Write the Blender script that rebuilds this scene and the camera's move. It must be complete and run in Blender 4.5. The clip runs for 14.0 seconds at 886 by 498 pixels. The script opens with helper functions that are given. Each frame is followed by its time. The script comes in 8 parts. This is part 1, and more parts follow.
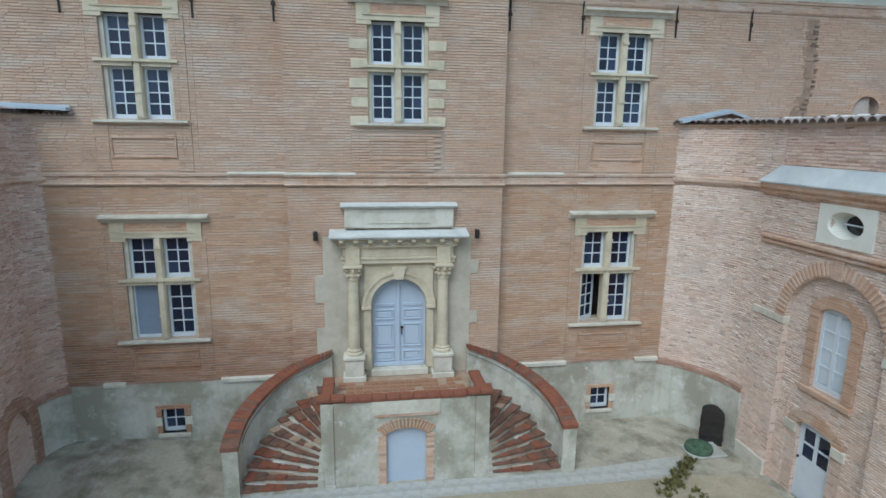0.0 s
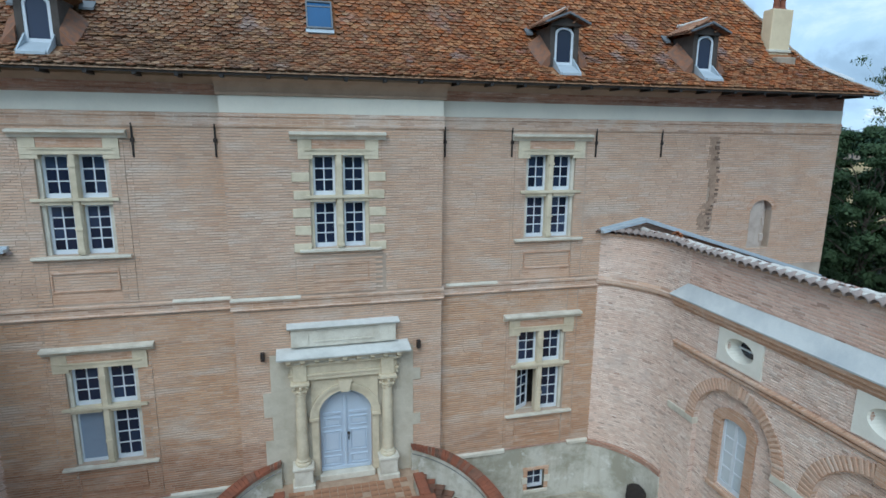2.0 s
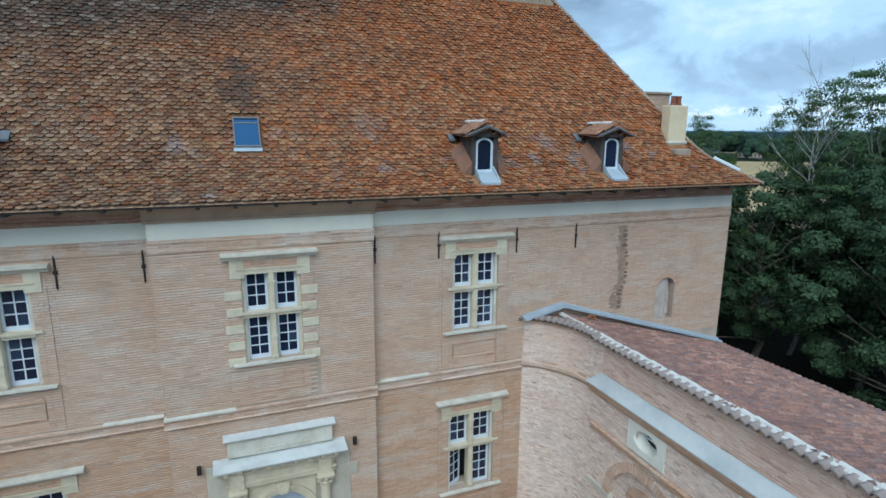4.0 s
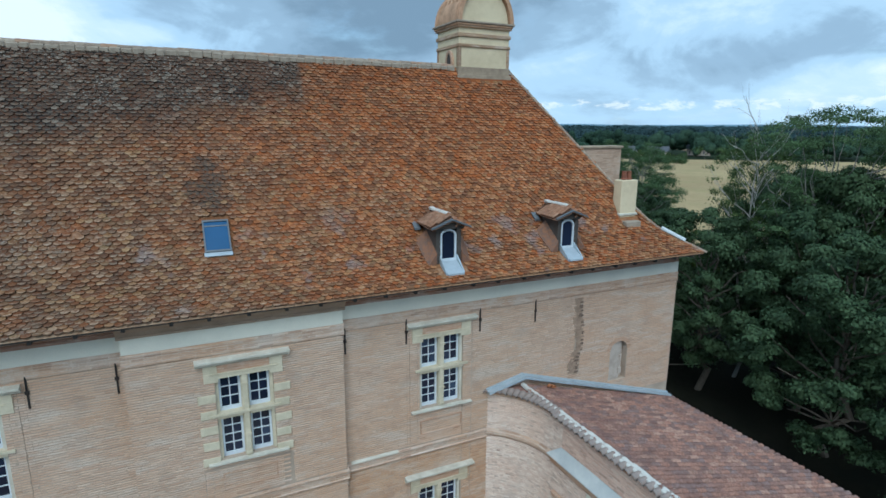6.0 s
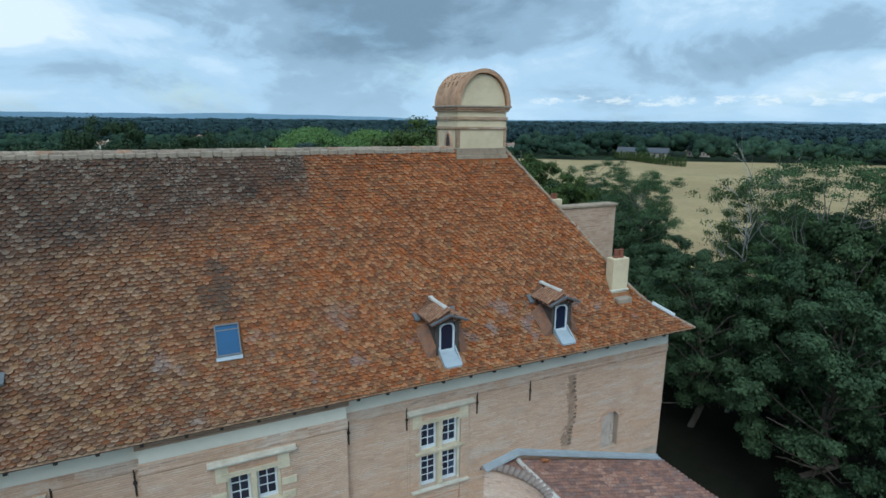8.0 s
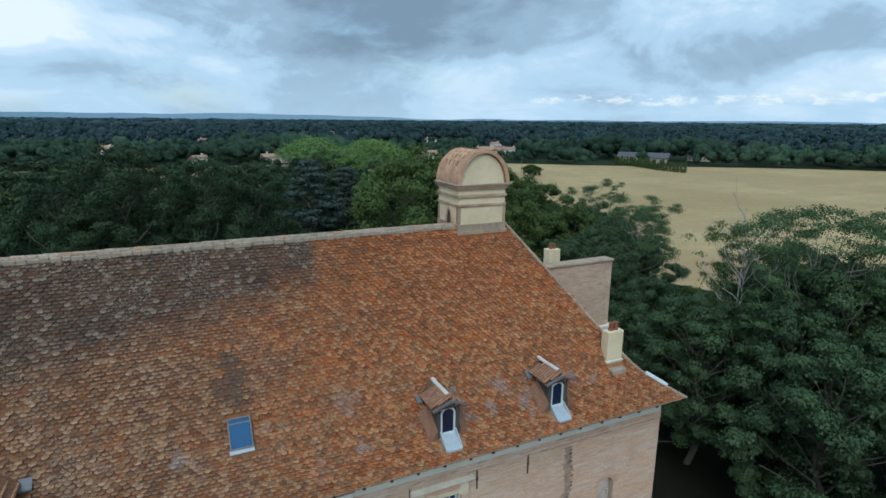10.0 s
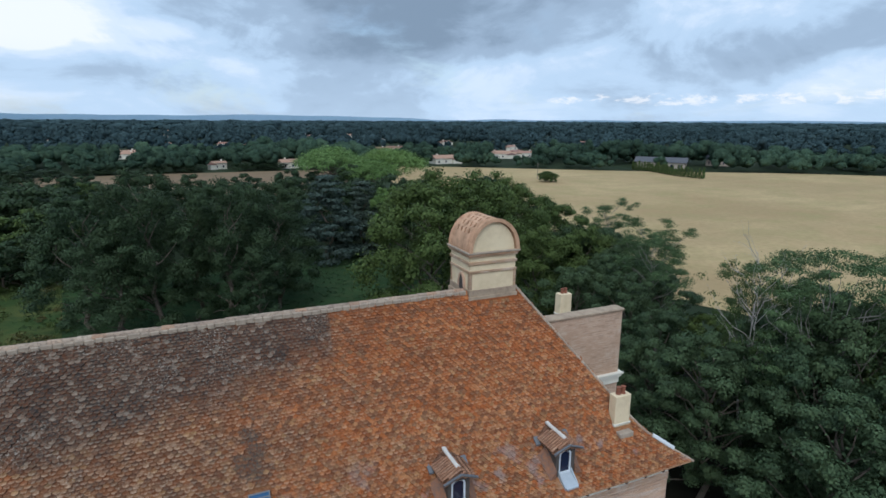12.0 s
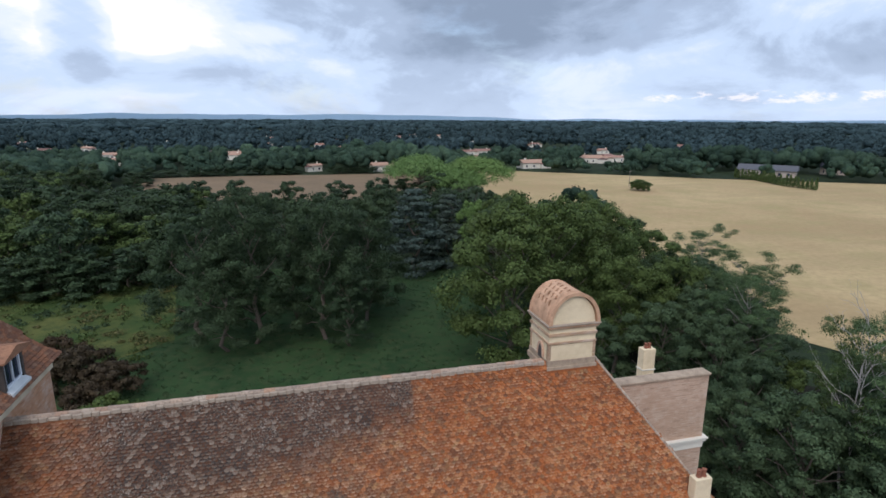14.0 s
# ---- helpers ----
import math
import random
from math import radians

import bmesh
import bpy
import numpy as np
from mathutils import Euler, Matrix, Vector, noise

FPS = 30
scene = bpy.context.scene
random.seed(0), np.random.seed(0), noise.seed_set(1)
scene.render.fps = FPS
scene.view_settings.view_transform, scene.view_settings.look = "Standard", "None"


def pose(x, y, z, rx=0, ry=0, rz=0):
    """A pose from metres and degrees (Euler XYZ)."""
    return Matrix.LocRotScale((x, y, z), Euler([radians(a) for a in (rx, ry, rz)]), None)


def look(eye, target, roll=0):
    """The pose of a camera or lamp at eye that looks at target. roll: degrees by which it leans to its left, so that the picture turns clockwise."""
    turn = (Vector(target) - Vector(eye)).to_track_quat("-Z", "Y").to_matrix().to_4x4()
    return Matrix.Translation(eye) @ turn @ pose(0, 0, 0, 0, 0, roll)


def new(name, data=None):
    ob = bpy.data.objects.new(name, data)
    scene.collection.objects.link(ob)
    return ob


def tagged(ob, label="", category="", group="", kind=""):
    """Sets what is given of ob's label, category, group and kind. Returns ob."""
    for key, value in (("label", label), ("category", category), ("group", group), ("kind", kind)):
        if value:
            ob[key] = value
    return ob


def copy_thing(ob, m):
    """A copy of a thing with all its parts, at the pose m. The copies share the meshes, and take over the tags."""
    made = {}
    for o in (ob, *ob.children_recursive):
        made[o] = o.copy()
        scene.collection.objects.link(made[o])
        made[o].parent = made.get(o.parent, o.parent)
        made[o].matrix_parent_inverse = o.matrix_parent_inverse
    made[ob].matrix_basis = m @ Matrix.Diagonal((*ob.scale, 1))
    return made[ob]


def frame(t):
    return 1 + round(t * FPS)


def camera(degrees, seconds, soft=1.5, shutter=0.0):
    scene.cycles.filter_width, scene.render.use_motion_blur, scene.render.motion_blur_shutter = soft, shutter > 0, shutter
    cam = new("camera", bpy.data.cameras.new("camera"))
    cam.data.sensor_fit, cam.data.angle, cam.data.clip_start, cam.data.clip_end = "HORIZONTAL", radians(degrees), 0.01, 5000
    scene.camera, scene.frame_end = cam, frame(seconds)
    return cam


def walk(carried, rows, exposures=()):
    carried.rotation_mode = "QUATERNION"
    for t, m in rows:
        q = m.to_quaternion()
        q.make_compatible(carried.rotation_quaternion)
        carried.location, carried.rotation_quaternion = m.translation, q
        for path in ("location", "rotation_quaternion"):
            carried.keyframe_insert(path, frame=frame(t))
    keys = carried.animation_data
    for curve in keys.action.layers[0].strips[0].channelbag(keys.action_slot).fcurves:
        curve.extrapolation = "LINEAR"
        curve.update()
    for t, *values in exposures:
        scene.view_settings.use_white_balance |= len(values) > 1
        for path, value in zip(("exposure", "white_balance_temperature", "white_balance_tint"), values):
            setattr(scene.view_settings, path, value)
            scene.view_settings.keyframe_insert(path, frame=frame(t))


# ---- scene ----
cam = camera(76.8, 14.0, 1.6)
METRES, EYE, TILT, LEAN, TURN = 22.0, 10.0, -14.5, 0.0, 0.0
PATH = [
    (0, (-1.087, -14.84, 8.61), (-0.791, -12.902, 8.213), 0.7),
    (0.5, (-1.118, -14.938, 9.507), (-0.789, -13.006, 9.107), 0.7),
    (1, (-1.123, -15.02, 10.345), (-0.744, -13.098, 9.943), 0.7),
    (1.5, (-1.11, -15.09, 11.225), (-0.676, -13.179, 10.822), 0.7),
    (2, (-1.09, -15.106, 11.984), (-0.598, -13.21, 11.579), 0.6),
    (2.5, (-1.101, -15.132, 12.763), (-0.551, -13.253, 12.354), 0.6),
    (3, (-1.123, -15.189, 13.493), (-0.516, -13.328, 13.082), 0.5),
    (3.5, (-1.081, -15.252, 14.392), (-0.416, -13.412, 13.978), 0.5),
    (4, (-1.06, -15.3, 15.17), (-0.344, -13.48, 14.755), 0.4),
    (4.2, (-1.070, -15.315, 15.490), (-0.314, -13.511, 15.072), 0.4),
    (6.5, (-1.338, -15.371, 19.059), (-0.492, -13.612, 18.622), 0.4),
    (7, (-1.354, -15.438, 20.035), (-0.511, -13.679, 19.592), 0.5),
    (7.5, (-1.351, -15.468, 20.9), (-0.508, -13.711, 20.452), 0.5),
    (8, (-1.348, -15.503, 21.518), (-0.505, -13.746, 21.068), 0.5),
    (8.5, (-1.418, -15.543, 22.26), (-0.576, -13.785, 21.81), 0.5),
    (9, (-1.467, -15.59, 23.062), (-0.626, -13.832, 22.611), 0.5),
    (11.5, (-1.431, -15.747, 26.982), (-0.598, -13.986, 26.529), 0.4),
    (12, (-1.383, -15.817, 27.647), (-0.595, -14.035, 27.196), 0.3),
    (12.5, (-1.372, -15.89, 28.568), (-0.668, -14.074, 28.113), 0.3),
    (13, (-1.353, -15.933, 29.388), (-0.674, -14.108, 28.933), 0.2),
    (13.5, (-1.387, -15.917, 30.176), (-0.726, -14.085, 29.721), 0.4),
    (14, (-1.372, -16.009, 30.871), (-0.869, -14.128, 30.415), 0.3),
]
walk(cam, [(t, look(eye, target, roll)) for t, eye, target, roll in PATH],
     exposures=[(0, 0.17, 5550, 3), (2, 0.13, 5450, 2), (4.2, 0.15, 5380, 1), (6.5, -0.03, 5450, -1), (7.5, -0.12, 5500, -1), (9.2, -0.1, 5600, -1), (11.5, -0.02, 5900, 9), (13, 0.06, 6010, 14), (14, 0.14, 6230, 19)])

# ---- light ----
SUN_EL, SUN_AZ = radians(47), radians(211)
world = bpy.data.worlds.new("sky")
scene.world = world
world.use_nodes = True


def sky_world():
    nt = world.node_tree
    nt.nodes.clear()
    N = nt.nodes.new
    L = nt.links.new
    out, bg = N("ShaderNodeOutputWorld"), N("ShaderNodeBackground")
    sky = N("ShaderNodeTexSky")
    sky.sky_type, sky.sun_disc, sky.sun_elevation, sky.sun_rotation = "NISHITA", False, SUN_EL, SUN_AZ
    tc, sep = N("ShaderNodeTexCoord"), N("ShaderNodeSeparateXYZ")
    L(tc.outputs["Generated"], sep.inputs[0])
    # cloud deck: the direction is laid onto a flat layer overhead
    up = N("ShaderNodeMath"); up.operation = "MAXIMUM"; up.inputs[1].default_value = 0.0
    L(sep.outputs[2], up.inputs[0])
    add = N("ShaderNodeMath"); add.operation = "ADD"; add.inputs[1].default_value = 0.36
    L(up.outputs[0], add.inputs[0])
    comb = N("ShaderNodeCombineXYZ")
    for i in (0, 1):
        d = N("ShaderNodeMath"); d.operation = "DIVIDE"
        L(sep.outputs[i], d.inputs[0]); L(add.outputs[0], d.inputs[1]); L(d.outputs[0], comb.inputs[i])

    def noise_tex(scale, detail, rough, offset, dist=0.0):
        mp = N("ShaderNodeMapping"); mp.inputs["Location"].default_value = offset
        L(comb.outputs[0], mp.inputs[0])
        n = N("ShaderNodeTexNoise")
        n.inputs["Scale"].default_value, n.inputs["Detail"].default_value = scale, detail
        n.inputs["Roughness"].default_value, n.inputs["Distortion"].default_value = rough, dist
        L(mp.outputs[0], n.inputs["Vector"])
        return n

    def ramp(src, stops):
        r = N("ShaderNodeValToRGB")
        r.color_ramp.interpolation = "EASE"
        while len(r.color_ramp.elements) < len(stops):
            r.color_ramp.elements.new(0.5)
        for e, (p, c) in zip(r.color_ramp.elements, stops):
            e.position, e.color = p, (*c, 1)
        L(src, r.inputs[0])
        return r
    # broad cloud masses fitted to the camera's view: a dark one over the plain, a bright break beside it
    def calc(op, p, q):
        n = N("ShaderNodeMath"); n.operation = op
        for i, v in enumerate((p, q)):
            if isinstance(v, (int, float)):
                n.inputs[i].default_value = v
            else:
                L(v, n.inputs[i])
        return n.outputs[0]

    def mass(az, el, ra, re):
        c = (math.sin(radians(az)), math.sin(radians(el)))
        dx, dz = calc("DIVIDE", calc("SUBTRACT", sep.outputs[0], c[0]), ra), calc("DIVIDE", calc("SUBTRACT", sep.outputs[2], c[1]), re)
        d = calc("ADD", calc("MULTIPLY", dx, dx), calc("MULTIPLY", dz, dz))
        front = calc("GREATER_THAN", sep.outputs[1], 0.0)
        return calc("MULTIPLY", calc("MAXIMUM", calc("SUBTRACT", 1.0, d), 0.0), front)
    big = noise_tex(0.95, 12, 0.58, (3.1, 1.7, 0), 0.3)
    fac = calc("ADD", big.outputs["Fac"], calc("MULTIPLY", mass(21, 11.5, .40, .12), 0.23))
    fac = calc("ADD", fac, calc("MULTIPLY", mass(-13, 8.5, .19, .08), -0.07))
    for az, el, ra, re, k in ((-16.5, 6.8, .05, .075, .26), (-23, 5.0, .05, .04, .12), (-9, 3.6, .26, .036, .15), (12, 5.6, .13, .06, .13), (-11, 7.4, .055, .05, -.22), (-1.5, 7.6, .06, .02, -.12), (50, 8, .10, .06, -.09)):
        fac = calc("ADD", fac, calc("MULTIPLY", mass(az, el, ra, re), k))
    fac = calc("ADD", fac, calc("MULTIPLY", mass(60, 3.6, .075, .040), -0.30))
    tall = N("ShaderNodeMapping"); tall.inputs["Scale"].default_value = (1, 1, 2.3)
    L(tc.outputs["Generated"], tall.inputs[0])
    bill = N("ShaderNodeTexNoise")
    bill.inputs["Scale"].default_value, bill.inputs["Detail"].default_value, bill.inputs["Roughness"].default_value, bill.inputs["Distortion"].default_value = 4.2, 12, 0.62, 0.7
    L(tall.outputs[0], bill.inputs["Vector"])
    fac = calc("ADD", fac, calc("MULTIPLY", calc("SUBTRACT", bill.outputs["Fac"], 0.47), 0.54))
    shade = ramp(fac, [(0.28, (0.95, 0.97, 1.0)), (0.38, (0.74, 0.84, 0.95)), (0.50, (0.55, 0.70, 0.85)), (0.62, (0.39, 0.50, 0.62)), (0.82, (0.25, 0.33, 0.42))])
    gaps = noise_tex(1.3, 8, 0.6, (7.4, 2.2, 0), 0.4)
    cover = ramp(gaps.outputs["Fac"], [(0.30, (0.35, 0.35, 0.35)), (0.46, (1, 1, 1))])
    tint = N("ShaderNodeMixRGB"); tint.blend_type = "MULTIPLY"; tint.inputs[0].default_value = 1.0
    L(sky.outputs[0], tint.inputs[1]); tint.inputs[2].default_value = (0.13, 0.13, 0.13, 1)
    mix = N("ShaderNodeMixRGB")
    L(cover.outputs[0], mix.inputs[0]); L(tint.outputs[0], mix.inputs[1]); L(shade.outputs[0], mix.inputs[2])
    # pale band low over the horizon
    hz = N("ShaderNodeMapRange"); hz.inputs[1].default_value, hz.inputs[2].default_value = 0.0, 0.11
    hz.inputs[3].default_value, hz.inputs[4].default_value = 0.45, 0.0
    L(up.outputs[0], hz.inputs[0])
    pale = N("ShaderNodeMixRGB"); pale.inputs[2].default_value = (0.63, 0.77, 0.90, 1)
    L(hz.outputs[0], pale.inputs[0]); L(mix.outputs[0], pale.inputs[1])
    puff = noise_tex(9.0, 9, 0.62, (1.3, 5.2, 0), 0.4)
    band = calc("MAXIMUM", calc("SUBTRACT", 1.0, calc("POWER", calc("ABSOLUTE", calc("DIVIDE", calc("SUBTRACT", sep.outputs[2], 0.034), 0.022), 0.0), 2.0)), 0.0)
    lit = ramp(calc("MULTIPLY", calc("MULTIPLY", puff.outputs["Fac"], band), calc("MINIMUM", calc("MAXIMUM", calc("MULTIPLY", calc("SUBTRACT", sep.outputs[0], 0.30), 3.2), 0.0), 1.0)), [(0.45, (0, 0, 0)), (0.58, (0.75, 0.75, 0.75))])
    white = N("ShaderNodeMixRGB"); white.inputs[2].default_value = (0.98, 0.97, 0.95, 1)
    L(lit.outputs[0], white.inputs[0]); L(pale.outputs[0], white.inputs[1])
    L(white.outputs[0], bg.inputs[0])
    bg.inputs[1].default_value = 1.0
    L(bg.outputs[0], out.inputs[0])


sky_world()
sun = new("sun", bpy.data.lights.new("sun", "SUN"))
sun.data.energy, sun.data.angle, sun.data.color = 1.75, radians(40), (1.0, 0.96, 0.9)
sun.matrix_world = look((-34, -57, 80), (0, 0, 8))
scene.view_settings.exposure = 0.0


# ---- materials ----
class Mat:
    """A node material under construction."""

    def __init__(self, name, rough=0.8, metal=0.0):
        self.m = bpy.data.materials.new(name)
        self.m.use_nodes = True
        self.nt = self.m.node_tree
        self.b = self.nt.nodes["Principled BSDF"]
        self.b.inputs["Roughness"].default_value, self.b.inputs["Metallic"].default_value = rough, metal
        if rough >= 0.8:
            self.b.inputs["Specular IOR Level"].default_value = 0.15

    def n(self, kind, **vals):
        node = self.nt.nodes.new("ShaderNode" + kind)
        for k, v in vals.items():
            node.inputs[k.replace("_", " ")].default_value = v
        return node

    def link(self, a, b):
        self.nt.links.new(a, b)
        return self

    def coords(self, kind="Object", scale=(1, 1, 1)):
        tc, mp = self.n("TexCoord"), self.n("Mapping")
        mp.inputs["Scale"].default_value = scale
        self.link(tc.outputs[kind], mp.inputs[0])
        return mp.outputs[0]

    def noise(self, vec, scale, detail=5, rough=0.6):
        n = self.n("TexNoise", Scale=scale, Detail=detail, Roughness=rough)
        self.link(vec, n.inputs["Vector"])
        return n.outputs["Fac"]

    def ramp(self, fac, stops, ease="LINEAR"):
        r = self.n("ValToRGB")
        r.color_ramp.interpolation = ease
        while len(r.color_ramp.elements) < len(stops):
            r.color_ramp.elements.new(0.5)
        for e, (p, c) in zip(r.color_ramp.elements, stops):
            e.position, e.color = p, (*c, 1) if len(c) == 3 else c
        self.link(fac, r.inputs[0])
        return r.outputs[0]

    def mix(self, fac, a, b, mode="MIX"):
        m = self.n("MixRGB")
        m.blend_type = mode
        for i, v in enumerate((fac, a, b)):
            if isinstance(v, (int, float)):
                m.inputs[i].default_value = v
            elif isinstance(v, tuple):
                m.inputs[i].default_value = (*v, 1)
            else:
                self.link(v, m.inputs[i])
        return m.outputs[0]

    def math(self, op, a, b=0.0):
        m = self.n("Math")
        m.operation = op
        for i, v in enumerate((a, b)):
            if isinstance(v, (int, float)):
                m.inputs[i].default_value = v
            else:
                self.link(v, m.inputs[i])
        return m.outputs[0]

    def done(self, color, bump=None, strength=0.3, dist=0.02, rough=None):
        if isinstance(color, tuple):
            self.b.inputs["Base Color"].default_value = (*color, 1)
        else:
            self.link(color, self.b.inputs["Base Color"])
        if bump is not None:
            bp = self.n("Bump", Strength=strength, Distance=dist)
            self.link(bump, bp.inputs["Height"])
            self.link(bp.outputs[0], self.b.inputs["Normal"])
        if rough is not None:
            self.link(rough, self.b.inputs["Roughness"])
        return self.m


def grey(v):
    return (v, v, v)


def brick_material(name, c1, c2, mortar, stain, stain_amount=0.5, row=0.068, width=0.40, pale=(0.70, 0.60, 0.51), mortar_size=0.010, uneven=0.5, repair=False):
    """Thin hand-made bricks: long courses that waver, worn joints, odd dark and pale bricks."""
    m = Mat(name, 0.92)
    uv, ob = m.coords("UV"), m.coords("Object")
    wob = m.math("ADD", m.math("MULTIPLY", m.math("SUBTRACT", m.noise(ob, 0.8, 3), 0.5), 0.012), m.math("MULTIPLY", m.math("SUBTRACT", m.noise(ob, 5.0, 2), 0.5), 0.020))
    warp = m.n("VectorMath"); warp.operation = "ADD"
    cmb = m.n("CombineXYZ")
    m.link(wob, cmb.inputs[1])
    m.link(uv, warp.inputs[0]).link(cmb.outputs[0], warp.inputs[1])
    bt = m.n("TexBrick", Scale=1.0, Mortar_Size=mortar_size, Mortar_Smooth=0.4, Bias=0.0, Brick_Width=width, Row_Height=row)
    bt.offset, bt.offset_frequency, bt.squash, bt.squash_frequency = 0.37, 3, 0.72, 4
    bt.inputs["Color1"].default_value, bt.inputs["Color2"].default_value, bt.inputs["Mortar"].default_value = (0, 0, 0, 1), (1, 1, 1, 1), (0.5, 0.5, 0.5, 1)
    m.link(warp.outputs[0], bt.inputs["Vector"])
    per = bt.outputs["Color"]
    sep = m.n("SeparateXYZ")
    m.link(warp.outputs[0], sep.inputs[0])
    # worn joints run along the courses, pale or with shadow painted in by turns
    v = m.math("FRACT", m.math("DIVIDE", sep.outputs[1], row))
    joint = m.math("ABSOLUTE", m.math("SUBTRACT", v, 0.5))
    streak = m.noise(m.coords("UV", (1.6, 14.0, 1)), 1.0, 4, 0.65)
    dash = m.noise(m.coords("UV", (2.6, 15.0, 1)), 1.0, 3, 0.6)
    big, mid, fine, drift = m.noise(ob, 0.30, 4, 0.6), m.noise(ob, 1.9, 6, 0.65), m.noise(ob, 30, 3, 0.6), m.noise(ob, 0.7, 5, 0.65)
    col = m.mix(per, c1, c2)
    col = m.mix(m.ramp(big, [(0.45, grey(0)), (0.60, grey(stain_amount))]), col, stain)
    if repair:  # later, redder brickwork low down beside the stair
        geo = m.n("NewGeometry")
        pos = m.n("SeparateXYZ")
        m.link(geo.outputs["Position"], pos.inputs[0])
        rise = m.math("ADD", m.math("SUBTRACT", 3.4, pos.outputs[2]), m.math("MULTIPLY", m.math("SUBTRACT", drift, 0.5), 2.4))
        side = m.math("SUBTRACT", -1.6, pos.outputs[0])
        lo, hi = (m.math("MINIMUM", m.math("MAXIMUM", m.math("MULTIPLY", q, 1.6), 0.0), 1.0) for q in (rise, side))
        # warmer brick in the lower storey of the side bays
        bays = m.math("GREATER_THAN", m.math("ABSOLUTE", pos.outputs[0]), 2.92)
        storey = m.math("MULTIPLY", m.math("GREATER_THAN", 7.3, pos.outputs[2]), m.math("GREATER_THAN", 9.0, pos.outputs[0]))
        warm = m.ramp(drift, [(0.40, grey(0.15)), (0.58, grey(0.6))])
        col = m.mix(m.math("MULTIPLY", m.math("MULTIPLY", bays, storey), warm), col, (0.55, 0.325, 0.185))
    col = m.mix(m.ramp(drift, [(0.52, grey(0)), (0.66, grey(0.55))]), col, pale)
    col = m.mix(m.ramp(streak, [(0.54, grey(0.0)), (0.64, grey(0.60))]), col, pale)
    if repair:
        col = m.mix(m.math("MULTIPLY", m.math("MULTIPLY", lo, hi), m.ramp(mid, [(0.35, grey(0.85)), (0.65, grey(0.55))])), col, m.mix(per, (0.27, 0.12, 0.07), (0.40, 0.19, 0.11)))
    col = m.mix(m.ramp(per, [(0.02, grey(uneven)), (0.16, grey(0.0))]), col, tuple(w * 0.55 for w in c1))
    edge = m.ramp(joint, [(0.30, grey(0)), (0.44, grey(1))])
    worn = m.mix(m.ramp(dash, [(0.44, grey(0)), (0.56, grey(1))]), mortar, tuple(w * 0.55 for w in c1))
    broken = m.ramp(m.noise(m.coords("UV", (0.8, 5.0, 1)), 1.0, 4, 0.7), [(0.38, grey(0.12)), (0.60, grey(0.62))])
    col = m.mix(m.math("MULTIPLY", edge, broken), col, worn)
    col = m.mix(m.math("MULTIPLY", bt.outputs["Fac"], 0.35), col, mortar)
    col = m.mix(m.ramp(mid, [(0.54, grey(0)), (0.72, grey(0.30))]), col, tuple(w * 0.55 for w in c1))
    col = m.mix(m.ramp(fine, [(0.3, grey(0.25)), (0.7, grey(0.0))]), col, tuple(w * 0.5 for w in c1))
    height = m.math("ADD", m.math("MULTIPLY", edge, -0.6), m.math("MULTIPLY", fine, 0.8))
    return m.done(col, height, 0.4, 0.02)


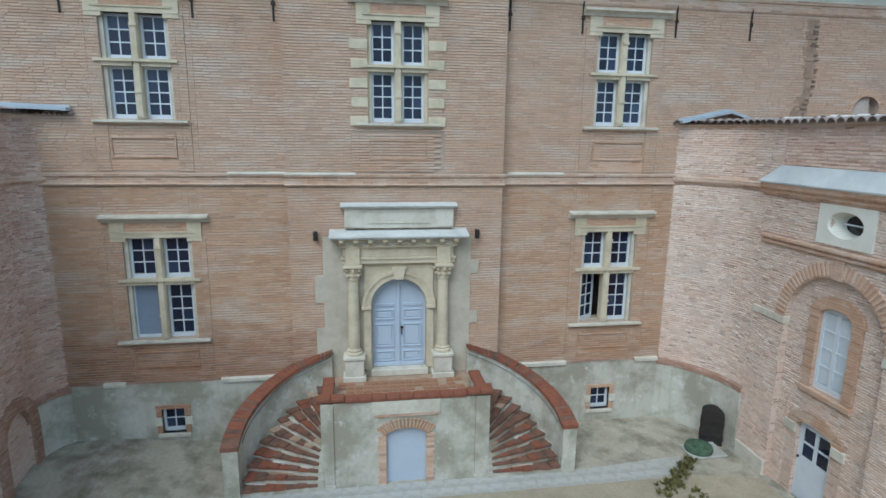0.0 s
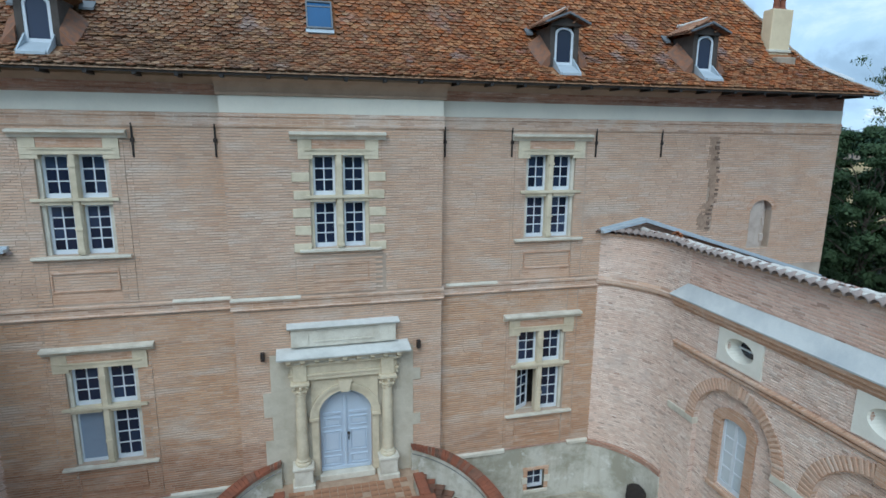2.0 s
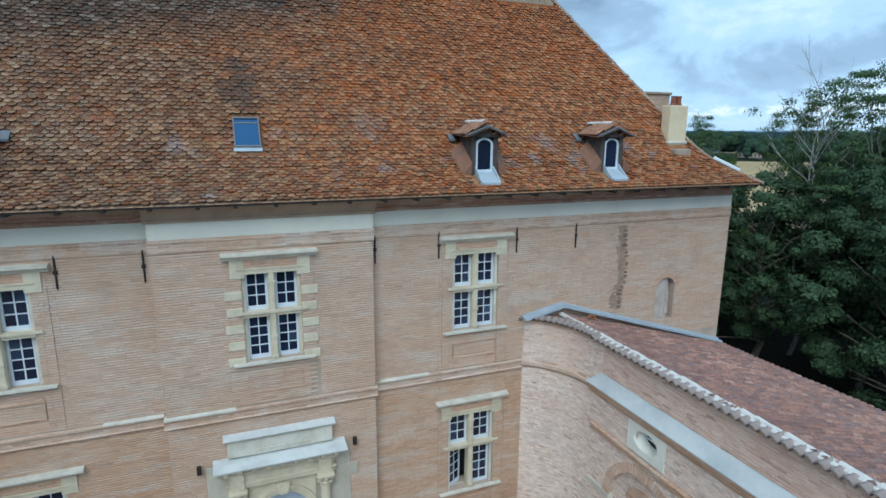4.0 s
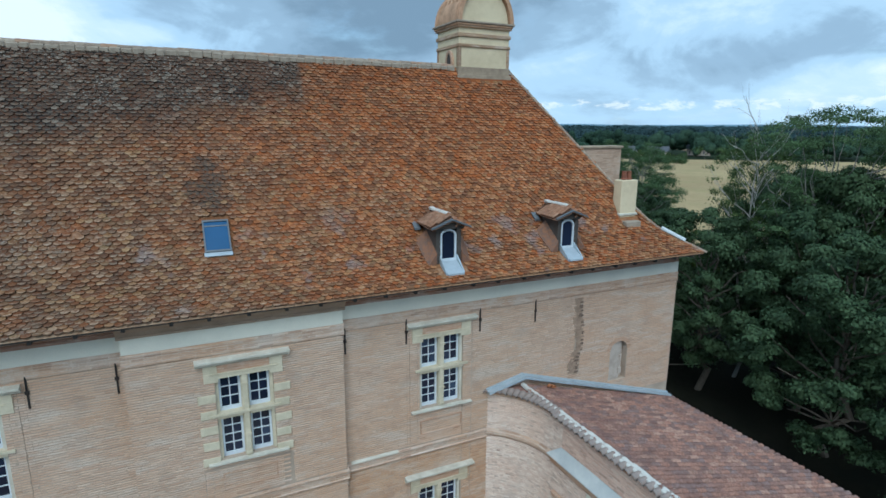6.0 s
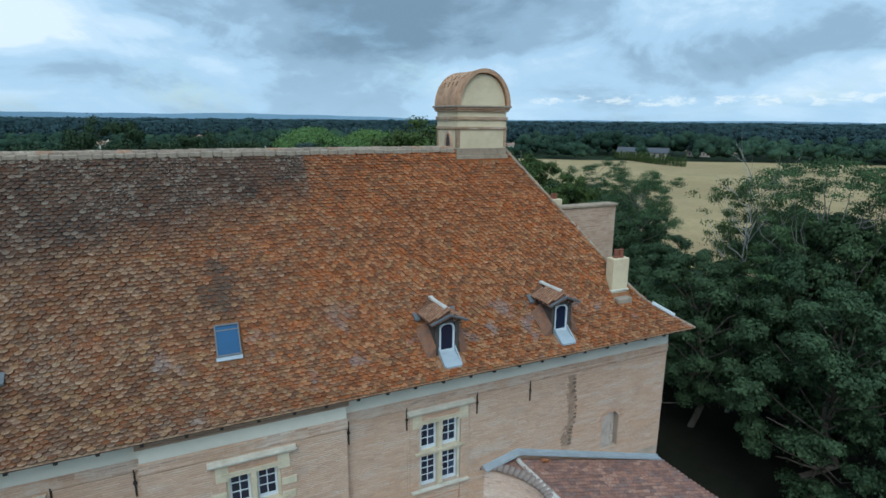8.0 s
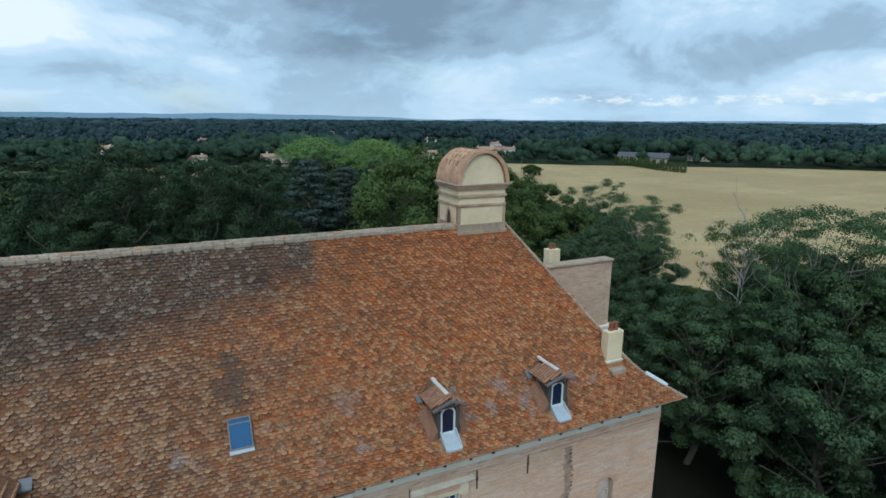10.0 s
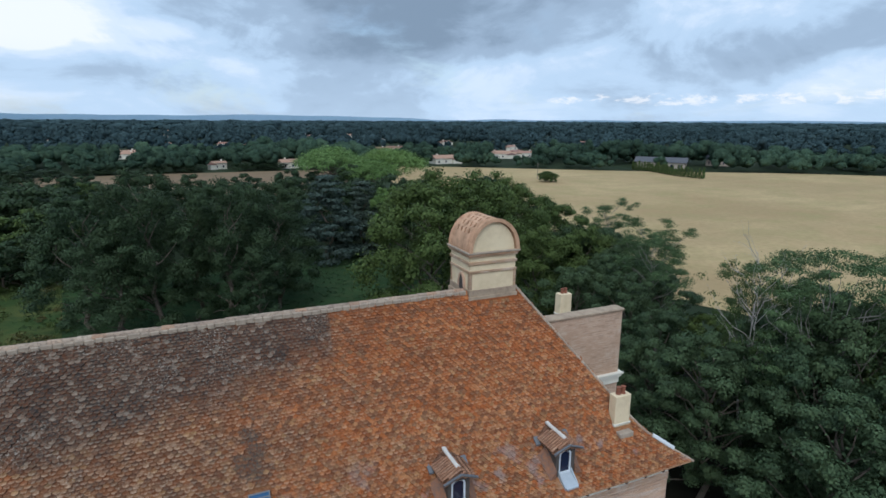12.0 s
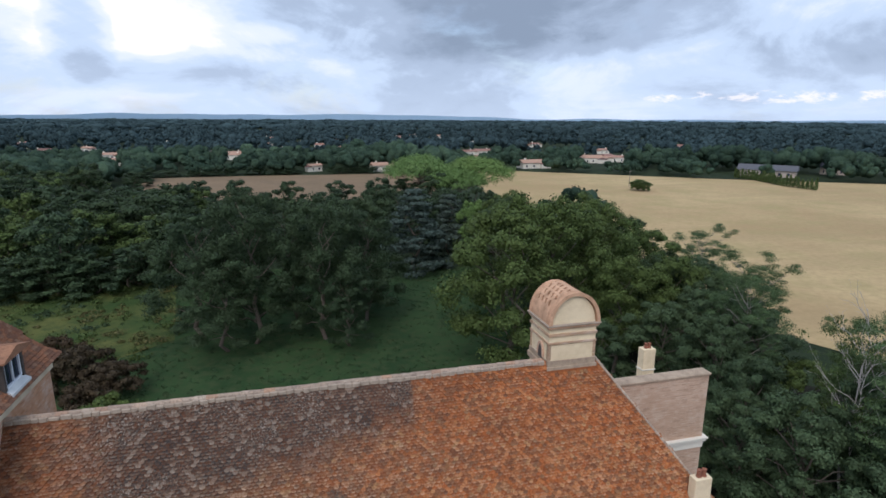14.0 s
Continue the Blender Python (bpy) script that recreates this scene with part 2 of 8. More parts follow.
def laid_brick_material(name, c1, c2, stain, pale, stain_amount=0.5, soot=0.35, repair=False):
    """Surface of bricks that are laid one by one: tone by brick, then stains that run over the whole wall."""
    m = Mat(name, 0.94)
    m.b.inputs["Specular IOR Level"].default_value = 0.15
    geo, oi = m.n("NewGeometry"), m.n("ObjectInfo")
    pos = geo.outputs["Position"]
    per = m.math("FRACT", m.math("ADD", geo.outputs["Random Per Island"], oi.outputs["Random"]))
    per2 = m.math("FRACT", m.math("MULTIPLY", per, 17.3))

    def clamp(v, k=1.0):
        return m.math("MINIMUM", m.math("MAXIMUM", m.math("MULTIPLY", v, k), 0.0), 1.0)
    mp = m.n("Mapping")
    mp.inputs["Scale"].default_value = (0.55, 0.55, 2.6)
    m.link(pos, mp.inputs[0])
    big, drift, lay, fine = m.noise(pos, 0.30, 4, 0.6), m.noise(pos, 0.75, 5, 0.65), m.noise(mp.outputs[0], 1.0, 5, 0.7), m.noise(pos, 34, 4, 0.65)
    col = m.mix(per, c1, c2)
    col = m.mix(m.ramp(big, [(0.42, grey(0)), (0.60, grey(stain_amount))]), col, stain)
    if repair:
        sep = m.n("SeparateXYZ")
        m.link(pos, sep.inputs[0])
        X, Z = sep.outputs[0], sep.outputs[2]
        bays = m.math("GREATER_THAN", m.math("ABSOLUTE", X), 2.92)
        storey = m.math("MULTIPLY", m.math("GREATER_THAN", 7.3, Z), m.math("GREATER_THAN", 9.0, X))
        warm = m.ramp(drift, [(0.36, grey(0.35)), (0.58, grey(0.85))])
        col = m.mix(m.math("MULTIPLY", m.math("MULTIPLY", bays, storey), warm), col, m.mix(per, (0.50, 0.28, 0.15), (0.62, 0.39, 0.235)))
    # lime wash left in long level smears, and greyer weathered patches
    col = m.mix(m.ramp(lay, [(0.50, grey(0)), (0.66, grey(0.60 if repair else 0.25))]), col, pale)
    col = m.mix(m.ramp(m.noise(pos, 1.15, 6, 0.7), [(0.53, grey(0)), (0.68, grey(soot))]), col, tuple(v * k for v, k in zip(c1, (0.62, 0.70, 0.78))))
    if repair:
        rise = m.math("ADD", m.math("SUBTRACT", 3.55, Z), m.math("MULTIPLY", m.math("SUBTRACT", drift, 0.5), 2.4))
        side = m.math("SUBTRACT", -1.6, X)
        low = m.math("MULTIPLY", clamp(rise, 1.6), clamp(side, 1.6))
        right = m.math("MULTIPLY", clamp(m.math("SUBTRACT", rise, 0.45), 1.6), clamp(m.math("SUBTRACT", X, 2.9), 1.6))
        col = m.mix(m.math("MULTIPLY", m.math("ADD", low, m.math("MULTIPLY", right, 0.5)), m.ramp(lay, [(0.35, grey(0.85)), (0.65, grey(0.45))])), col, m.mix(per, (0.25, 0.11, 0.06), (0.42, 0.21, 0.12)))
    # odd over-burnt and pale bricks
    col = m.mix(m.ramp(per2, [(0.02, grey(0.25 if repair else 0.6)), (0.10, grey(0))]), col, tuple(v * 0.55 for v in c1))
    col = m.mix(m.ramp(per2, [(0.88, grey(0)), (0.97, grey(0.2 if repair else 0.5))]), col, pale)
    col = m.mix(m.ramp(fine, [(0.32, grey(0.35)), (0.62, grey(0.0))]), col, tuple(v * 0.55 for v in c1))
    return m.done(col, fine, 0.5, 0.012)


def plain_material(name, base, dark, rough=0.85, scale=1.2, amount=0.6, bump=0.25, metal=0.0, grain=40):
    m = Mat(name, rough, metal)
    ob = m.coords("Object")
    a, b = m.noise(ob, scale, 6, 0.65), m.noise(ob, grain, 3, 0.6)
    col = m.mix(m.ramp(a, [(0.42, grey(0)), (0.66, grey(amount))]), base, dark)
    col = m.mix(m.ramp(b, [(0.35, grey(0.25)), (0.65, grey(0))]), col, dark)
    return m.done(col, b, bump, 0.01)


def tile_material(name, cols, dark, lichen, zones=True):
    m = Mat(name, 0.92)
    m.b.inputs["Specular IOR Level"].default_value = 0.12
    gm, oi = m.n("NewGeometry"), m.n("ObjectInfo")
    r = m.math("FRACT", m.math("ADD", gm.outputs["Random Per Island"], oi.outputs["Random"]))
    geo_pos = gm.outputs["Position"]

    def clamp(v):
        return m.math("MINIMUM", m.math("MAXIMUM", v, 0.0), 1.0)

    def chance(k, p):
        return m.math("GREATER_THAN", m.math("FRACT", m.math("MULTIPLY", r, k)), 1 - p)
    big, mid, fine = m.noise(geo_pos, 0.35, 4, 0.6), m.noise(geo_pos, 1.3, 5, 0.65), m.noise(geo_pos, 30, 4, 0.65)
    moss = m.noise(geo_pos, 11, 5, 0.75)
    col = m.mix(0.28, m.ramp(r, [(i / len(cols), c) for i, c in enumerate(cols)], "CONSTANT"), cols[0])
    col = m.mix(m.ramp(big, [(0.42, grey(0)), (0.60, grey(0.40))]), col, tuple(v * k for v, k in zip(cols[0], (0.55, 0.55, 0.60))))
    col = m.mix(m.ramp(mid, [(0.50, grey(0)), (0.68, grey(0.5))]), col, tuple(v * k for v, k in zip(cols[1], (0.52, 0.52, 0.58))))
    if zones:
        sep = m.n("SeparateXYZ")
        m.link(geo_pos, sep.inputs[0])
        X, Z = sep.outputs[0], sep.outputs[2]
        patch = m.noise(geo_pos, 0.75, 6, 0.7)
        speck = m.noise(geo_pos, 15, 3, 0.6)
        blot = m.math("SUBTRACT", patch, 0.5)
        # weathered side of the roof: browner tiles, a scatter of tan ones
        left = clamp(m.math("MULTIPLY", m.math("SUBTRACT", 5.0, m.math("ADD", X, m.math("MULTIPLY", blot, 22.0))), 0.11))
        left = m.math("MULTIPLY", left, m.math("SUBTRACT", 1.0, m.math("MULTIPLY", clamp(m.math("MULTIPLY", m.math("SUBTRACT", -6.6, m.math("ADD", X, m.math("MULTIPLY", blot, 6.0))), 0.5)), 0.75)))
        col = m.mix(m.math("MULTIPLY", left, 0.86), col, (0.130, 0.061, 0.033))
        low = clamp(m.math("MULTIPLY", m.math("SUBTRACT", 18.0, m.math("ADD", Z, m.math("MULTIPLY", blot, 9.0))), 0.24))
        col = m.mix(m.math("MULTIPLY", m.math("MULTIPLY", low, chance(13.7, 0.30)), 0.45), col, lichen)
        col = m.mix(m.math("MULTIPLY", m.math("MULTIPLY", left, chance(5.9, 0.12)), 0.45), col, (0.38, 0.27, 0.18))
        col = m.mix(m.math("MULTIPLY", m.math("MULTIPLY", left, chance(9.1, 0.28)), 0.65), col, (0.065, 0.047, 0.037))
        col = m.mix(m.math("MULTIPLY", chance(7.3, 0.13), m.ramp(mid, [(0.38, grey(0.5)), (0.58, grey(0.15))])), col, (0.40, 0.27, 0.13))
        # tails of the tiles paler, more on some than on others
        tail = m.n("SeparateXYZ")
        m.link(m.coords("UV"), tail.inputs[0])
        rim = m.ramp(m.math("ADD", tail.outputs[1], m.math("MULTIPLY", m.math("SUBTRACT", m.noise(geo_pos, 22, 3, 0.6), 0.5), 0.10)), [(0.02, grey(1)), (0.085, grey(0))])
        col = m.mix(m.math("MULTIPLY", rim, m.math("MULTIPLY", m.math("FRACT", m.math("MULTIPLY", r, 23.7)), 0.55)), col, (0.50, 0.33, 0.21))
        col = m.mix(m.math("MULTIPLY", chance(29.1, 0.22), 0.55), col, (0.105, 0.060, 0.040))
        # black lichened part by the ridge, with a straight joint at its top end only
        floor_z = m.math("ADD", m.math("MULTIPLY", clamp(m.math("MULTIPLY", m.math("ADD", X, 9.0), 0.085)), 1.9), 16.5)
        ez = m.math("MULTIPLY", m.math("SUBTRACT", m.math("ADD", Z, m.math("MULTIPLY", blot, 3.6)), floor_z), 0.95)
        ex = m.math("MULTIPLY", m.math("SUBTRACT", m.math("ADD", 2.95, m.math("MULTIPLY", m.math("MINIMUM", m.math("SUBTRACT", Z, 18.3), 0.0), 1.2)), X), 7.0)
        worn = m.ramp(m.noise(geo_pos, 0.9, 5, 0.7), [(0.36, grey(0.80)), (0.54, grey(1))])
        end = m.math("SUBTRACT", 1.0, m.math("MULTIPLY", clamp(m.math("MULTIPLY", m.math("SUBTRACT", -8.0, m.math("ADD", X, m.math("MULTIPLY", blot, 5.0))), 0.5)), 0.7))
        zone = m.math("MULTIPLY", m.math("MULTIPLY", m.math("MULTIPLY", clamp(ex), clamp(ez)), worn), end)
        soil = m.mix(m.ramp(moss, [(0.40, grey(0)), (0.62, grey(1))]), dark, (0.050, 0.040, 0.033))
        soil = m.mix(m.math("MULTIPLY", chance(3.3, 0.30), 0.5), soil, (0.088, 0.063, 0.048))
        soil = m.mix(m.math("MULTIPLY", chance(11.3, 0.11), 0.5), soil, (0.33, 0.275, 0.215))
        col = m.mix(m.math("MULTIPLY", zone, 0.96), col, soil)
        col = m.mix(m.math("MULTIPLY", m.math("MULTIPLY", rim, m.math("MAXIMUM", zone, left)), m.math("MULTIPLY", m.math("FRACT", m.math("MULTIPLY", r, 41.3)), 0.30)), col, (0.50, 0.41, 0.31))
        # grey-white lichen in loose drifts
        drift = m.noise(geo_pos, 0.55, 4, 0.65)
        where = m.math("MULTIPLY", m.ramp(drift, [(0.50, grey(0.06)), (0.60, grey(1))]), m.math("MAXIMUM", zone, m.math("MULTIPLY", left, m.math("ADD", m.math("MULTIPLY", clamp(m.math("MULTIPLY", m.math("SUBTRACT", -3.0, X), 0.25)), 0.75), 0.25))))
        col = m.mix(m.math("MULTIPLY", where, m.ramp(speck, [(0.57, grey(0)), (0.62, grey(0.75))])), col, (0.50, 0.45, 0.385))
        col = m.mix(m.math("MULTIPLY", where, 0.30), col, (0.098, 0.074, 0.055))
        # grey-mauve lichen in a few blotches low on the slope
        rose = m.math("MULTIPLY", m.ramp(m.noise(geo_pos, 0.85, 3, 0.55), [(0.60, grey(0)), (0.68, grey(1))]), clamp(m.math("MULTIPLY", m.math("SUBTRACT", 15.9, Z), 0.8)))
        col = m.mix(m.math("MULTIPLY", rose, m.ramp(moss, [(0.38, grey(0.35)), (0.58, grey(0.8))])), col, m.mix(speck, (0.16, 0.125, 0.115), (0.42, 0.39, 0.385)))
        # soot above the rooflight
        dx = m.math("MULTIPLY", m.math("SUBTRACT", X, -0.42), 1.9)
        dz = m.math("MULTIPLY", m.math("SUBTRACT", Z, 16.45), 1.15)
        rr = m.math("SQRT", m.math("ADD", m.math("MULTIPLY", dx, dx), m.math("MULTIPLY", dz, dz)))
        so = m.math("SUBTRACT", 1.0, m.math("ADD", rr, m.math("ADD", m.math("MULTIPLY", m.math("SUBTRACT", m.noise(geo_pos, 2.6, 4, 0.65), 0.5), 2.6), m.math("MULTIPLY", m.math("SUBTRACT", r, 0.5), 0.5))))
        col = m.mix(m.math("MULTIPLY", clamp(m.math("MULTIPLY", so, 3.0)), m.ramp(moss, [(0.42, grey(0.9)), (0.62, grey(0.4))])), col, (0.075, 0.066, 0.056))
    col = m.mix(m.ramp(moss, [(0.46, grey(0.0)), (0.60, grey(0.6))]), col, tuple(v * 0.36 for v in cols[0]))
    specks = m.ramp(fine, [(0.59, grey(0)), (0.69, grey(0.4))])
    if zones:
        specks = m.math("MULTIPLY", specks, m.math("SUBTRACT", 1.0, m.math("MULTIPLY", zone, 0.75)))
    col = m.mix(specks, col, lichen)
    return m.done(col, moss, 0.5, 0.02)


def leaf_material(name, c_dark, c_mid, c_light, scale=0.35):
    m = Mat(name, 0.6)
    gm, oi = m.n("NewGeometry"), m.n("ObjectInfo")
    r = m.math("FRACT", m.math("ADD", gm.outputs["Random Per Island"], oi.outputs["Random"]))
    col = m.ramp(r, [(0.0, c_dark), (0.45, c_mid), (1.0, c_light)])
    big = m.noise(gm.outputs["Position"], scale, 4, 0.6)
    col = m.mix(m.ramp(big, [(0.38, grey(0)), (0.66, grey(0.6))]), col, c_light)
    # dark drifts in the colour stand for shade between leaf clumps
    tuft = m.noise(gm.outputs["Position"], scale * 2.6, 4, 0.65)
    col = m.mix(m.ramp(tuft, [(0.36, grey(0.75)), (0.54, grey(0))]), col, tuple(v * 0.55 for v in c_dark))
    warm = m.math("MULTIPLY", m.math("FRACT", m.math("MULTIPLY", oi.outputs["Random"], 7.7)), 0.45)
    col = m.mix(warm, col, tuple(v * k for v, k in zip(c_mid, (1.35, 1.08, 0.85))))
    hue = m.math("MULTIPLY", oi.outputs["Random"], 0.35)
    col = m.mix(hue, col, tuple(v * 0.5 for v in c_mid))
    m.b.inputs["Specular IOR Level"].default_value = 0.12
    return m.done(col)


M = {}
M["brick"] = brick_material("brick_buff", (0.51, 0.335, 0.24), (0.64, 0.47, 0.355), (0.71, 0.61, 0.51), (0.54, 0.325, 0.19), 0.65, pale=(0.68, 0.60, 0.52), repair=True)
M["laid_front"] = laid_brick_material("laid_buff_brick", (0.58, 0.395, 0.285), (0.70, 0.515, 0.385), (0.60, 0.375, 0.235), (0.70, 0.625, 0.545), 0.55, 0.4, True)
M["laid_rough"] = laid_brick_material("laid_rough_brick", (0.71, 0.54, 0.435), (0.91, 0.77, 0.66), (0.79, 0.57, 0.44), (0.91, 0.83, 0.745), 0.45, 0.45)
M["laid_red"] = laid_brick_material("laid_red_brick", (0.66, 0.44, 0.34), (0.84, 0.64, 0.52), (0.66, 0.42, 0.31), (0.82, 0.70, 0.60), 0.4, 0.3)
M["laid_arch"] = laid_brick_material("laid_arch_brick", (0.60, 0.40, 0.29), (0.72, 0.53, 0.41), (0.64, 0.42, 0.28), (0.78, 0.68, 0.58), 0.4, 0.3)
M["laid_old"] = laid_brick_material("laid_old_brick", (0.50, 0.335, 0.26), (0.82, 0.66, 0.56), (0.66, 0.40, 0.28), (0.84, 0.75, 0.67), 0.55, 0.5)
M["bed_front"] = plain_material("joint_mortar", (0.50, 0.40, 0.315), (0.36, 0.28, 0.215), 0.95, 1.4, 0.8, 0.4)
M["brick_rubble"] = brick_material("brick_rough", (0.55, 0.365, 0.285), (0.74, 0.585, 0.485), (0.83, 0.76, 0.68), (0.61, 0.40, 0.285), 0.5, 0.066, 0.25, (0.77, 0.67, 0.59), 0.012, 0.7)
M["brick_orange"] = brick_material("brick_orange", (0.53, 0.32, 0.205), (0.61, 0.40, 0.28), (0.66, 0.53, 0.42), (0.50, 0.28, 0.165), 0.45, repair=True)
M["cove"] = plain_material("cove_plaster", (0.41, 0.30, 0.22), (0.28, 0.20, 0.145), 0.92, 2.0, 0.6)
M["brick_dark"] = brick_material("brick_cornice", (0.38, 0.20, 0.135), (0.48, 0.285, 0.20), (0.46, 0.36, 0.30), (0.30, 0.17, 0.12), 0.5)
M["stone"] = plain_material("cream_stone", (0.68, 0.595, 0.44), (0.44, 0.375, 0.26), 0.85, 1.8, 0.7)
M["stone_grey"] = plain_material("weathered_stone", (0.70, 0.66, 0.56), (0.42, 0.37, 0.29), 0.88, 2.0, 0.6)
M["pale_stone"] = plain_material("pale_stone", (0.80, 0.775, 0.685), (0.62, 0.59, 0.50), 0.88, 1.2, 0.5)
M["weathering"] = plain_material("pale_weathering", (0.65, 0.665, 0.645), (0.44, 0.47, 0.485), 0.8, 0.8, 0.8, 0.1)
M["eave_grey"] = plain_material("weathered_tile", (0.36, 0.285, 0.245), (0.22, 0.185, 0.17), 0.9, 4, 0.8)


def stained_render():
    """Lime render with run-down damp streaks and brown patches."""
    m = Mat("old_render", 0.92)
    ob = m.coords("Object")
    a, b, g = m.noise(ob, 0.9, 6, 0.65), m.noise(m.coords("Object", (3.2, 3.2, 0.45)), 1.0, 5, 0.65), m.noise(ob, 40, 3, 0.6)
    col = m.mix(m.ramp(a, [(0.42, grey(0)), (0.58, grey(0.9))]), (0.60, 0.575, 0.50), (0.33, 0.31, 0.24))
    col = m.mix(m.ramp(b, [(0.52, grey(0)), (0.70, grey(0.45))]), col, (0.36, 0.31, 0.23))
    col = m.mix(m.ramp(m.noise(ob, 2.6, 5, 0.7), [(0.58, grey(0)), (0.68, grey(0.7))]), col, (0.72, 0.71, 0.66))
    col = m.mix(m.ramp(g, [(0.35, grey(0.25)), (0.65, grey(0))]), col, (0.33, 0.30, 0.22))
    return m.done(col, g, 0.25, 0.01)


M["render"] = stained_render()
M["band"] = plain_material("white_render", (0.75, 0.71, 0.60), (0.56, 0.54, 0.47), 0.9, 0.6, 0.5)
M["cream"] = plain_material("cream_render", (0.76, 0.635, 0.43), (0.56, 0.44, 0.28), 0.9, 1.3, 0.6)
M["lead_pale"] = plain_material("pale_lead", (0.66, 0.66, 0.62), (0.48, 0.48, 0.45), 0.75, 2.2, 0.7, 0.2)
M["lead"] = plain_material("lead_sheet", (0.60, 0.62, 0.62), (0.45, 0.47, 0.48), 0.6, 1.5, 0.5, 0.15, 0.1)
M["paint"] = plain_material("grey_blue_paint", (0.50, 0.57, 0.66), (0.42, 0.48, 0.56), 0.55, 1.5, 0.4, 0.05)
M["sash"] = plain_material("pale_grey_paint", (0.68, 0.72, 0.76), (0.55, 0.58, 0.62), 0.5, 2.5, 0.4, 0.05)
M["iron"] = plain_material("black_iron", (0.035, 0.033, 0.032), (0.06, 0.04, 0.03), 0.6, 4, 0.6, 0.2, 0.5)
# for dark timber, and for the unlit inside of rooms and hood
M["wood_and_void"] = plain_material("dark_wood_and_void", (0.10, 0.085, 0.075), (0.05, 0.045, 0.04), 0.8, 3, 0.6)
M["terracotta"] = plain_material("terracotta", (0.29, 0.11, 0.065), (0.15, 0.07, 0.05), 0.85, 3, 0.7)
M["brick_step"] = plain_material("brick_tread", (0.25, 0.125, 0.085), (0.12, 0.085, 0.065), 0.85, 2.8, 0.95)
M["tile"] = tile_material("roof_tile", [(0.345, 0.110, 0.036), (0.41, 0.140, 0.046), (0.215, 0.070, 0.029), (0.49, 0.185, 0.070), (0.39, 0.112, 0.034), (0.17, 0.058, 0.029), (0.49, 0.22, 0.10), (0.31, 0.090, 0.032)], (0.036, 0.034, 0.033), (0.45, 0.28, 0.145))
M["tile_brown"] = tile_material("old_tile", [(0.30, 0.13, 0.07), (0.36, 0.16, 0.085), (0.18, 0.10, 0.07), (0.33, 0.21, 0.14), (0.13, 0.09, 0.07)], (0.1, 0.09, 0.08), (0.38, 0.30, 0.22), False)
M["mortar"] = plain_material("lime_mortar", (0.70, 0.66, 0.60), (0.42, 0.39, 0.35), 0.9, 3, 0.5)
M["canal"] = tile_material("canal_tile", [(0.40, 0.215, 0.16), (0.28, 0.165, 0.135), (0.52, 0.325, 0.245), (0.18, 0.125, 0.115), (0.43, 0.235, 0.17), (0.33, 0.20, 0.165), (0.23, 0.18, 0.175)], (0.1, 0.09, 0.08), (0.46, 0.40, 0.35), False)
M["leaf_a"] = leaf_material("leaf_oak", (0.030, 0.056, 0.017), (0.062, 0.104, 0.030), (0.112, 0.158, 0.048))
M["leaf_e"] = leaf_material("leaf_lush", (0.024, 0.047, 0.025), (0.048, 0.087, 0.043), (0.090, 0.137, 0.066))
M["leaf_f"] = leaf_material("leaf_airy", (0.040, 0.080, 0.031), (0.070, 0.122, 0.050), (0.112, 0.172, 0.076))
# a little distance haze is put into this green
M["leaf_b"] = leaf_material("leaf_dark", (0.018, 0.036, 0.018), (0.035, 0.064, 0.031), (0.064, 0.102, 0.048))
M["leaf_c"] = leaf_material("leaf_bright", (0.056, 0.115, 0.032), (0.115, 0.215, 0.062), (0.20, 0.31, 0.11))
M["leaf_d"] = leaf_material("leaf_cedar", (0.026, 0.046, 0.038), (0.046, 0.073, 0.060), (0.077, 0.108, 0.088))
M["bark"] = plain_material("bark", (0.15, 0.125, 0.10), (0.08, 0.065, 0.052), 0.9, 3, 0.7, 0.5)


def glass_material():
    m = Mat("window_glass", 0.04)
    ob = m.coords("Object")
    n = m.noise(ob, 3.0, 2)
    m.b.inputs["Specular IOR Level"].default_value = 0.5
    oi = m.n("ObjectInfo")
    # some blue of the reflected sky is put into the base colour
    col = m.ramp(oi.outputs["Random"], [(0.0, (0.010, 0.013, 0.026)), (0.7, (0.018, 0.025, 0.054)), (1.0, (0.042, 0.062, 0.11))])
    return m.done(col, n, 0.06, 0.05)


M["glass"] = glass_material()
M["slate_panel"] = plain_material("slate_blue_paint", (0.24, 0.29, 0.37), (0.19, 0.23, 0.30), 0.5, 1.5, 0.4, 0.05)


# ---- building blocks ----
def box(bm, x0, x1, y0, y1, z0, z1, bev=0.0):
    vs = [bm.verts.new((x, y, z)) for z in (z0, z1) for y in (y0, y1) for x in (x0, x1)]
    fs = [bm.faces.new([vs[i] for i in q]) for q in ((0, 2, 3, 1), (4, 5, 7, 6), (0, 1, 5, 4), (2, 6, 7, 3), (0, 4, 6, 2), (1, 3, 7, 5))]
    if bev:
        bmesh.ops.bevel(bm, geom=list({e for f in fs for e in f.edges}), offset=bev, segments=1, affect="EDGES")


def prism(bm, poly, axis, a, b):
    """A polygon in the plane across an axis, stretched along it from a to b."""
    def at(p, h):
        u, v = p
        return {"x": (h, u, v), "y": (u, h, v), "z": (u, v, h)}[axis]
    lo, hi = [bm.verts.new(at(p, a)) for p in poly], [bm.verts.new(at(p, b)) for p in poly]
    bm.faces.new(lo[::-1]), bm.faces.new(hi)
    for i in range(len(poly)):
        j = (i + 1) % len(poly)
        bm.faces.new((lo[i], lo[j], hi[j], hi[i]))


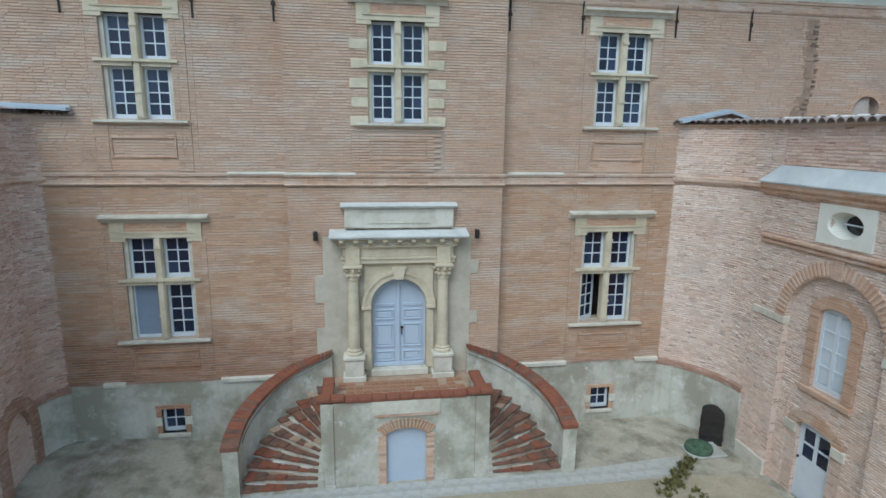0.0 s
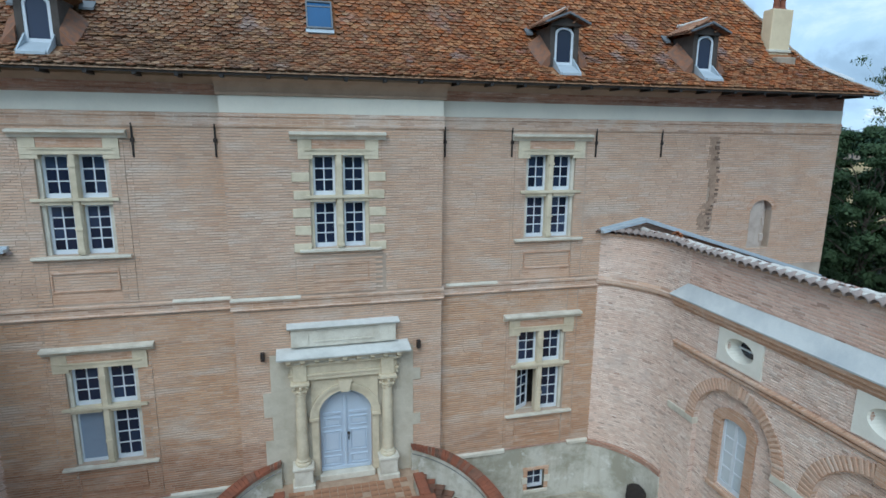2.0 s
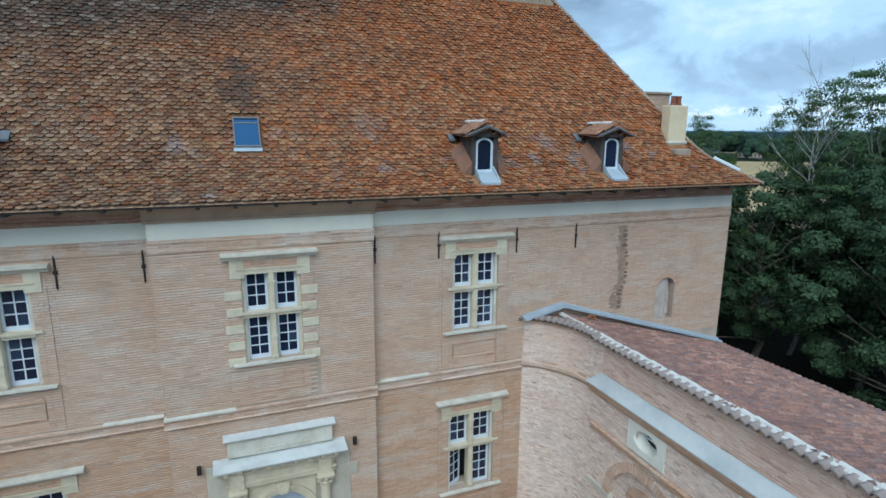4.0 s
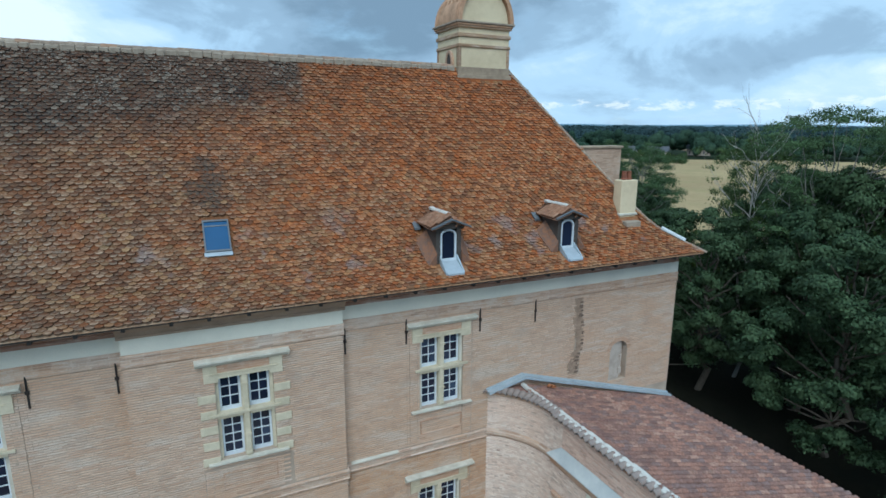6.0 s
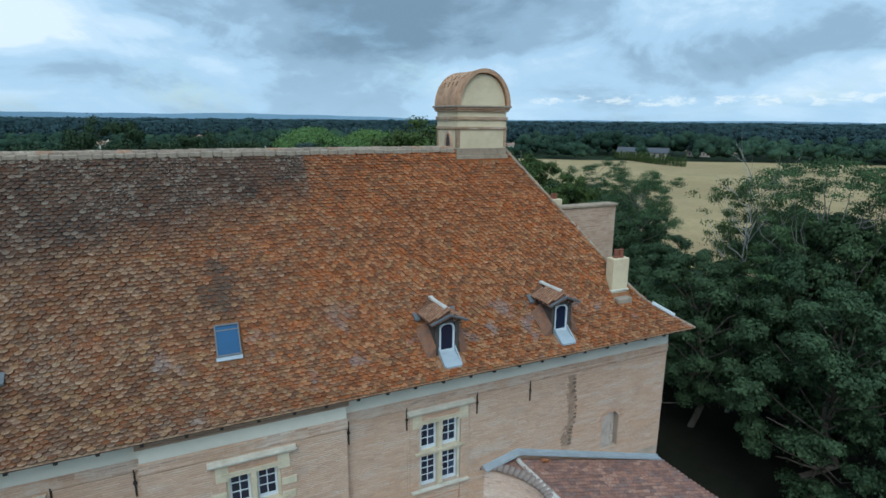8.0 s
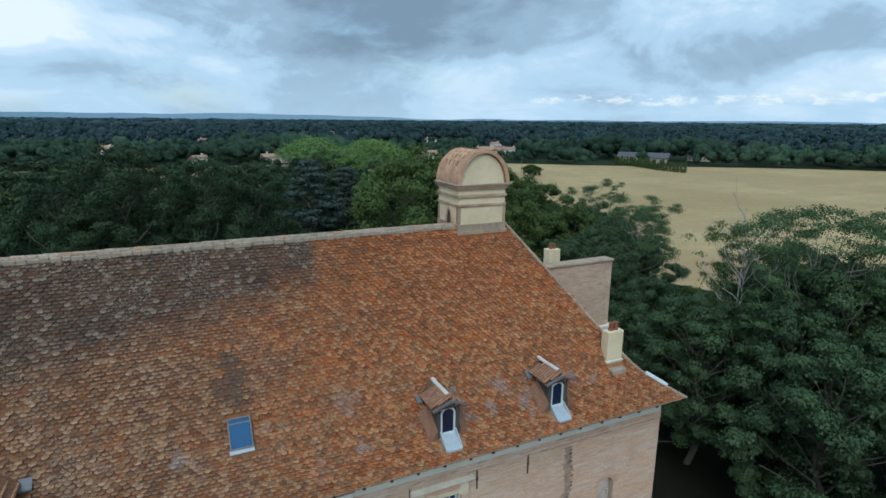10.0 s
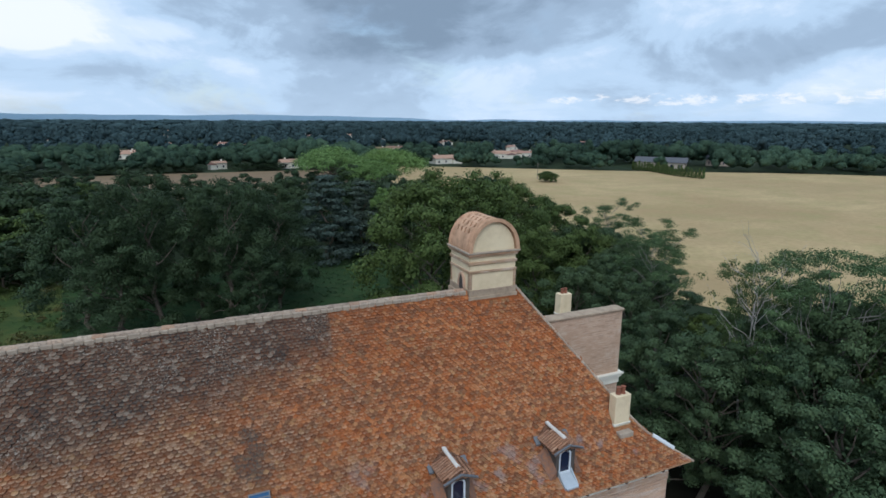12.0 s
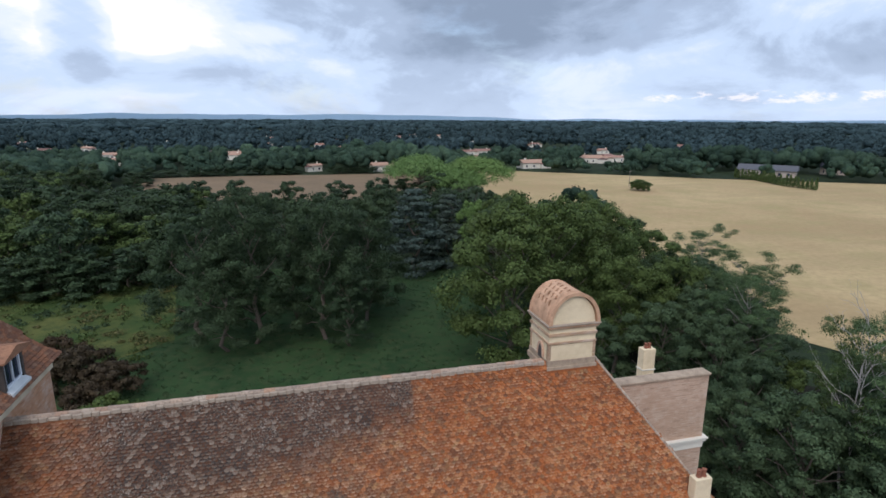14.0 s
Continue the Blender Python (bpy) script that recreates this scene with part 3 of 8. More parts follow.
def lathe(bm, profile, cx, cy, n=20, z0=0.0):
    rings = [[bm.verts.new((cx + r * math.cos(2 * math.pi * i / n), cy + r * math.sin(2 * math.pi * i / n), z0 + z)) for i in range(n)] for r, z in profile]
    for a, b in zip(rings, rings[1:]):
        for i in range(n):
            bm.faces.new((a[i], a[(i + 1) % n], b[(i + 1) % n], b[i]))
    bm.faces.new(rings[0][::-1]), bm.faces.new(rings[-1])


def strip(bm, path, section):
    """A closed section of (out, up) swept along plan points (x, y, z, nx, ny), out along the normal."""
    rings = [[bm.verts.new((x + o * nx, y + o * ny, z + u)) for o, u in section] for x, y, z, nx, ny in path]
    k = len(section)
    for a, b in zip(rings, rings[1:]):
        for i in range(k):
            bm.faces.new((a[i], a[(i + 1) % k], b[(i + 1) % k], b[i]))
    bm.faces.new(rings[0][::-1]), bm.faces.new(rings[-1])


def wall_grid(bm, axis, plane, back, u0, u1, z0, z1, holes):
    """A wall across an axis from plane to back, with rectangular holes (u0, u1, z0, z1) through it."""
    us = sorted({u0, u1, *[h[0] for h in holes], *[h[1] for h in holes]})
    zs = sorted({z0, z1, *[h[2] for h in holes], *[h[3] for h in holes]})
    us, zs = [u for u in us if u0 <= u <= u1], [z for z in zs if z0 <= z <= z1]
    cache = {}

    def vert(u, z, d):
        key = (round(u, 5), round(z, 5), d)
        if key not in cache:
            cache[key] = bm.verts.new((u, d, z) if axis == "y" else (d, u, z))
        return cache[key]

    def solid(i, j):
        if not (0 <= i < len(us) - 1 and 0 <= j < len(zs) - 1):
            return False
        cu, cz = (us[i] + us[i + 1]) / 2, (zs[j] + zs[j + 1]) / 2
        return not any(h[0] < cu < h[1] and h[2] < cz < h[3] for h in holes)

    for i in range(len(us) - 1):
        for j in range(len(zs) - 1):
            if not solid(i, j):
                continue
            a, b, c, d = (us[i], zs[j]), (us[i + 1], zs[j]), (us[i + 1], zs[j + 1]), (us[i], zs[j + 1])
            bm.faces.new([vert(*p, plane) for p in (a, b, c, d)])
            bm.faces.new([vert(*p, back) for p in (d, c, b, a)])
            for (p, q), (di, dj) in (((a, b), (0, -1)), ((b, c), (1, 0)), ((c, d), (0, 1)), ((d, a), (-1, 0))):
                if not solid(i + di, j + dj):
                    bm.faces.new([vert(*q, plane), vert(*p, plane), vert(*p, back), vert(*q, back)])


def arch_points(c, spring, r, rise=None, n=20, a0=0.0, a1=180.0):
    rise = r if rise is None else rise
    return [(c + r * math.cos(radians(a0 + (a1 - a0) * i / n)), spring + rise * math.sin(radians(a0 + (a1 - a0) * i / n))) for i in range(n + 1)]


def arch_fill(bm, axis, plane, back, c, half, spring, rise, top, n=20):
    """The wall between an arch and the level top of its rectangle."""
    pts = arch_points(c, spring, half, rise, n)
    prism(bm, pts + [(c - half, top), (c + half, top)], axis, plane, back)


def ring(bm, axis, d0, d1, c, spring, r0, r1, rise0=None, rise1=None, n=24, a0=0, a1=180):
    """A flat arch band between two curves."""
    p, q = arch_points(c, spring, r0, rise0, n, a0, a1), arch_points(c, spring, r1, rise1, n, a0, a1)
    prism(bm, p + q[::-1], axis, d0, d1)


def set_uv(me, uvf=None):
    lay = me.uv_layers.new(name="UVMap")
    for poly in me.polygons:
        n = poly.normal
        for li in poly.loop_indices:
            co = me.vertices[me.loops[li].vertex_index].co
            if uvf:
                uv = uvf(co, n)
            elif abs(n.z) > 0.75:
                uv = (co.x, co.y)
            elif abs(n.y) >= abs(n.x):
                uv = (co.x, co.z)
            else:
                uv = (co.y, co.z)
            lay.data[li].uv = uv


def mesh_of(name, bm, material, uvf=None, smooth=False):
    bmesh.ops.recalc_face_normals(bm, faces=bm.faces)
    me = bpy.data.meshes.new(name)
    bm.to_mesh(me)
    bm.free()
    for mt in material if isinstance(material, (list, tuple)) else (material,):
        me.materials.append(mt)
    set_uv(me, uvf)
    if smooth:
        for p in me.polygons:
            p.use_smooth = True
    return me


def part(name, bm, material, parent=None, label="", uvf=None, smooth=False):
    ob = new(name, mesh_of(name, bm, material, uvf, smooth))
    if parent:
        ob.parent = parent
    if label:
        tagged(ob, label)
    return ob


def piece(name, me, parent, m):
    ob = new(name, me)
    ob.parent = parent
    ob.matrix_basis = m
    return ob


def empty(name, label, category, group="", at=(0, 0, 0), kind=""):
    ob = new(name)
    ob.location = at
    return tagged(ob, label, category, group, kind)


def B():
    return bmesh.new()


def free_runs(u0, u1, z, holes):
    """What is left of a course from u0 to u1 at height z: holes are (u0, u1, z0, z1), or (c, half, z0, spring, rise) for an arch."""
    cuts = []
    for h in holes:
        if len(h) == 4:
            if h[2] < z < h[3]:
                cuts.append((h[0], h[1]))
        else:
            c, half, z0, spring, rise = h
            if z0 < z < spring + rise:
                k = half * math.sqrt(max(0.0, 1 - (max(0.0, z - spring) / rise) ** 2))
                cuts.append((c - k, c + k))
    runs, u = [], u0
    for a, b in sorted(cuts):
        if a > u:
            runs.append((u, min(a, u1)))
        u = max(u, b)
    if u < u1:
        runs.append((u, u1))
    return runs


def lay_bricks(name, parent, label, material, place, u0, u1, z0, z1, holes=(), raised=(), row=.070, width=.40, joint=.020, proud=.015, uneven=.004, seed=1, gone=0.0):
    """Courses of separate bricks before a mortar bed; place(u, out, z) gives a point of the wall. raised: (u0, u1, z0, z1, out)."""
    rng = random.Random(seed)
    verts, faces = [], []
    z, k = z0, 0
    edges = sorted({e for r in raised for e in r[:2]})
    while z + row * .6 < z1:
        h = row - joint + rng.uniform(-.004, .003)
        zc = z + h / 2
        for ra, rb in free_runs(u0, u1, zc, holes):
            stops = [ra] + [e for e in edges if ra < e < rb] + [rb]
            for a, b in zip(stops, stops[1:]):
                lift = max([r[4] for r in raised if r[0] <= (a + b) / 2 <= r[1] and r[2] < zc < r[3]] or [0])
                u = a - rng.uniform(0, width) * .9
                while u < b:
                    w = width * rng.choice((1, 1, 1, .68, .5)) * rng.uniform(.93, 1.07)
                    p, q = max(u, a), min(u + w - rng.uniform(.003, .009), b)
                    u += w
                    if q - p < .035 or rng.random() < gone:
                        continue
                    wave = .007 * math.sin(p * 1.7 + k * .35) + .004 * math.sin(p * 5.1 + k)
                    out = lift + proud + rng.uniform(-uneven, uneven)
                    e, jt = .004, rng.uniform(-.004, .004)
                    o = len(verts)
                    for d, i in ((-.01, 0.0), (out, e)):
                        verts += [place(p + i, d, z + i + wave), place(q - i, d, z + i + wave + jt), place(q - i, d, z + h - i + wave + jt), place(p + i, d, z + h - i + wave)]
                    faces += [(o + 4, o + 5, o + 6, o + 7), (o, o + 1, o + 5, o + 4), (o + 1, o + 2, o + 6, o + 5), (o + 2, o + 3, o + 7, o + 6), (o + 3, o, o + 4, o + 7)]
        z += row
        k += 1
    me = bpy.data.meshes.new(name)
    me.from_pydata(verts, [], faces)
    me.materials.append(material)
    ob = new(name, me)
    ob.parent = parent
    return tagged(ob, label, kind="stuff")


# ---- main building ----
PL, PR = -2.9, 2.8           # edges of the middle bay
SIDE, MID = 0.3, 0.0         # wall planes
XL, XR = -12.6, 16.77        # ends of the front
EAVE_Y, EAVE_Z = -0.6, 13.4
RIDGE_Y, RIDGE_Z = 5.17, 20.4
KICK_Y, KICK_Z = 0.80, 14.24
HIP_X = 11.4

house = empty("manor_house", "tall pink brick manor house with steep tiled roof", "house")
WIN = {  # centre, half width, sill, head, transom, plane
    "LL": (-6.25, 0.84, 3.2, 5.95, 4.76, SIDE), "LR": (6.13, 0.82, 3.2, 5.95, 4.76, SIDE),
    "UL": (-6.35, 0.79, 8.93, 11.4, 10.25, SIDE), "UC": (-0.03, 0.77, 8.93, 11.4, 10.25, MID), "UR": (6.19, 0.79, 8.93, 11.4, 10.25, SIDE)}


def hole(k):
    c, h, zb, zt, _, _ = WIN[k]
    return (c - h, c + h, zb, zt)


CELLAR = [(-6.22, 0.30, 0.46, 1.17), (6.16, 0.30, 0.38, 1.08)]
bm = B()
wall_grid(bm, "y", SIDE, 0.95, XL, PL, 1.95, 12.35, [hole("LL"), hole("UL")])
wall_grid(bm, "y", SIDE, 0.95, PR, XR, 1.95, 12.35, [hole("LR"), hole("UR"), (13.52, 14.38, 8.28, 9.95)])
part("wall", bm, M["bed_front"], house, "pale pink and buff thin brick courses")
bm = B()
wall_grid(bm, "y", MID, 0.95, PL, PR, 1.95, 12.35, [hole("UC"), (-0.76, 0.72, 1.95, 4.9)])
part("wall", bm, M["bed_front"], house, "projecting middle bay of buff brick")
bm = B()
wall_grid(bm, "y", SIDE - 0.03, 0.95, XL, XR, -0.3, 1.95, [(c - h, c + h, a, b) for c, h, a, b in CELLAR])
part("plinth", bm, M["render"], house, "stained grey rendered plinth")
bm = B()
box(bm, XR - 0.7, XR, 0.95, 10.3, -0.3, 12.35)
box(bm, XL, XR, 10.3, 10.9, -0.3, 12.35)
part("wall", bm, M["brick"], house, "brick end wall and back wall")

# bands and cornices
for x0, x1, y in ((XL, PL - 0.003, SIDE - 0.01), (PL - 0.01, PR + 0.01, MID - 0.01), (PR + 0.013, XR, SIDE - 0.01)):
    bm = B()
    box(bm, x0, x1, y, y + 0.5, 12.44, 12.86)
    part("frieze_band", bm, M["band"], house, "smooth off-white painted band")
# brick astragal under the band
for x0, x1, y in ((XL, PL - 0.003, SIDE), (PL - 0.035, PR + 0.035, MID), (PR + 0.04, XR, SIDE)):
    bm = B()
    prism(bm, [(y + .1, 12.06), (y - .012, 12.06), (y - .045, 12.11), (y - .045, 12.20), (y - .03, 12.21), (y - .03, 12.33), (y - .052, 12.34), (y - .052, 12.40), (y - .02, 12.435), (y + .1, 12.435)], "x", x0, x1)
    part("astragal", bm, M["brick"], house, "moulded brick courses under the band")
# the middle bay has a plain cove, the side bays red moulded courses below it
bm = B()
prism(bm, [(MID + .5, 12.863), (MID - .05, 12.863), (MID - .07, 12.93), (MID - .04, 12.94), (MID - .10, 13.06), (MID - .20, 13.17), (MID - .34, 13.25), (MID - .34, 13.4), (MID + .5, 13.4)], "x", PL - .08, PR + .08)
part("cornice", bm, M["cove"], house, "plain taupe plastered cove")
for x0, x1, y in ((XL, PL - 0.083, SIDE), (PR + 0.083, 11.6, SIDE)):
    bm = B()
    prism(bm, [(y + .5, 13.12), (y - .17, 13.12), (y - .20, 13.16), (y - .24, 13.2), (y - .34, 13.27), (y - .34, 13.4), (y + .5, 13.4)], "x", x0, x1)
    part("cornice", bm, M["cove"], house, "plain taupe plastered cove")
    bm = B()
    prism(bm, [(y + .45, 12.863), (y - .03, 12.863), (y - .03, 12.93), (y - .07, 12.94), (y - .07, 12.98), (y - .05, 12.99), (y - .12, 13.04), (y - .15, 13.05), (y - .15, 13.117), (y + .45, 13.117)], "x", x0, x1)
    part("cornice_moulding", bm, M["brick_dark"], house, "stepped dark red brick moulding")
bm = B()
box(bm, 11.6, XR, SIDE + 0.005, SIDE + 0.5, 12.86, 13.6)
part("wall", bm, M["brick_dark"], house, "plain brick strip below the eaves")
for x0, x1, y in ((XL, PL - 0.003, SIDE), (PL - 0.06, PR + 0.06, MID), (PR + 0.063, 7.98, SIDE)):
    bm = B()
    prism(bm, [(y + .1, 7.30), (y - 0.075, 7.30), (y - 0.085, 7.33), (y - 0.045, 7.36), (y - 0.045, 7.49), (y - 0.09, 7.54), (y - 0.09, 7.59), (y + .1, 7.63)], "x", x0, x1)
    part("string_course", bm, M["brick"], house, "moulded brick string course")
# lead capping left on lengths of the string course
for a, b, y in ((-4.4, -2.97, SIDE), (-2.95, -1.15, MID), (3.0, 4.6, SIDE)):
    bm = B()
    prism(bm, [(y + .02, 7.654), (y - .10, 7.612), (y - .105, 7.58), (y - .095, 7.58), (y - .09, 7.604), (y + .02, 7.64)], "x", a, b)
    part("lead_capping", bm, M["stone_grey"], house, "thin pale lead capping")
for a, b in ((-7.9, -7.35), (-4.9, -3.2), (3.2, 5.0), (7.2, 7.95)):
    bm = B()
    prism(bm, [(SIDE + .05, 1.90), (SIDE - 0.10, 1.90), (SIDE - 0.10, 1.99), (SIDE + .05, 2.05)], "x", a, b)
    part("plinth_ledge", bm, M["stone_grey"], house, "pale stone ledge over the plinth")
for x0, x1 in ((XL, PL), (PR, 8.0)):
    bm = B()
    box(bm, x0, x1, SIDE - 0.05, SIDE + .1, 1.952, 2.0)
    part("plinth_course", bm, M["brick_dark"], house)

# pilaster strips of warmer brick round the windows of the side bays
RAISED = {SIDE: [], MID: []}
for k in ("LL", "LR", "UL", "UR", "UC"):
    c, h, zb, zt, zm, y = WIN[k]
    z0, z1 = (2.06, zt) if zb < 5 else (7.67, zt)
    for s in (-1, 1):
        a, b = sorted((c + s * (h + 0.003), c + s * (h + 0.36)))
        bm = B()
        zs = zb - 0.1 if k == "UC" else z0
        box(bm, a, b, y - 0.018, y + 0.02, zs, z1)
        part("window_strip", bm, M["bed_front"], house, "raised strip of orange brick")
        RAISED[y].append((a, b, zs, z1, .018))
    zp = (2.42, 2.85) if zb < 5 else (8.02, 8.5)
    bm = B()
    box(bm, c - h - 0.0, c + h + 0.0, y - 0.010, y + 0.02, zb - 0.98 if zb < 5 else 7.67, zp[0] - 0.04)
    for x0, x1, q0, q1 in ((c - h + .02, c + h - .02, zp[0] - .035, zp[0]), (c - h + .02, c + h - .02, zp[1] - .035, zp[1]), (c - h + .02, c - h + .055, zp[0], zp[1] - .035), (c + h - .055, c + h - .02, zp[0], zp[1] - .035)):
        box(bm, x0, x1, y - 0.046, y + 0.02, q0, q1)
    part("apron_panel", bm, M["brick_orange"], house, "framed brick apron panel")


def sash(win, x0, x1, z0, z1, y, rows, cols=2, name="casement"):
    """A timber casement with its bars, and each pane of glass on its own."""
    bm = B()
    f, bar = 0.062, 0.03
    box(bm, x0, x0 + f, y, y + 0.06, z0, z1), box(bm, x1 - f, x1, y, y + 0.06, z0, z1)
    box(bm, x0 + f, x1 - f, y, y + 0.06, z1 - f, z1), box(bm, x0 + f, x1 - f, y - 0.015, y + 0.06, z0, z0 + 0.11)
    gx0, gx1, gz0, gz1 = x0 + f, x1 - f, z0 + 0.11, z1 - f
    for i in range(1, cols):
        u = gx0 + (gx1 - gx0) * i / cols
        box(bm, u - bar / 2, u + bar / 2, y + 0.012, y + 0.05, gz0, gz1)
    for j in range(1, rows):
        w = gz0 + (gz1 - gz0) * j / rows
        for i in range(cols):
            a, b = gx0 + (gx1 - gx0) * i / cols, gx0 + (gx1 - gx0) * (i + 1) / cols
            box(bm, a + (bar / 2 if i else 0), b - (bar / 2 if i < cols - 1 else 0), y + 0.014, y + 0.048, w - bar / 2, w + bar / 2)
    part(name, bm, M["sash"], win)
    pw, ph = (gx1 - gx0) / cols, (gz1 - gz0) / rows
    for i in range(cols):
        for j in range(rows):
            bm = B()
            box(bm, -pw / 2, pw / 2, 0, 0.006, -ph / 2, ph / 2)
            p = part("pane", bm, M["glass"], win)
            p.matrix_basis = pose(gx0 + pw * (i + .5), y + 0.03, gz0 + ph * (j + .5), random.uniform(-.5, .5), 0, random.uniform(-.6, .6))


def stone_window(k):
    c, h, zb, zt, zm, y = WIN[k]
    w = new("window")
    w.parent = house
    tagged(w, {"LL": "stone cross window, one light closed by a grey-blue panel", "LR": "stone cross window, one lower casement standing open"}.get(k, "stone cross window with white small-paned casements"))
    # lintel with ears, label mould and sill
    bm = B()
    box(bm, c - h - 0.27, c + h + 0.27, y - 0.06, y + 0.3, zt, zt + 0.16)
    box(bm, c - h - 0.27, c - h + 0.08, y - 0.06, y + 0.3, zt + 0.163, zt + 0.40)
    box(bm, c + h - 0.08, c + h + 0.27, y - 0.06, y + 0.3, zt + 0.163, zt + 0.40)
    box(bm, c - h - 0.12, c + h + 0.12, y - 0.085, y - 0.055, zt + 0.12, zt + 0.155)
    for s in (-1, 1):
        a, b = sorted((c + s * (h - 0.10), c + s * (h + 0.27)))
        box(bm, a, b, y - 0.05, y + 0.2, zt - 0.10, zt - 0.003)
    part("lintel", bm, M["stone"], w)
    bm = B()
    box(bm, c - h + 0.085, c + h - 0.085, y - 0.05, y + 0.1, zt + 0.165, zt + 0.395)
    part("frieze", bm, M["brick_orange"], w)
    bm = B()
    prism(bm, [(y + .1, zt + .40), (y - .08, zt + .40), (y - .11, zt + .46), (y - .17, zt + .5), (y - .22, zt + .52), (y - .22, zt + .57), (y + .1, zt + .62)], "x", c - h - 0.47, c + h + 0.47)
    part("hood_mould", bm, M["stone_grey"], w)
    bm = B()
    prism(bm, [(y + .3, zb - .12), (y - .06, zb - .12), (y - .15, zb - .08), (y - .15, zb - .03), (y + .3, zb + .003)], "x", c - h - 0.32, c + h + 0.32)
    part("sill", bm, M["stone_grey"], w)
    bm = B()
    prism(bm, [(c - .10, y + .02), (c - .06, y - .05), (c + .06, y - .05), (c + .10, y + .02), (c + .10, y + .26), (c - .10, y + .26)], "z", zb, zt)
    for z in (zt - .3, zm + .02, zb + .05, zb + .62):
        box(bm, c - .085, c + .085, y - .075, y, z, z + .07)
    part("mullion", bm, M["stone"], w)
    bm = B()
    for s in (-1, 1):
        a, b = sorted((c + s * .103, c + s * (h + (.0 if k == "UC" else .0))))
        box(bm, a, b, y - .03, y + .26, zm - .07, zm + .09)
    box(bm, c - h - .17, c + h + .17, y - .09, y - .027, zm + .03, zm + .10)
    part("transom", bm, M["stone"], w)
    for s in (-1, 1):
        a, b = sorted((c + s * (h - .09), c + s * h))
        for z0, z1 in ((zb, zm - .073), (zm + .093, zt - .103)):
            bm = B()
            box(bm, a, b, y + .06, y + .3, z0, z1)
            part("reveal", bm, M["stone_grey"] if k != "UC" else M["stone"], w)
    if k == "UC":
        z, i = zb - .1, 0
        while z < zt - .25:
            for s in (-1, 1):
                a, b = sorted((c + s * (h + .0), c + s * (h + (.42 if i % 2 else .46))))
                bm = B()
                box(bm, a, b, y - .05, y + .05, z, z + .24, .012)
                part("quoin", bm, M["stone"], w)
            z += .47
            i += 1
    # casements
    ys = y + .17
    for s in (-1, 1):
        a, b = sorted((c + s * .10, c + s * (h - .09)))
        sash(w, a, b, zm + .09, zt, ys, 3)
        if k == "LL" and s == -1:
            bm = B()
            box(bm, a + .02, b - .02, ys + .02, ys + .05, zb + .03, zm - .075)
            part("panel", bm, M["slate_panel"], w, "plain grey-blue closed panel")
            bm = B()
            box(bm, a, a + .04, ys, ys + .04, zb, zm - .07), box(bm, b - .04, b, ys, ys + .04, zb, zm - .07), box(bm, a + .04, b - .04, ys - .02, ys + .04, zb, zb + .08)
            part("casement", bm, M["sash"], w)
        elif k == "LR" and s == -1:
            n0 = set(bpy.data.objects)
            sash(w, 0, b - a, zb, zm - .07, 0, 4)
            turn = pose(a, ys, 0, 0, 0, 30)
            for o in set(bpy.data.objects) - n0:
                o.matrix_basis = turn @ o.matrix_basis
        else:
            sash(w, a, b, zb, zm - .07, ys, 4)
    return w


for k in WIN:
    stone_window(k)

# dark sheet behind the windows stands in for the unlit rooms
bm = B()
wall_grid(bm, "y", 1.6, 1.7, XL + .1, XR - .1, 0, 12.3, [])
part("inner_wall", bm, M["wood_and_void"], house)


# roof: under-sheet on all four slopes, with the bell-cast at the eaves
def roof_profile():
    return [(EAVE_Y, EAVE_Z), (0.1, 13.83), (0.5, 14.09), (0.8, 14.35), (1.05, 14.62), (1.3, 14.94), (RIDGE_Y, RIDGE_Z)]


def roof_z(y):
    pr = roof_profile()
    for (a, za), (b, zb) in zip(pr, pr[1:]):
        if y <= b:
            return za + (zb - za) * (y - a) / (b - a)
    return RIDGE_Z


def hip_x(y):
    return HIP_X + (RIDGE_Y - y)


bm = B()
prof = roof_profile()
sink = 0.05
rows = []
for y, z in prof:
    back = 2 * RIDGE_Y - y
    rows.append([bm.verts.new(p) for p in ((XL, y, z - sink), (hip_x(y), y, z - sink), (hip_x(y), back, z - sink), (XL, back, z - sink))])
for a, b in zip(rows, rows[1:]):
    for i in range(3):
        bm.faces.new((a[i], a[i + 1], b[i + 1], b[i]))
roof = part("roof", bm, M["tile"], house, "steep roof of small weathered orange scale tiles")
bm = B()
y, z = prof[0]
box(bm, XL, hip_x(y) - .02, y + .06, y + .14, z - .11, z - .06)
part("fascia", bm, M["wood_and_void"], house, "dark eaves board")
bm = B()
prism(bm, [(y + .16, z - .09), (SIDE + .6, z - .02), (SIDE + .6, z + .02), (y + .16, z - .06)], "x", XL, hip_x(y) - .3)
part("soffit", bm, M["wood_and_void"], house, "dark boarded eaves soffit")
x = XL + .3
rafter = B()
box(rafter, -.045, .045, EAVE_Y + .04, SIDE + .2, -.14, -.05)
me = mesh_of("rafter", rafter, M["iron"])
while x < hip_x(y) - .5:
    piece("rafter", me, house, pose(x + random.uniform(-.06, .06), 0, EAVE_Z - .03))
    x += .96


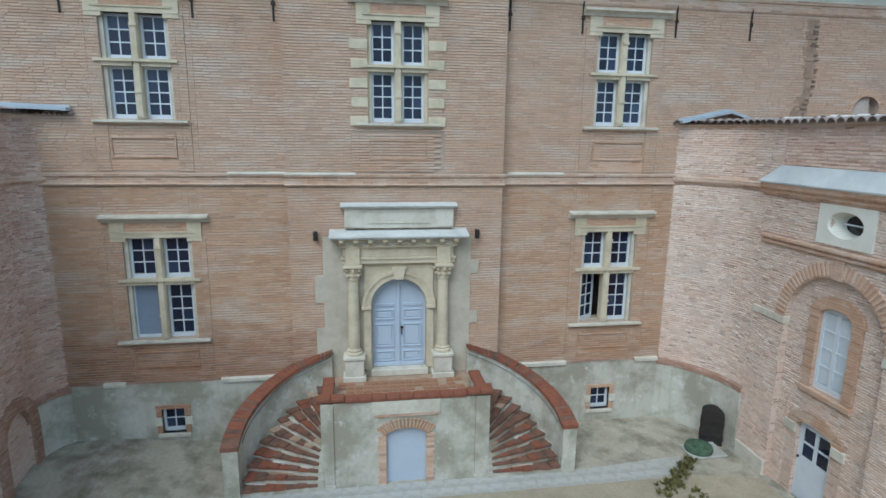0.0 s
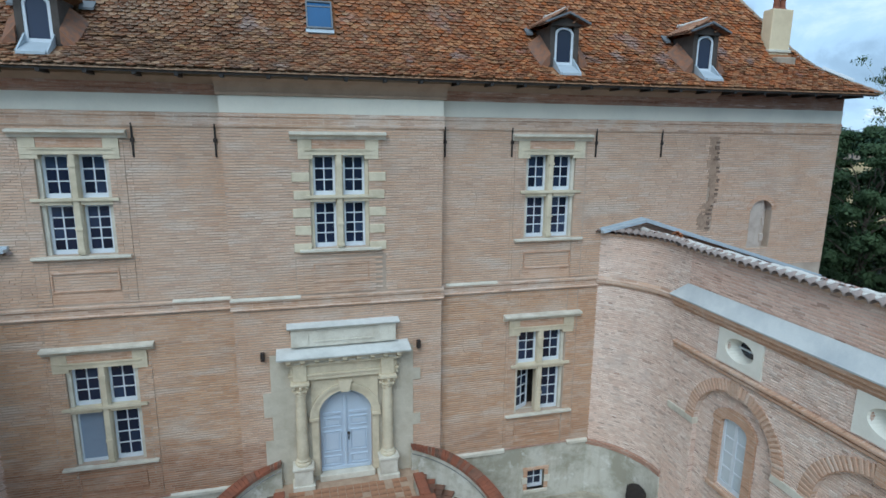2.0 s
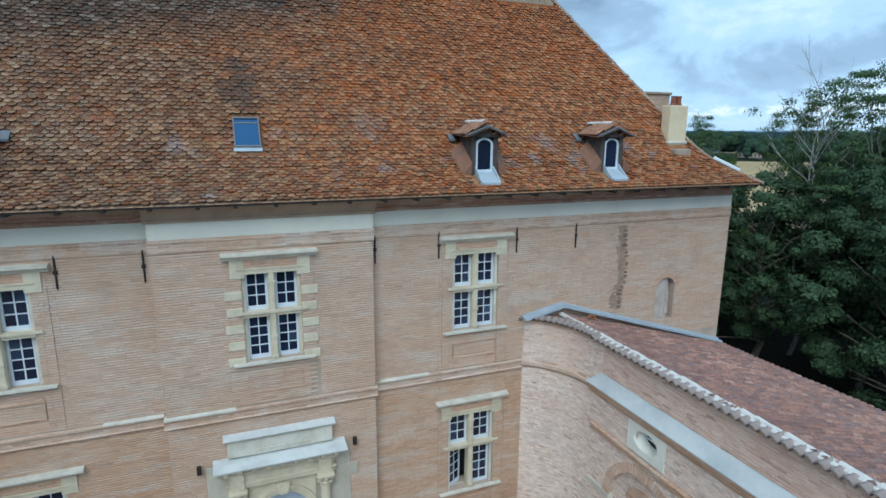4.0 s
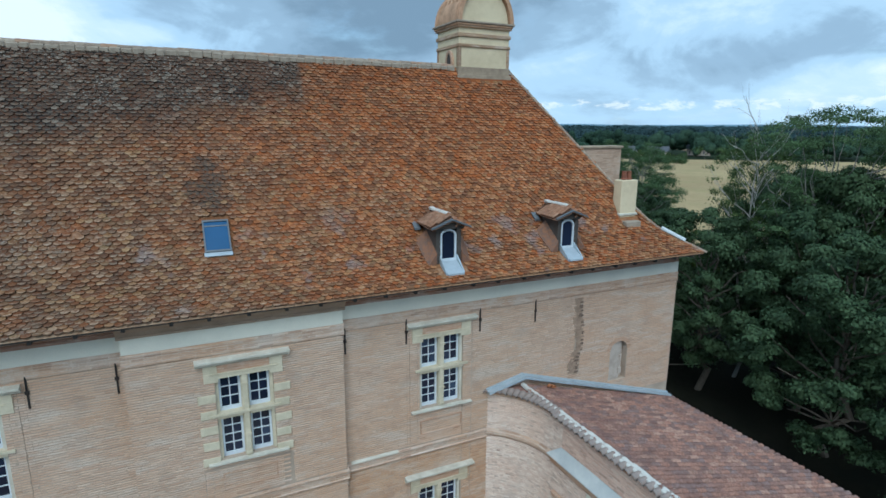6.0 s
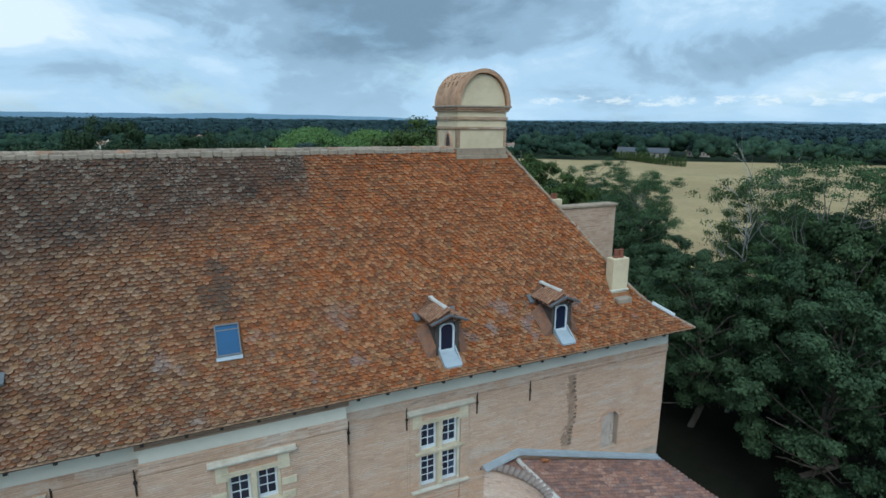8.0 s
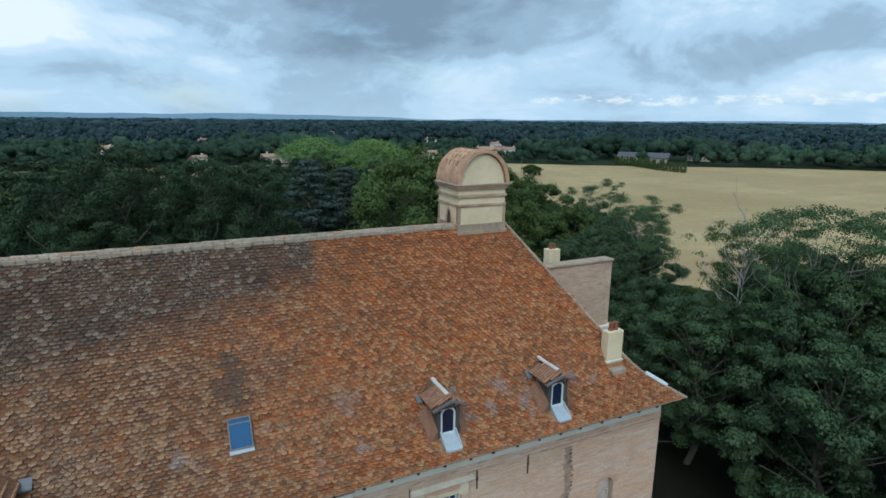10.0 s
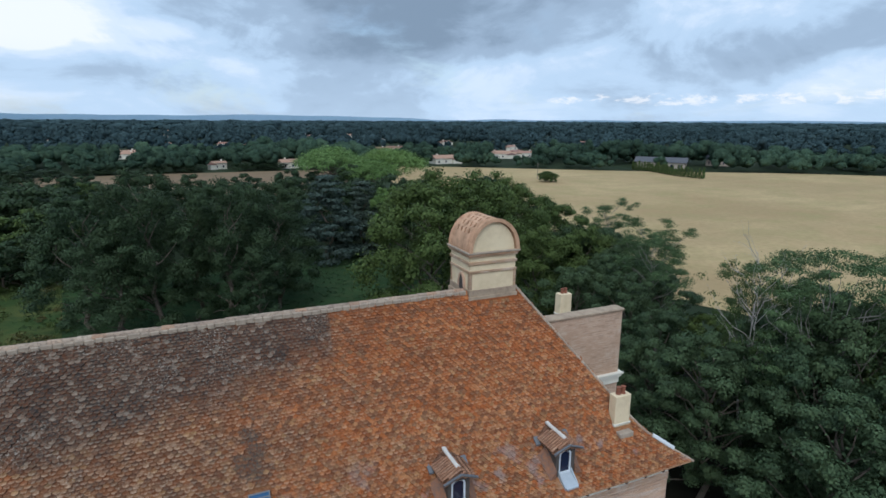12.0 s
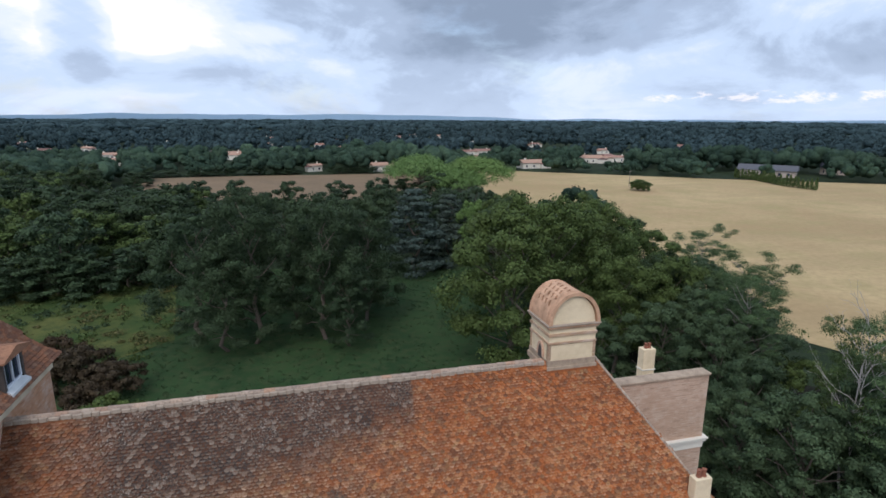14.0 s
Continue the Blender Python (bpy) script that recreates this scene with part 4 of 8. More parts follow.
def tile_rows():
    """Places of the scale tiles on the front slope: x, y, z, pitch."""
    pr = roof_profile()
    out, row = [], 0
    lengths = [math.dist(a, b) for a, b in zip(pr, pr[1:])]
    total, s = sum(lengths), 0.0
    while s < total - .05:
        d, i = s, 0
        while d > lengths[i] and i < len(lengths) - 1:
            d -= lengths[i]
            i += 1
        (ya, za), (yb, zb) = pr[i], pr[i + 1]
        k = d / lengths[i]
        yy, zz, ang = ya + (yb - ya) * k, za + (zb - za) * k, math.atan2(zb - za, yb - ya)
        x = XL + (.102 if row % 2 else 0.0)
        while x < hip_x(yy) - .06:
            out.append((x, yy, zz, ang, row))
            x += .204
        s += .116
        row += 1
    return out


SCALE_TILE = [(-.095, .20), (.095, .20), (.098, .066), (.074, .019), (.0, -.006), (-.074, .019), (-.098, .066)]


def tile_verts(lift=.041, thick=.026):
    top = [(u, v, lift * (1 - v / .2) + .004) for u, v in SCALE_TILE]
    low = [(u, v, w - thick) for u, v, w in top[2:]]
    return top + low


TILE_FACES = [(0, 6, 5, 4, 3, 2, 1), (2, 3, 8, 7), (3, 4, 9, 8), (4, 5, 10, 9), (5, 6, 11, 10)]


def tile_uv(me):
    """Each tile carries its own plan, measured from the middle of its tail."""
    plan = np.array(SCALE_TILE + SCALE_TILE[2:])
    idx = np.empty(len(me.loops), dtype=np.int32)
    me.loops.foreach_get("vertex_index", idx)
    me.uv_layers.new(name="UVMap").data.foreach_set("uv", plan[idx % 12].astype(np.float32).ravel())


def in_openings(x, y):
    """Where dormers, rooflight and stacks stand through the tiles."""
    for cx in DORMERS:
        if abs(x - cx) < .52 and -.35 < y < 1.2:
            return True
    if abs(x + .35) < .40 and .9 < y < 1.75:
        return True
    if 14.2 < x < 15.15 and .80 < y < 1.55:
        return True
    return 9.0 < x < 11.5 and y > 4.75


DORMERS = (-6.67, 6.38, 11.06)


def build_tiles():
    rng = random.Random(4)
    base = np.array(tile_verts())
    verts, faces, near = [], [], []
    for x, y, z, ang, row in tile_rows():
        if in_openings(x, y):
            continue
        jx, jr, jl = rng.uniform(-.012, .012), rng.uniform(-.08, .08), rng.uniform(-.016, .030)
        sc = rng.uniform(.95, 1.04)
        if -2.2 < x < 2.2 and 13 < z < 14.9 and len(near) < 290 and rng.random() < .7 and y > -.3:
            near.append(Matrix.Translation((x + jx, y, z + jl * .5)) @ Matrix.Rotation(ang, 4, "X") @ Matrix.Rotation(jr, 4, "Z"))
            continue
        c, s = math.cos(jr), math.sin(jr)
        u, v, w = base[:, 0] * sc, base[:, 1], base[:, 2] + jl * (1 - base[:, 1] / .2)
        uu, vv = u * c - v * s, u * s + v * c
        ca, sa = math.cos(ang), math.sin(ang)
        pts = np.stack([x + jx + uu, y + vv * ca - w * sa, z + vv * sa + w * ca], 1)
        o = len(verts) * 12
        verts.append(pts)
        faces += [tuple(i + o for i in f) for f in TILE_FACES]
    me = bpy.data.meshes.new("roof_tiles")
    me.from_pydata(np.concatenate(verts).tolist(), [], faces)
    me.materials.append(M["tile"])
    tile_uv(me)
    ob = new("roof_tiles", me)
    ob.parent = house
    tagged(ob, "overlapping rounded scale tiles in mixed oranges and browns", kind="stuff")
    one = bpy.data.meshes.new("tile")
    one.from_pydata([tuple(p) for p in tile_verts()], [], TILE_FACES)
    one.materials.append(M["tile"])
    tile_uv(one)
    for m in near:
        piece("tile", one, roof, m)


# ridge and hip tiles
def half_pipe(name, length, r, material, taper=.9, n=8, thick=.02):
    bm = B()
    rings = []
    for ya, k in ((0, 1), (length, taper)):
        rings.append([bm.verts.new((ya, (r - t) * k * math.cos(math.pi * i / n), (r - t) * k * math.sin(math.pi * i / n))) for t in (0, thick) for i in range(n + 1)])
    a, b = rings
    m = n + 1
    for i in range(n):
        bm.faces.new((a[i], a[i + 1], b[i + 1], b[i])), bm.faces.new((a[m + i], b[m + i], b[m + i + 1], a[m + i + 1]))
        bm.faces.new((a[i], a[m + i], a[m + i + 1], a[i + 1]))
    return mesh_of(name, bm, material, smooth=False)


M["ridge"] = tile_material("ridge_tile", [(0.42, 0.33, 0.25), (0.36, 0.27, 0.20), (0.48, 0.39, 0.30), (0.45, 0.25, 0.15), (0.33, 0.25, 0.19), (0.50, 0.36, 0.26)], (0.1, 0.09, 0.08), (0.46, 0.42, 0.36), False)
ridge_me = half_pipe("ridge_tile", .47, .130, M["ridge"], .84)
x = XL
while x < HIP_X - .1:
    if not 9.0 < x + .2 < 11.3:
        piece("ridge_tile", ridge_me, roof, pose(x, RIDGE_Y + random.uniform(-.01, .01), RIDGE_Z - .02 + random.uniform(-.008, .012), 0, -1, random.uniform(-1, 1)))
    x += .42
# lumps of mortar along the foot of the ridge tiles
bm = B()
rng = random.Random(8)
x = XL + .05
while x < HIP_X - .2:
    w = rng.uniform(.24, .40)
    if not 8.9 < x < 11.4:
        box(bm, x, x + w + .01, RIDGE_Y - .15 - rng.uniform(0, .025), RIDGE_Y - .05, RIDGE_Z - .17 - rng.uniform(0, .05), RIDGE_Z + .02 + rng.uniform(-.03, .02), .04)
    x += w
M["old_mortar"] = plain_material("grey_mortar", (0.40, 0.33, 0.255), (0.25, 0.20, 0.155), 0.92, 3, 0.8)
tagged(part("ridge_mortar", bm, M["old_mortar"], house, "worn grey mortar under the ridge tiles"), kind="stuff")
hip_a, prev = None, None
steps = [(HIP_X + (RIDGE_Y - y), y, roof_z(y)) for y in np.linspace(RIDGE_Y, EAVE_Y, 23)]
for a, b in zip(steps, steps[1:]):
    A_, B_ = Vector(a), Vector(b)
    d = B_ - A_
    rot = d.to_track_quat("X", "Z").to_matrix().to_4x4()
    piece("hip_tile", ridge_me, roof, Matrix.Translation(A_ - Vector((0, 0, .03))) @ rot @ Matrix.Diagonal((d.length / .44, .62, .62, 1)))
build_tiles()


# dormers
M["dormer_tile"] = tile_material("dormer_tile", [(0.42, 0.23, 0.14), (0.36, 0.18, 0.105), (0.48, 0.29, 0.19), (0.32, 0.17, 0.11)], (0.1, 0.09, 0.08), (0.5, 0.42, 0.33), False)


M["zinc"] = plain_material("dark_zinc", (0.15, 0.16, 0.17), (0.10, 0.105, 0.115), 0.5, 3, 0.5)
M["fillet"] = plain_material("tile_fillet", (0.27, 0.125, 0.070), (0.15, 0.105, 0.085), 0.92, 8, 0.95, 0.8, 0.0, 11)
M["lead_grey"] = plain_material("weathered_lead", (0.46, 0.51, 0.55), (0.33, 0.375, 0.41), 0.6, 2.5, 0.6, 0.15, 0.1)


def dormer(cx):
    d = new("dormer")
    d.parent = house
    tagged(d, "small hipped dormer with an arched pale window and lead apron")
    yf, zb, zt = 0.22, 13.92, 14.98
    bm = B()
    for s in (-1, 1):
        a, b = sorted((cx + s * .29, cx + s * .44))
        prism(bm, [(yf, zb - .1), (yf, zt), (1.25, zt), (.62, zb - .1)], "x", a, b)
    box(bm, cx - .29, cx + .29, yf + .14, yf + .2, zb - .1, zt)
    part("cheek", bm, M["wood_and_void"], d, "dark timber dormer sides")
    bm = B()
    box(bm, cx - .285, cx - .22, yf + .02, yf + .1, zb, zt - .22), box(bm, cx + .22, cx + .285, yf + .02, yf + .1, zb, zt - .22)
    box(bm, cx - .22, cx + .22, yf + .02, yf + .1, zb, zb + .09)
    ring(bm, "y", yf + .02, yf + .1, cx, zt - .22, .22, .285, .14, .2, 10)
    part("window_frame", bm, M["sash"], d, "pale grey arched window frame")
    bm = B()
    prism(bm, [(cx - .22, zb + .09), (cx + .22, zb + .09)] + arch_points(cx, zt - .22, .22, .14, 8), "y", yf + .06, yf + .07)
    part("pane", bm, M["glass"], d)
    # lead apron between two little wings
    bm = B()
    prism(bm, [(yf + .03, zb - .02), (yf + .03, zb + .02), (-.36, 13.66), (-.36, 13.60)], "x", cx - .28, cx + .28)
    for s in (-1, 1):
        a, b = sorted((cx + s * .28, cx + s * .32))
        prism(bm, [(yf + .03, zb - .05), (yf + .03, zb + .22), (-.30, 13.68), (-.30, 13.60)], "x", a, b)
    part("apron", bm, M["lead_grey"], d, "pale lead apron and side flashings")
    # roof: ridge from the main slope forward, hipped at the front
    bm = B()
    rz, ez, w, yfront = 15.42, 15.04, .66, -.02
    yr, ye = 1.62, 1.32
    top = [bm.verts.new(p) for p in ((cx, yr, rz), (cx, .30, rz), (cx - w, ye, ez), (cx - w, yfront, ez - .06), (cx + w, ye, ez), (cx + w, yfront, ez - .06), (cx, yfront - .03, ez + .20))]
    for f in ((0, 1, 3, 2), (0, 4, 5, 1), (1, 6, 3), (1, 5, 6)):
        bm.faces.new([top[i] for i in f])
    res = bmesh.ops.solidify(bm, geom=bm.faces[:], thickness=.06)
    part("dormer_roof", bm, M["dormer_tile"], d, "little hipped roof of faded tiles")
    lip = half_pipe("roof_tile", .30, .052, M["dormer_tile"], .85, 6)
    for s in (-1, 1):
        for iy in range(9):
            for ix in range(3):
                yy = .12 + iy * .135
                if ix == 0 and iy > 7 or ix == 2 and iy < 1:
                    continue
                u = w * (ix + 1) / 3
                z = rz - (rz - ez) * (u / w) * 1.0 + .02
                o = piece("roof_tile", lip, d, pose(cx + s * u, yy, z, 0, -30 if s < 0 else 210, 0) if s < 0 else pose(cx + u, yy, z, 0, 30, 180))
    for px, sgn in ((cx, 1),):
        k = half_pipe("ridge_cap", 1.34, .085, M["mortar"], .92)
        piece("ridge_cap", k, d, pose(px, .26, rz + .0, 0, 0, 90))
    # tiles banked up against the sides, lead soakers behind
    for s in (-1, 1):
        bm = B()
        q = [(cx + s * .445, .14, 14.22), (cx + s * .445, .98, 14.86), (cx + s * .86, .92, roof_z(.92) + .04), (cx + s * .74, .10, roof_z(.10) + .04)]
        up = [bm.verts.new(p) for p in q]
        lw = [bm.verts.new((x, y, z - .3)) for x, y, z in q]
        bm.faces.new(up if s > 0 else up[::-1])
        for i in range(4):
            bm.faces.new((up[i], up[(i + 1) % 4], lw[(i + 1) % 4], lw[i]))
        bmesh.ops.recalc_face_normals(bm, faces=bm.faces[:])
        part("side_fillet", bm, M["fillet"], d, "worn mortar and tile fillet")
        bm = B()
        a, b = sorted((cx + s * .60, cx + s * (.92 if cx < 0 else .80)))
        prism(bm, [(1.08, 14.84), (1.36, 15.04), (1.36, 15.10), (1.08, 14.90)], "x", a, b)
        part("soaker", bm, M["zinc"], d)
    for sg in (-1, 1):
        bm = B()
        va, vb = Vector((cx, yfront - .02, ez + .235)), Vector((cx + sg * (w + .02), yfront - .01, ez - .03))
        dv = Vector((0, 0, .055))
        dy = Vector((0, .09, 0))
        q = [va, vb, vb + dv, va + dv]
        lo, hi = [bm.verts.new(p) for p in q], [bm.verts.new(p + dy) for p in q]
        bm.faces.new(lo), bm.faces.new(hi[::-1])
        for i in range(4):
            bm.faces.new((lo[i], lo[(i + 1) % 4], hi[(i + 1) % 4], hi[i]))
        part("verge", bm, M["zinc"], d, "dark weathered verge strip")
    bm = B()
    box(bm, cx - .08, cx + .08, 1.42, 1.62, rz - .02, rz + .08, .02)
    part("ridge_stop", bm, M["mortar"], d, "white mortar stop at the ridge")
    bm = B()
    prism(bm, [(cx - .46, zt - .0), (cx + .46, zt - .0), (cx + .46, zt + .04), (cx, zt + .24), (cx - .46, zt + .04)], "y", yf - .08, yf + .1)
    part("bargeboard", bm, M["wood_and_void"], d)


for cx in DORMERS:
    dormer(cx)


# lead over the foot of the hip
ha, hb = Vector((hip_x(.62) + .02, .62, roof_z(.62) + .015)), Vector((hip_x(-.02) + .02, -.02, roof_z(-.02) + .015))
hd = hb - ha
piece("hip_lead", half_pipe("hip_lead", hd.length, .11, M["lead"], 1.0), house, pose(*ha, 0, math.degrees(math.asin(-hd.z / hd.length)), math.degrees(math.atan2(hd.y, hd.x))))


# rooflight
sk = new("rooflight")
sk.parent = house
tagged(sk, "small rooflight with blue-tinted glass and lead skirt")
ang = math.atan2(RIDGE_Z - KICK_Z, RIDGE_Y - KICK_Y)
sk.matrix_basis = pose(-.36, 1.36, roof_z(1.36) + .02, math.degrees(ang))
bm = B()
for q in ((-.35, -.31, -.48, .50), (.31, .35, -.48, .50), (-.31, .31, .45, .50), (-.31, .31, -.48, -.43)):
    box(bm, *q, -.05, .09)
part("rooflight_frame", bm, M["zinc"], sk)
bm = B()
box(bm, -.31, .31, .30, .34, .05, .062)
part("glazing_bar", bm, M["zinc"], sk)
bm = B()
box(bm, -.31, .31, -.43, .45, .03, .05)
M["skyglass"] = plain_material("blue_glass", (0.03, 0.10, 0.22), (0.025, 0.08, 0.17), 0.12, 1, 0.3, 0.0)
part("pane", bm, M["skyglass"], sk)
bm = B()
box(bm, -.37, .37, -.60, -.482, -.01, .05)
part("skirt", bm, M["lead_grey"], sk)


M["coping"] = plain_material("weathered_coping", (0.43, 0.335, 0.24), (0.24, 0.18, 0.13), 0.92, 2, 0.8)
# big chimney with its vaulted hood
M["tan_brick"] = brick_material("tan_moulded_brick", (0.42, 0.27, 0.165), (0.54, 0.36, 0.23), (0.50, 0.38, 0.27), (0.27, 0.17, 0.10), 0.7)
M["hood"] = plain_material("weathered_hood", (0.60, 0.37, 0.235), (0.31, 0.185, 0.11), 0.9, 2.2, 0.8, 0.5, 0.0, 16)


def big_chimney():
    ch = new("chimney")
    ch.parent = house
    tagged(ch, "massive cream chimney with a barrel-vaulted pierced brick hood")
    x0, x1, y0, y1 = 9.10, 11.36, 5.0, 6.95
    bm = B()
    box(bm, x0, x1, y0, y1, 18.6, 22.0)
    part("shaft", bm, M["cream"], ch, "cream rendered shaft")
    for name, mat, zz, e in (("base_course", "coping", (19.85, 20.12), .10), ("base_course", "coping", (20.12, 20.40), .045), ("band", "tan_brick", (21.14, 21.26), .05), ("band", "tan_brick", (21.52, 21.66), .06), ("cornice", "tan_brick", (21.86, 21.94), .08), ("cornice", "hood", (21.94, 22.02), .12), ("cornice", "old_mortar", (22.02, 22.10), .17)):
        bm = B()
        box(bm, x0 - e, x1 + e, y0 - e, y1 + e, *zz, .015)
        part(name, bm, M[mat], ch)
    for xa, xb, ya, yb in ((x0 - .02, x0 + .10, y0 - .025, y0 + .05), (x1 - .10, x1 + .02, y0 - .025, y0 + .05), (x0 - .025, x0 + .05, y0 + .06, y0 + .17), (x0 - .025, x0 + .05, y1 - .14, y1)):
        bm = B()
        box(bm, xa, xb, ya, yb, 20.42, 21.14)
        part("panel_border", bm, M["tan_brick"], ch)
    bm = B()
    ring(bm, "x", x0 - .09, x0 + .1, 5.75, 20.42, .22, .33, .55, .66, 10)
    part("niche_arch", bm, M["brick_orange"], ch)
    # dark plate in place of the shade inside the opening
    bm = B()
    prism(bm, [(5.53, 20.3), (5.97, 20.3)] + arch_points(5.75, 20.42, .22, .55, 10), "x", x0 - .055, x0 - .02)
    part("opening", bm, M["wood_and_void"], ch)
    c, r, rise, zs = (x0 + x1) / 2, 1.10, 1.32, 22.10
    for ya in (y0 - .02, y1 - .10):
        bm = B()
        prism(bm, arch_points(c, zs, r - .06, rise - .08, 24), "y", ya, ya + .12)
        part("tympanum", bm, M["cream"], ch, "cream rounded end wall of the hood")
    # vault of brick courses, pierced by rows of wedge-shaped vents on both flanks
    bm = B()
    n, k = 34, 30
    p, q = arch_points(c, zs, r - .02, rise - .04, n), arch_points(c, zs, r + .10, rise + .08, n)
    ys = np.linspace(y0 - .10, y1 + .10, k + 1)
    vents = {}
    for row, i in enumerate((17, 20, 23, 26)):
        for j in range(5 + 2 * (row % 2), k - 6, 5):
            for ii, jj in ((i, j), (i, j + 1), (i, j + 2), (i + 1, j), (i + 1, j + 1), (i + 1, j + 2)):
                if row:
                    vents[n - 1 - ii, jj] = True
                if (ii, jj) not in ((i, j), (i + 1, j + 2)):
                    vents[ii, jj] = True
    for i in range(n):
        for j in range(k):
            if (i, j) not in vents:
                prism(bm, [p[i], p[i + 1], q[i + 1], q[i]], "y", ys[j], ys[j + 1])
    # low ribs between the tile courses of the vault
    for j in range(0, k + 1, 2):
        if j < 5 or j > k - 5:
            ring(bm, "y", ys[j] - .016, ys[j] + .016, c, zs, r + .095, r + .115, rise + .075, rise + .095, 22)
    part("hood", bm, M["hood"], ch, "weathered brick barrel hood with ventilation slots")
    bm = B()
    ring(bm, "y", y0 - .16, y0 - .10, c, zs, r - .02, r + .14, rise - .04, rise + .12, 24)
    part("hood_rim", bm, M["hood"], ch, "stained brick rim of the hood")
    # dark core gives the vents the shade of the hood's inside
    bm = B()
    prism(bm, arch_points(c, zs, r - .14, rise - .16, 20), "y", y0 + .12, y1 - .12)
    part("flue", bm, M["wood_and_void"], ch)


big_chimney()


def small_stack(x0, x1, y0, y1, z0, z1, parent, base):
    st = new("chimney_stack")
    st.parent = parent
    tagged(st, "plain cream rendered chimney stack with terracotta pot")
    bm = B()
    box(bm, x0, x1, y0, y1, z0, z1, .02)
    part("shaft", bm, M["cream"], st)
    bm = B()
    box(bm, x0 - .05, x1 + .05, y0 - .05, y1 + .05, base, base + .10, .02)
    part("base", bm, M["stone_grey"], st)
    for k in range(2):
        bm = B()
        cx = x0 + (x1 - x0) * (.35 + .3 * k)
        lathe(bm, [(.11, 0), (.13, .04), (.10, .08), (.09, .3), (.11, .33), (.08, .34)], cx, (y0 + y1) / 2, 12, z1)
        part("pot", bm, M["terracotta"], st)


small_stack(14.26, 15.08, 1.14, 1.58, 14.3, 16.12, house, 14.74)
bm = B()
box(bm, 14.28, 15.02, .74, 1.16, 14.0, 14.56, .03)
part("stack_foot", bm, M["old_mortar"], house, "grey mortar step below the small stack")

# tower block behind
M["pink_render"] = brick_material("rear_brick", (0.52, 0.35, 0.245), (0.61, 0.43, 0.315), (0.60, 0.46, 0.35), (0.43, 0.285, 0.19), 0.6, pale=(0.66, 0.55, 0.44))
bm = B()
box(bm, 14.6, 20.45, 7.95, 8.55, -.3, 17.0)
box(bm, 16.9, 20.4, 8.55, 13.2, -.3, 12.9)
part("wall", bm, M["pink_render"], house, "plain pinkish brick wall of the rear block")
bm = B()
box(bm, 14.6, 20.55, 7.87, 8.65, 17.0, 17.14, .03)
part("coping", bm, M["coping"], house, "weathered brown coping")
bm = B()
for e, z0, z1 in ((.06, 12.55, 12.95), (.16, 12.95, 13.12), (.24, 13.12, 13.22)):
    box(bm, 15.2, 20.45 + e, 7.95 - e, 13.2, z0, z1)
part("cornice", bm, M["band"], house, "pale stone cornice of the rear block")
small_stack(19.15, 20.0, 12.1, 12.7, 12.9, 16.85, house, 15.45)


# taller pavilion at the far end of the roof
M["pavilion_brick"] = brick_material("pavilion_brick", (0.50, 0.255, 0.14), (0.60, 0.34, 0.205), (0.58, 0.42, 0.30), (0.44, 0.22, 0.12), 0.5)
pav = empty("corner_pavilion", "taller brick corner pavilion with steep tiled roof", "house")
bm = B()
box(bm, -19.5, -11.7, 2.2, 9.2, -.3, 20.55)
part("wall", bm, M["pavilion_brick"], pav)
bm = B()
box(bm, -19.6, -11.6, 2.1, 9.3, 20.55, 21.0, .02)
part("cornice", bm, M["stone"], pav, "smooth cream band under the eaves")
bm = B()
tiers = []
for d, z in ((0, 21.12), (.45, 21.6), (.9, 22.42), (1.4, 23.3), (3.6, 27.6)):
    tiers.append([bm.verts.new(p) for p in ((-20 + d, 1.75 + d, z), (-11.25 - d, 1.75 + d, z), (-11.25 - d, 9.4 - d, z), (-20 + d, 9.4 - d, z))])
for a, b in zip(tiers, tiers[1:]):
    for i in range(4):
        j = (i + 1) % 4
        bm.faces.new((a[i], a[j], b[j], b[i]))
bm.faces.new(tiers[0][::-1]), bm.faces.new(tiers[-1])
pav_roof = part("roof", bm, M["fillet"], pav, "steep brown tiled roof with swept eaves")
# courses of tiles on the slope towards the main roof
rng = random.Random(12)
tv = tile_verts()
tile_me = bpy.data.meshes.new("tile")
tile_me.from_pydata([tuple(p) for p in tv], [], TILE_FACES)
tile_me.materials.append(M["tile_brown"])
prof_e = [(0, 21.12), (.45, 21.6), (.9, 22.42), (1.4, 23.3), (2.4, 25.25)]
row, count = 0, 0
more_v, more_f = [], []
for (d0, z0), (d1, z1) in zip(prof_e, prof_e[1:]):
    ln = math.dist((d0, z0), (d1, z1))
    ang = math.degrees(math.atan2(z1 - z0, d1 - d0))
    for k in range(int(ln / .155)):
        f = k * .155 / ln
        d, z = d0 + (d1 - d0) * f, z0 + (z1 - z0) * f
        y = 3.6 + (.1 if row % 2 else 0)
        while y < 9.36 - d:
            if not (5.12 < y < 6.72 and .22 < d < 1.05):
                m = pose(-11.25 - d, y, z + .01, 0, 0, 90) @ pose(0, 0, 0, ang) @ pose(0, 0, 0, 0, 0, rng.uniform(-3, 3)) @ Matrix.Diagonal((1.25, 1, 1, 1))
                if count < 290:
                    piece("tile", tile_me, pav_roof, m)
                else:
                    o = len(more_v)
                    more_v += [tuple(m @ Vector(p)) for p in tv]
                    more_f += [tuple(i + o for i in f) for f in TILE_FACES]
                count += 1
            y += .22
        row += 1
me = bpy.data.meshes.new("roof_tiles")
me.from_pydata(more_v, [], more_f)
me.materials.append(M["tile_brown"])
more = new("roof_tiles", me)
more.parent = pav
tagged(more, "upper courses of brown scale tiles", kind="stuff")
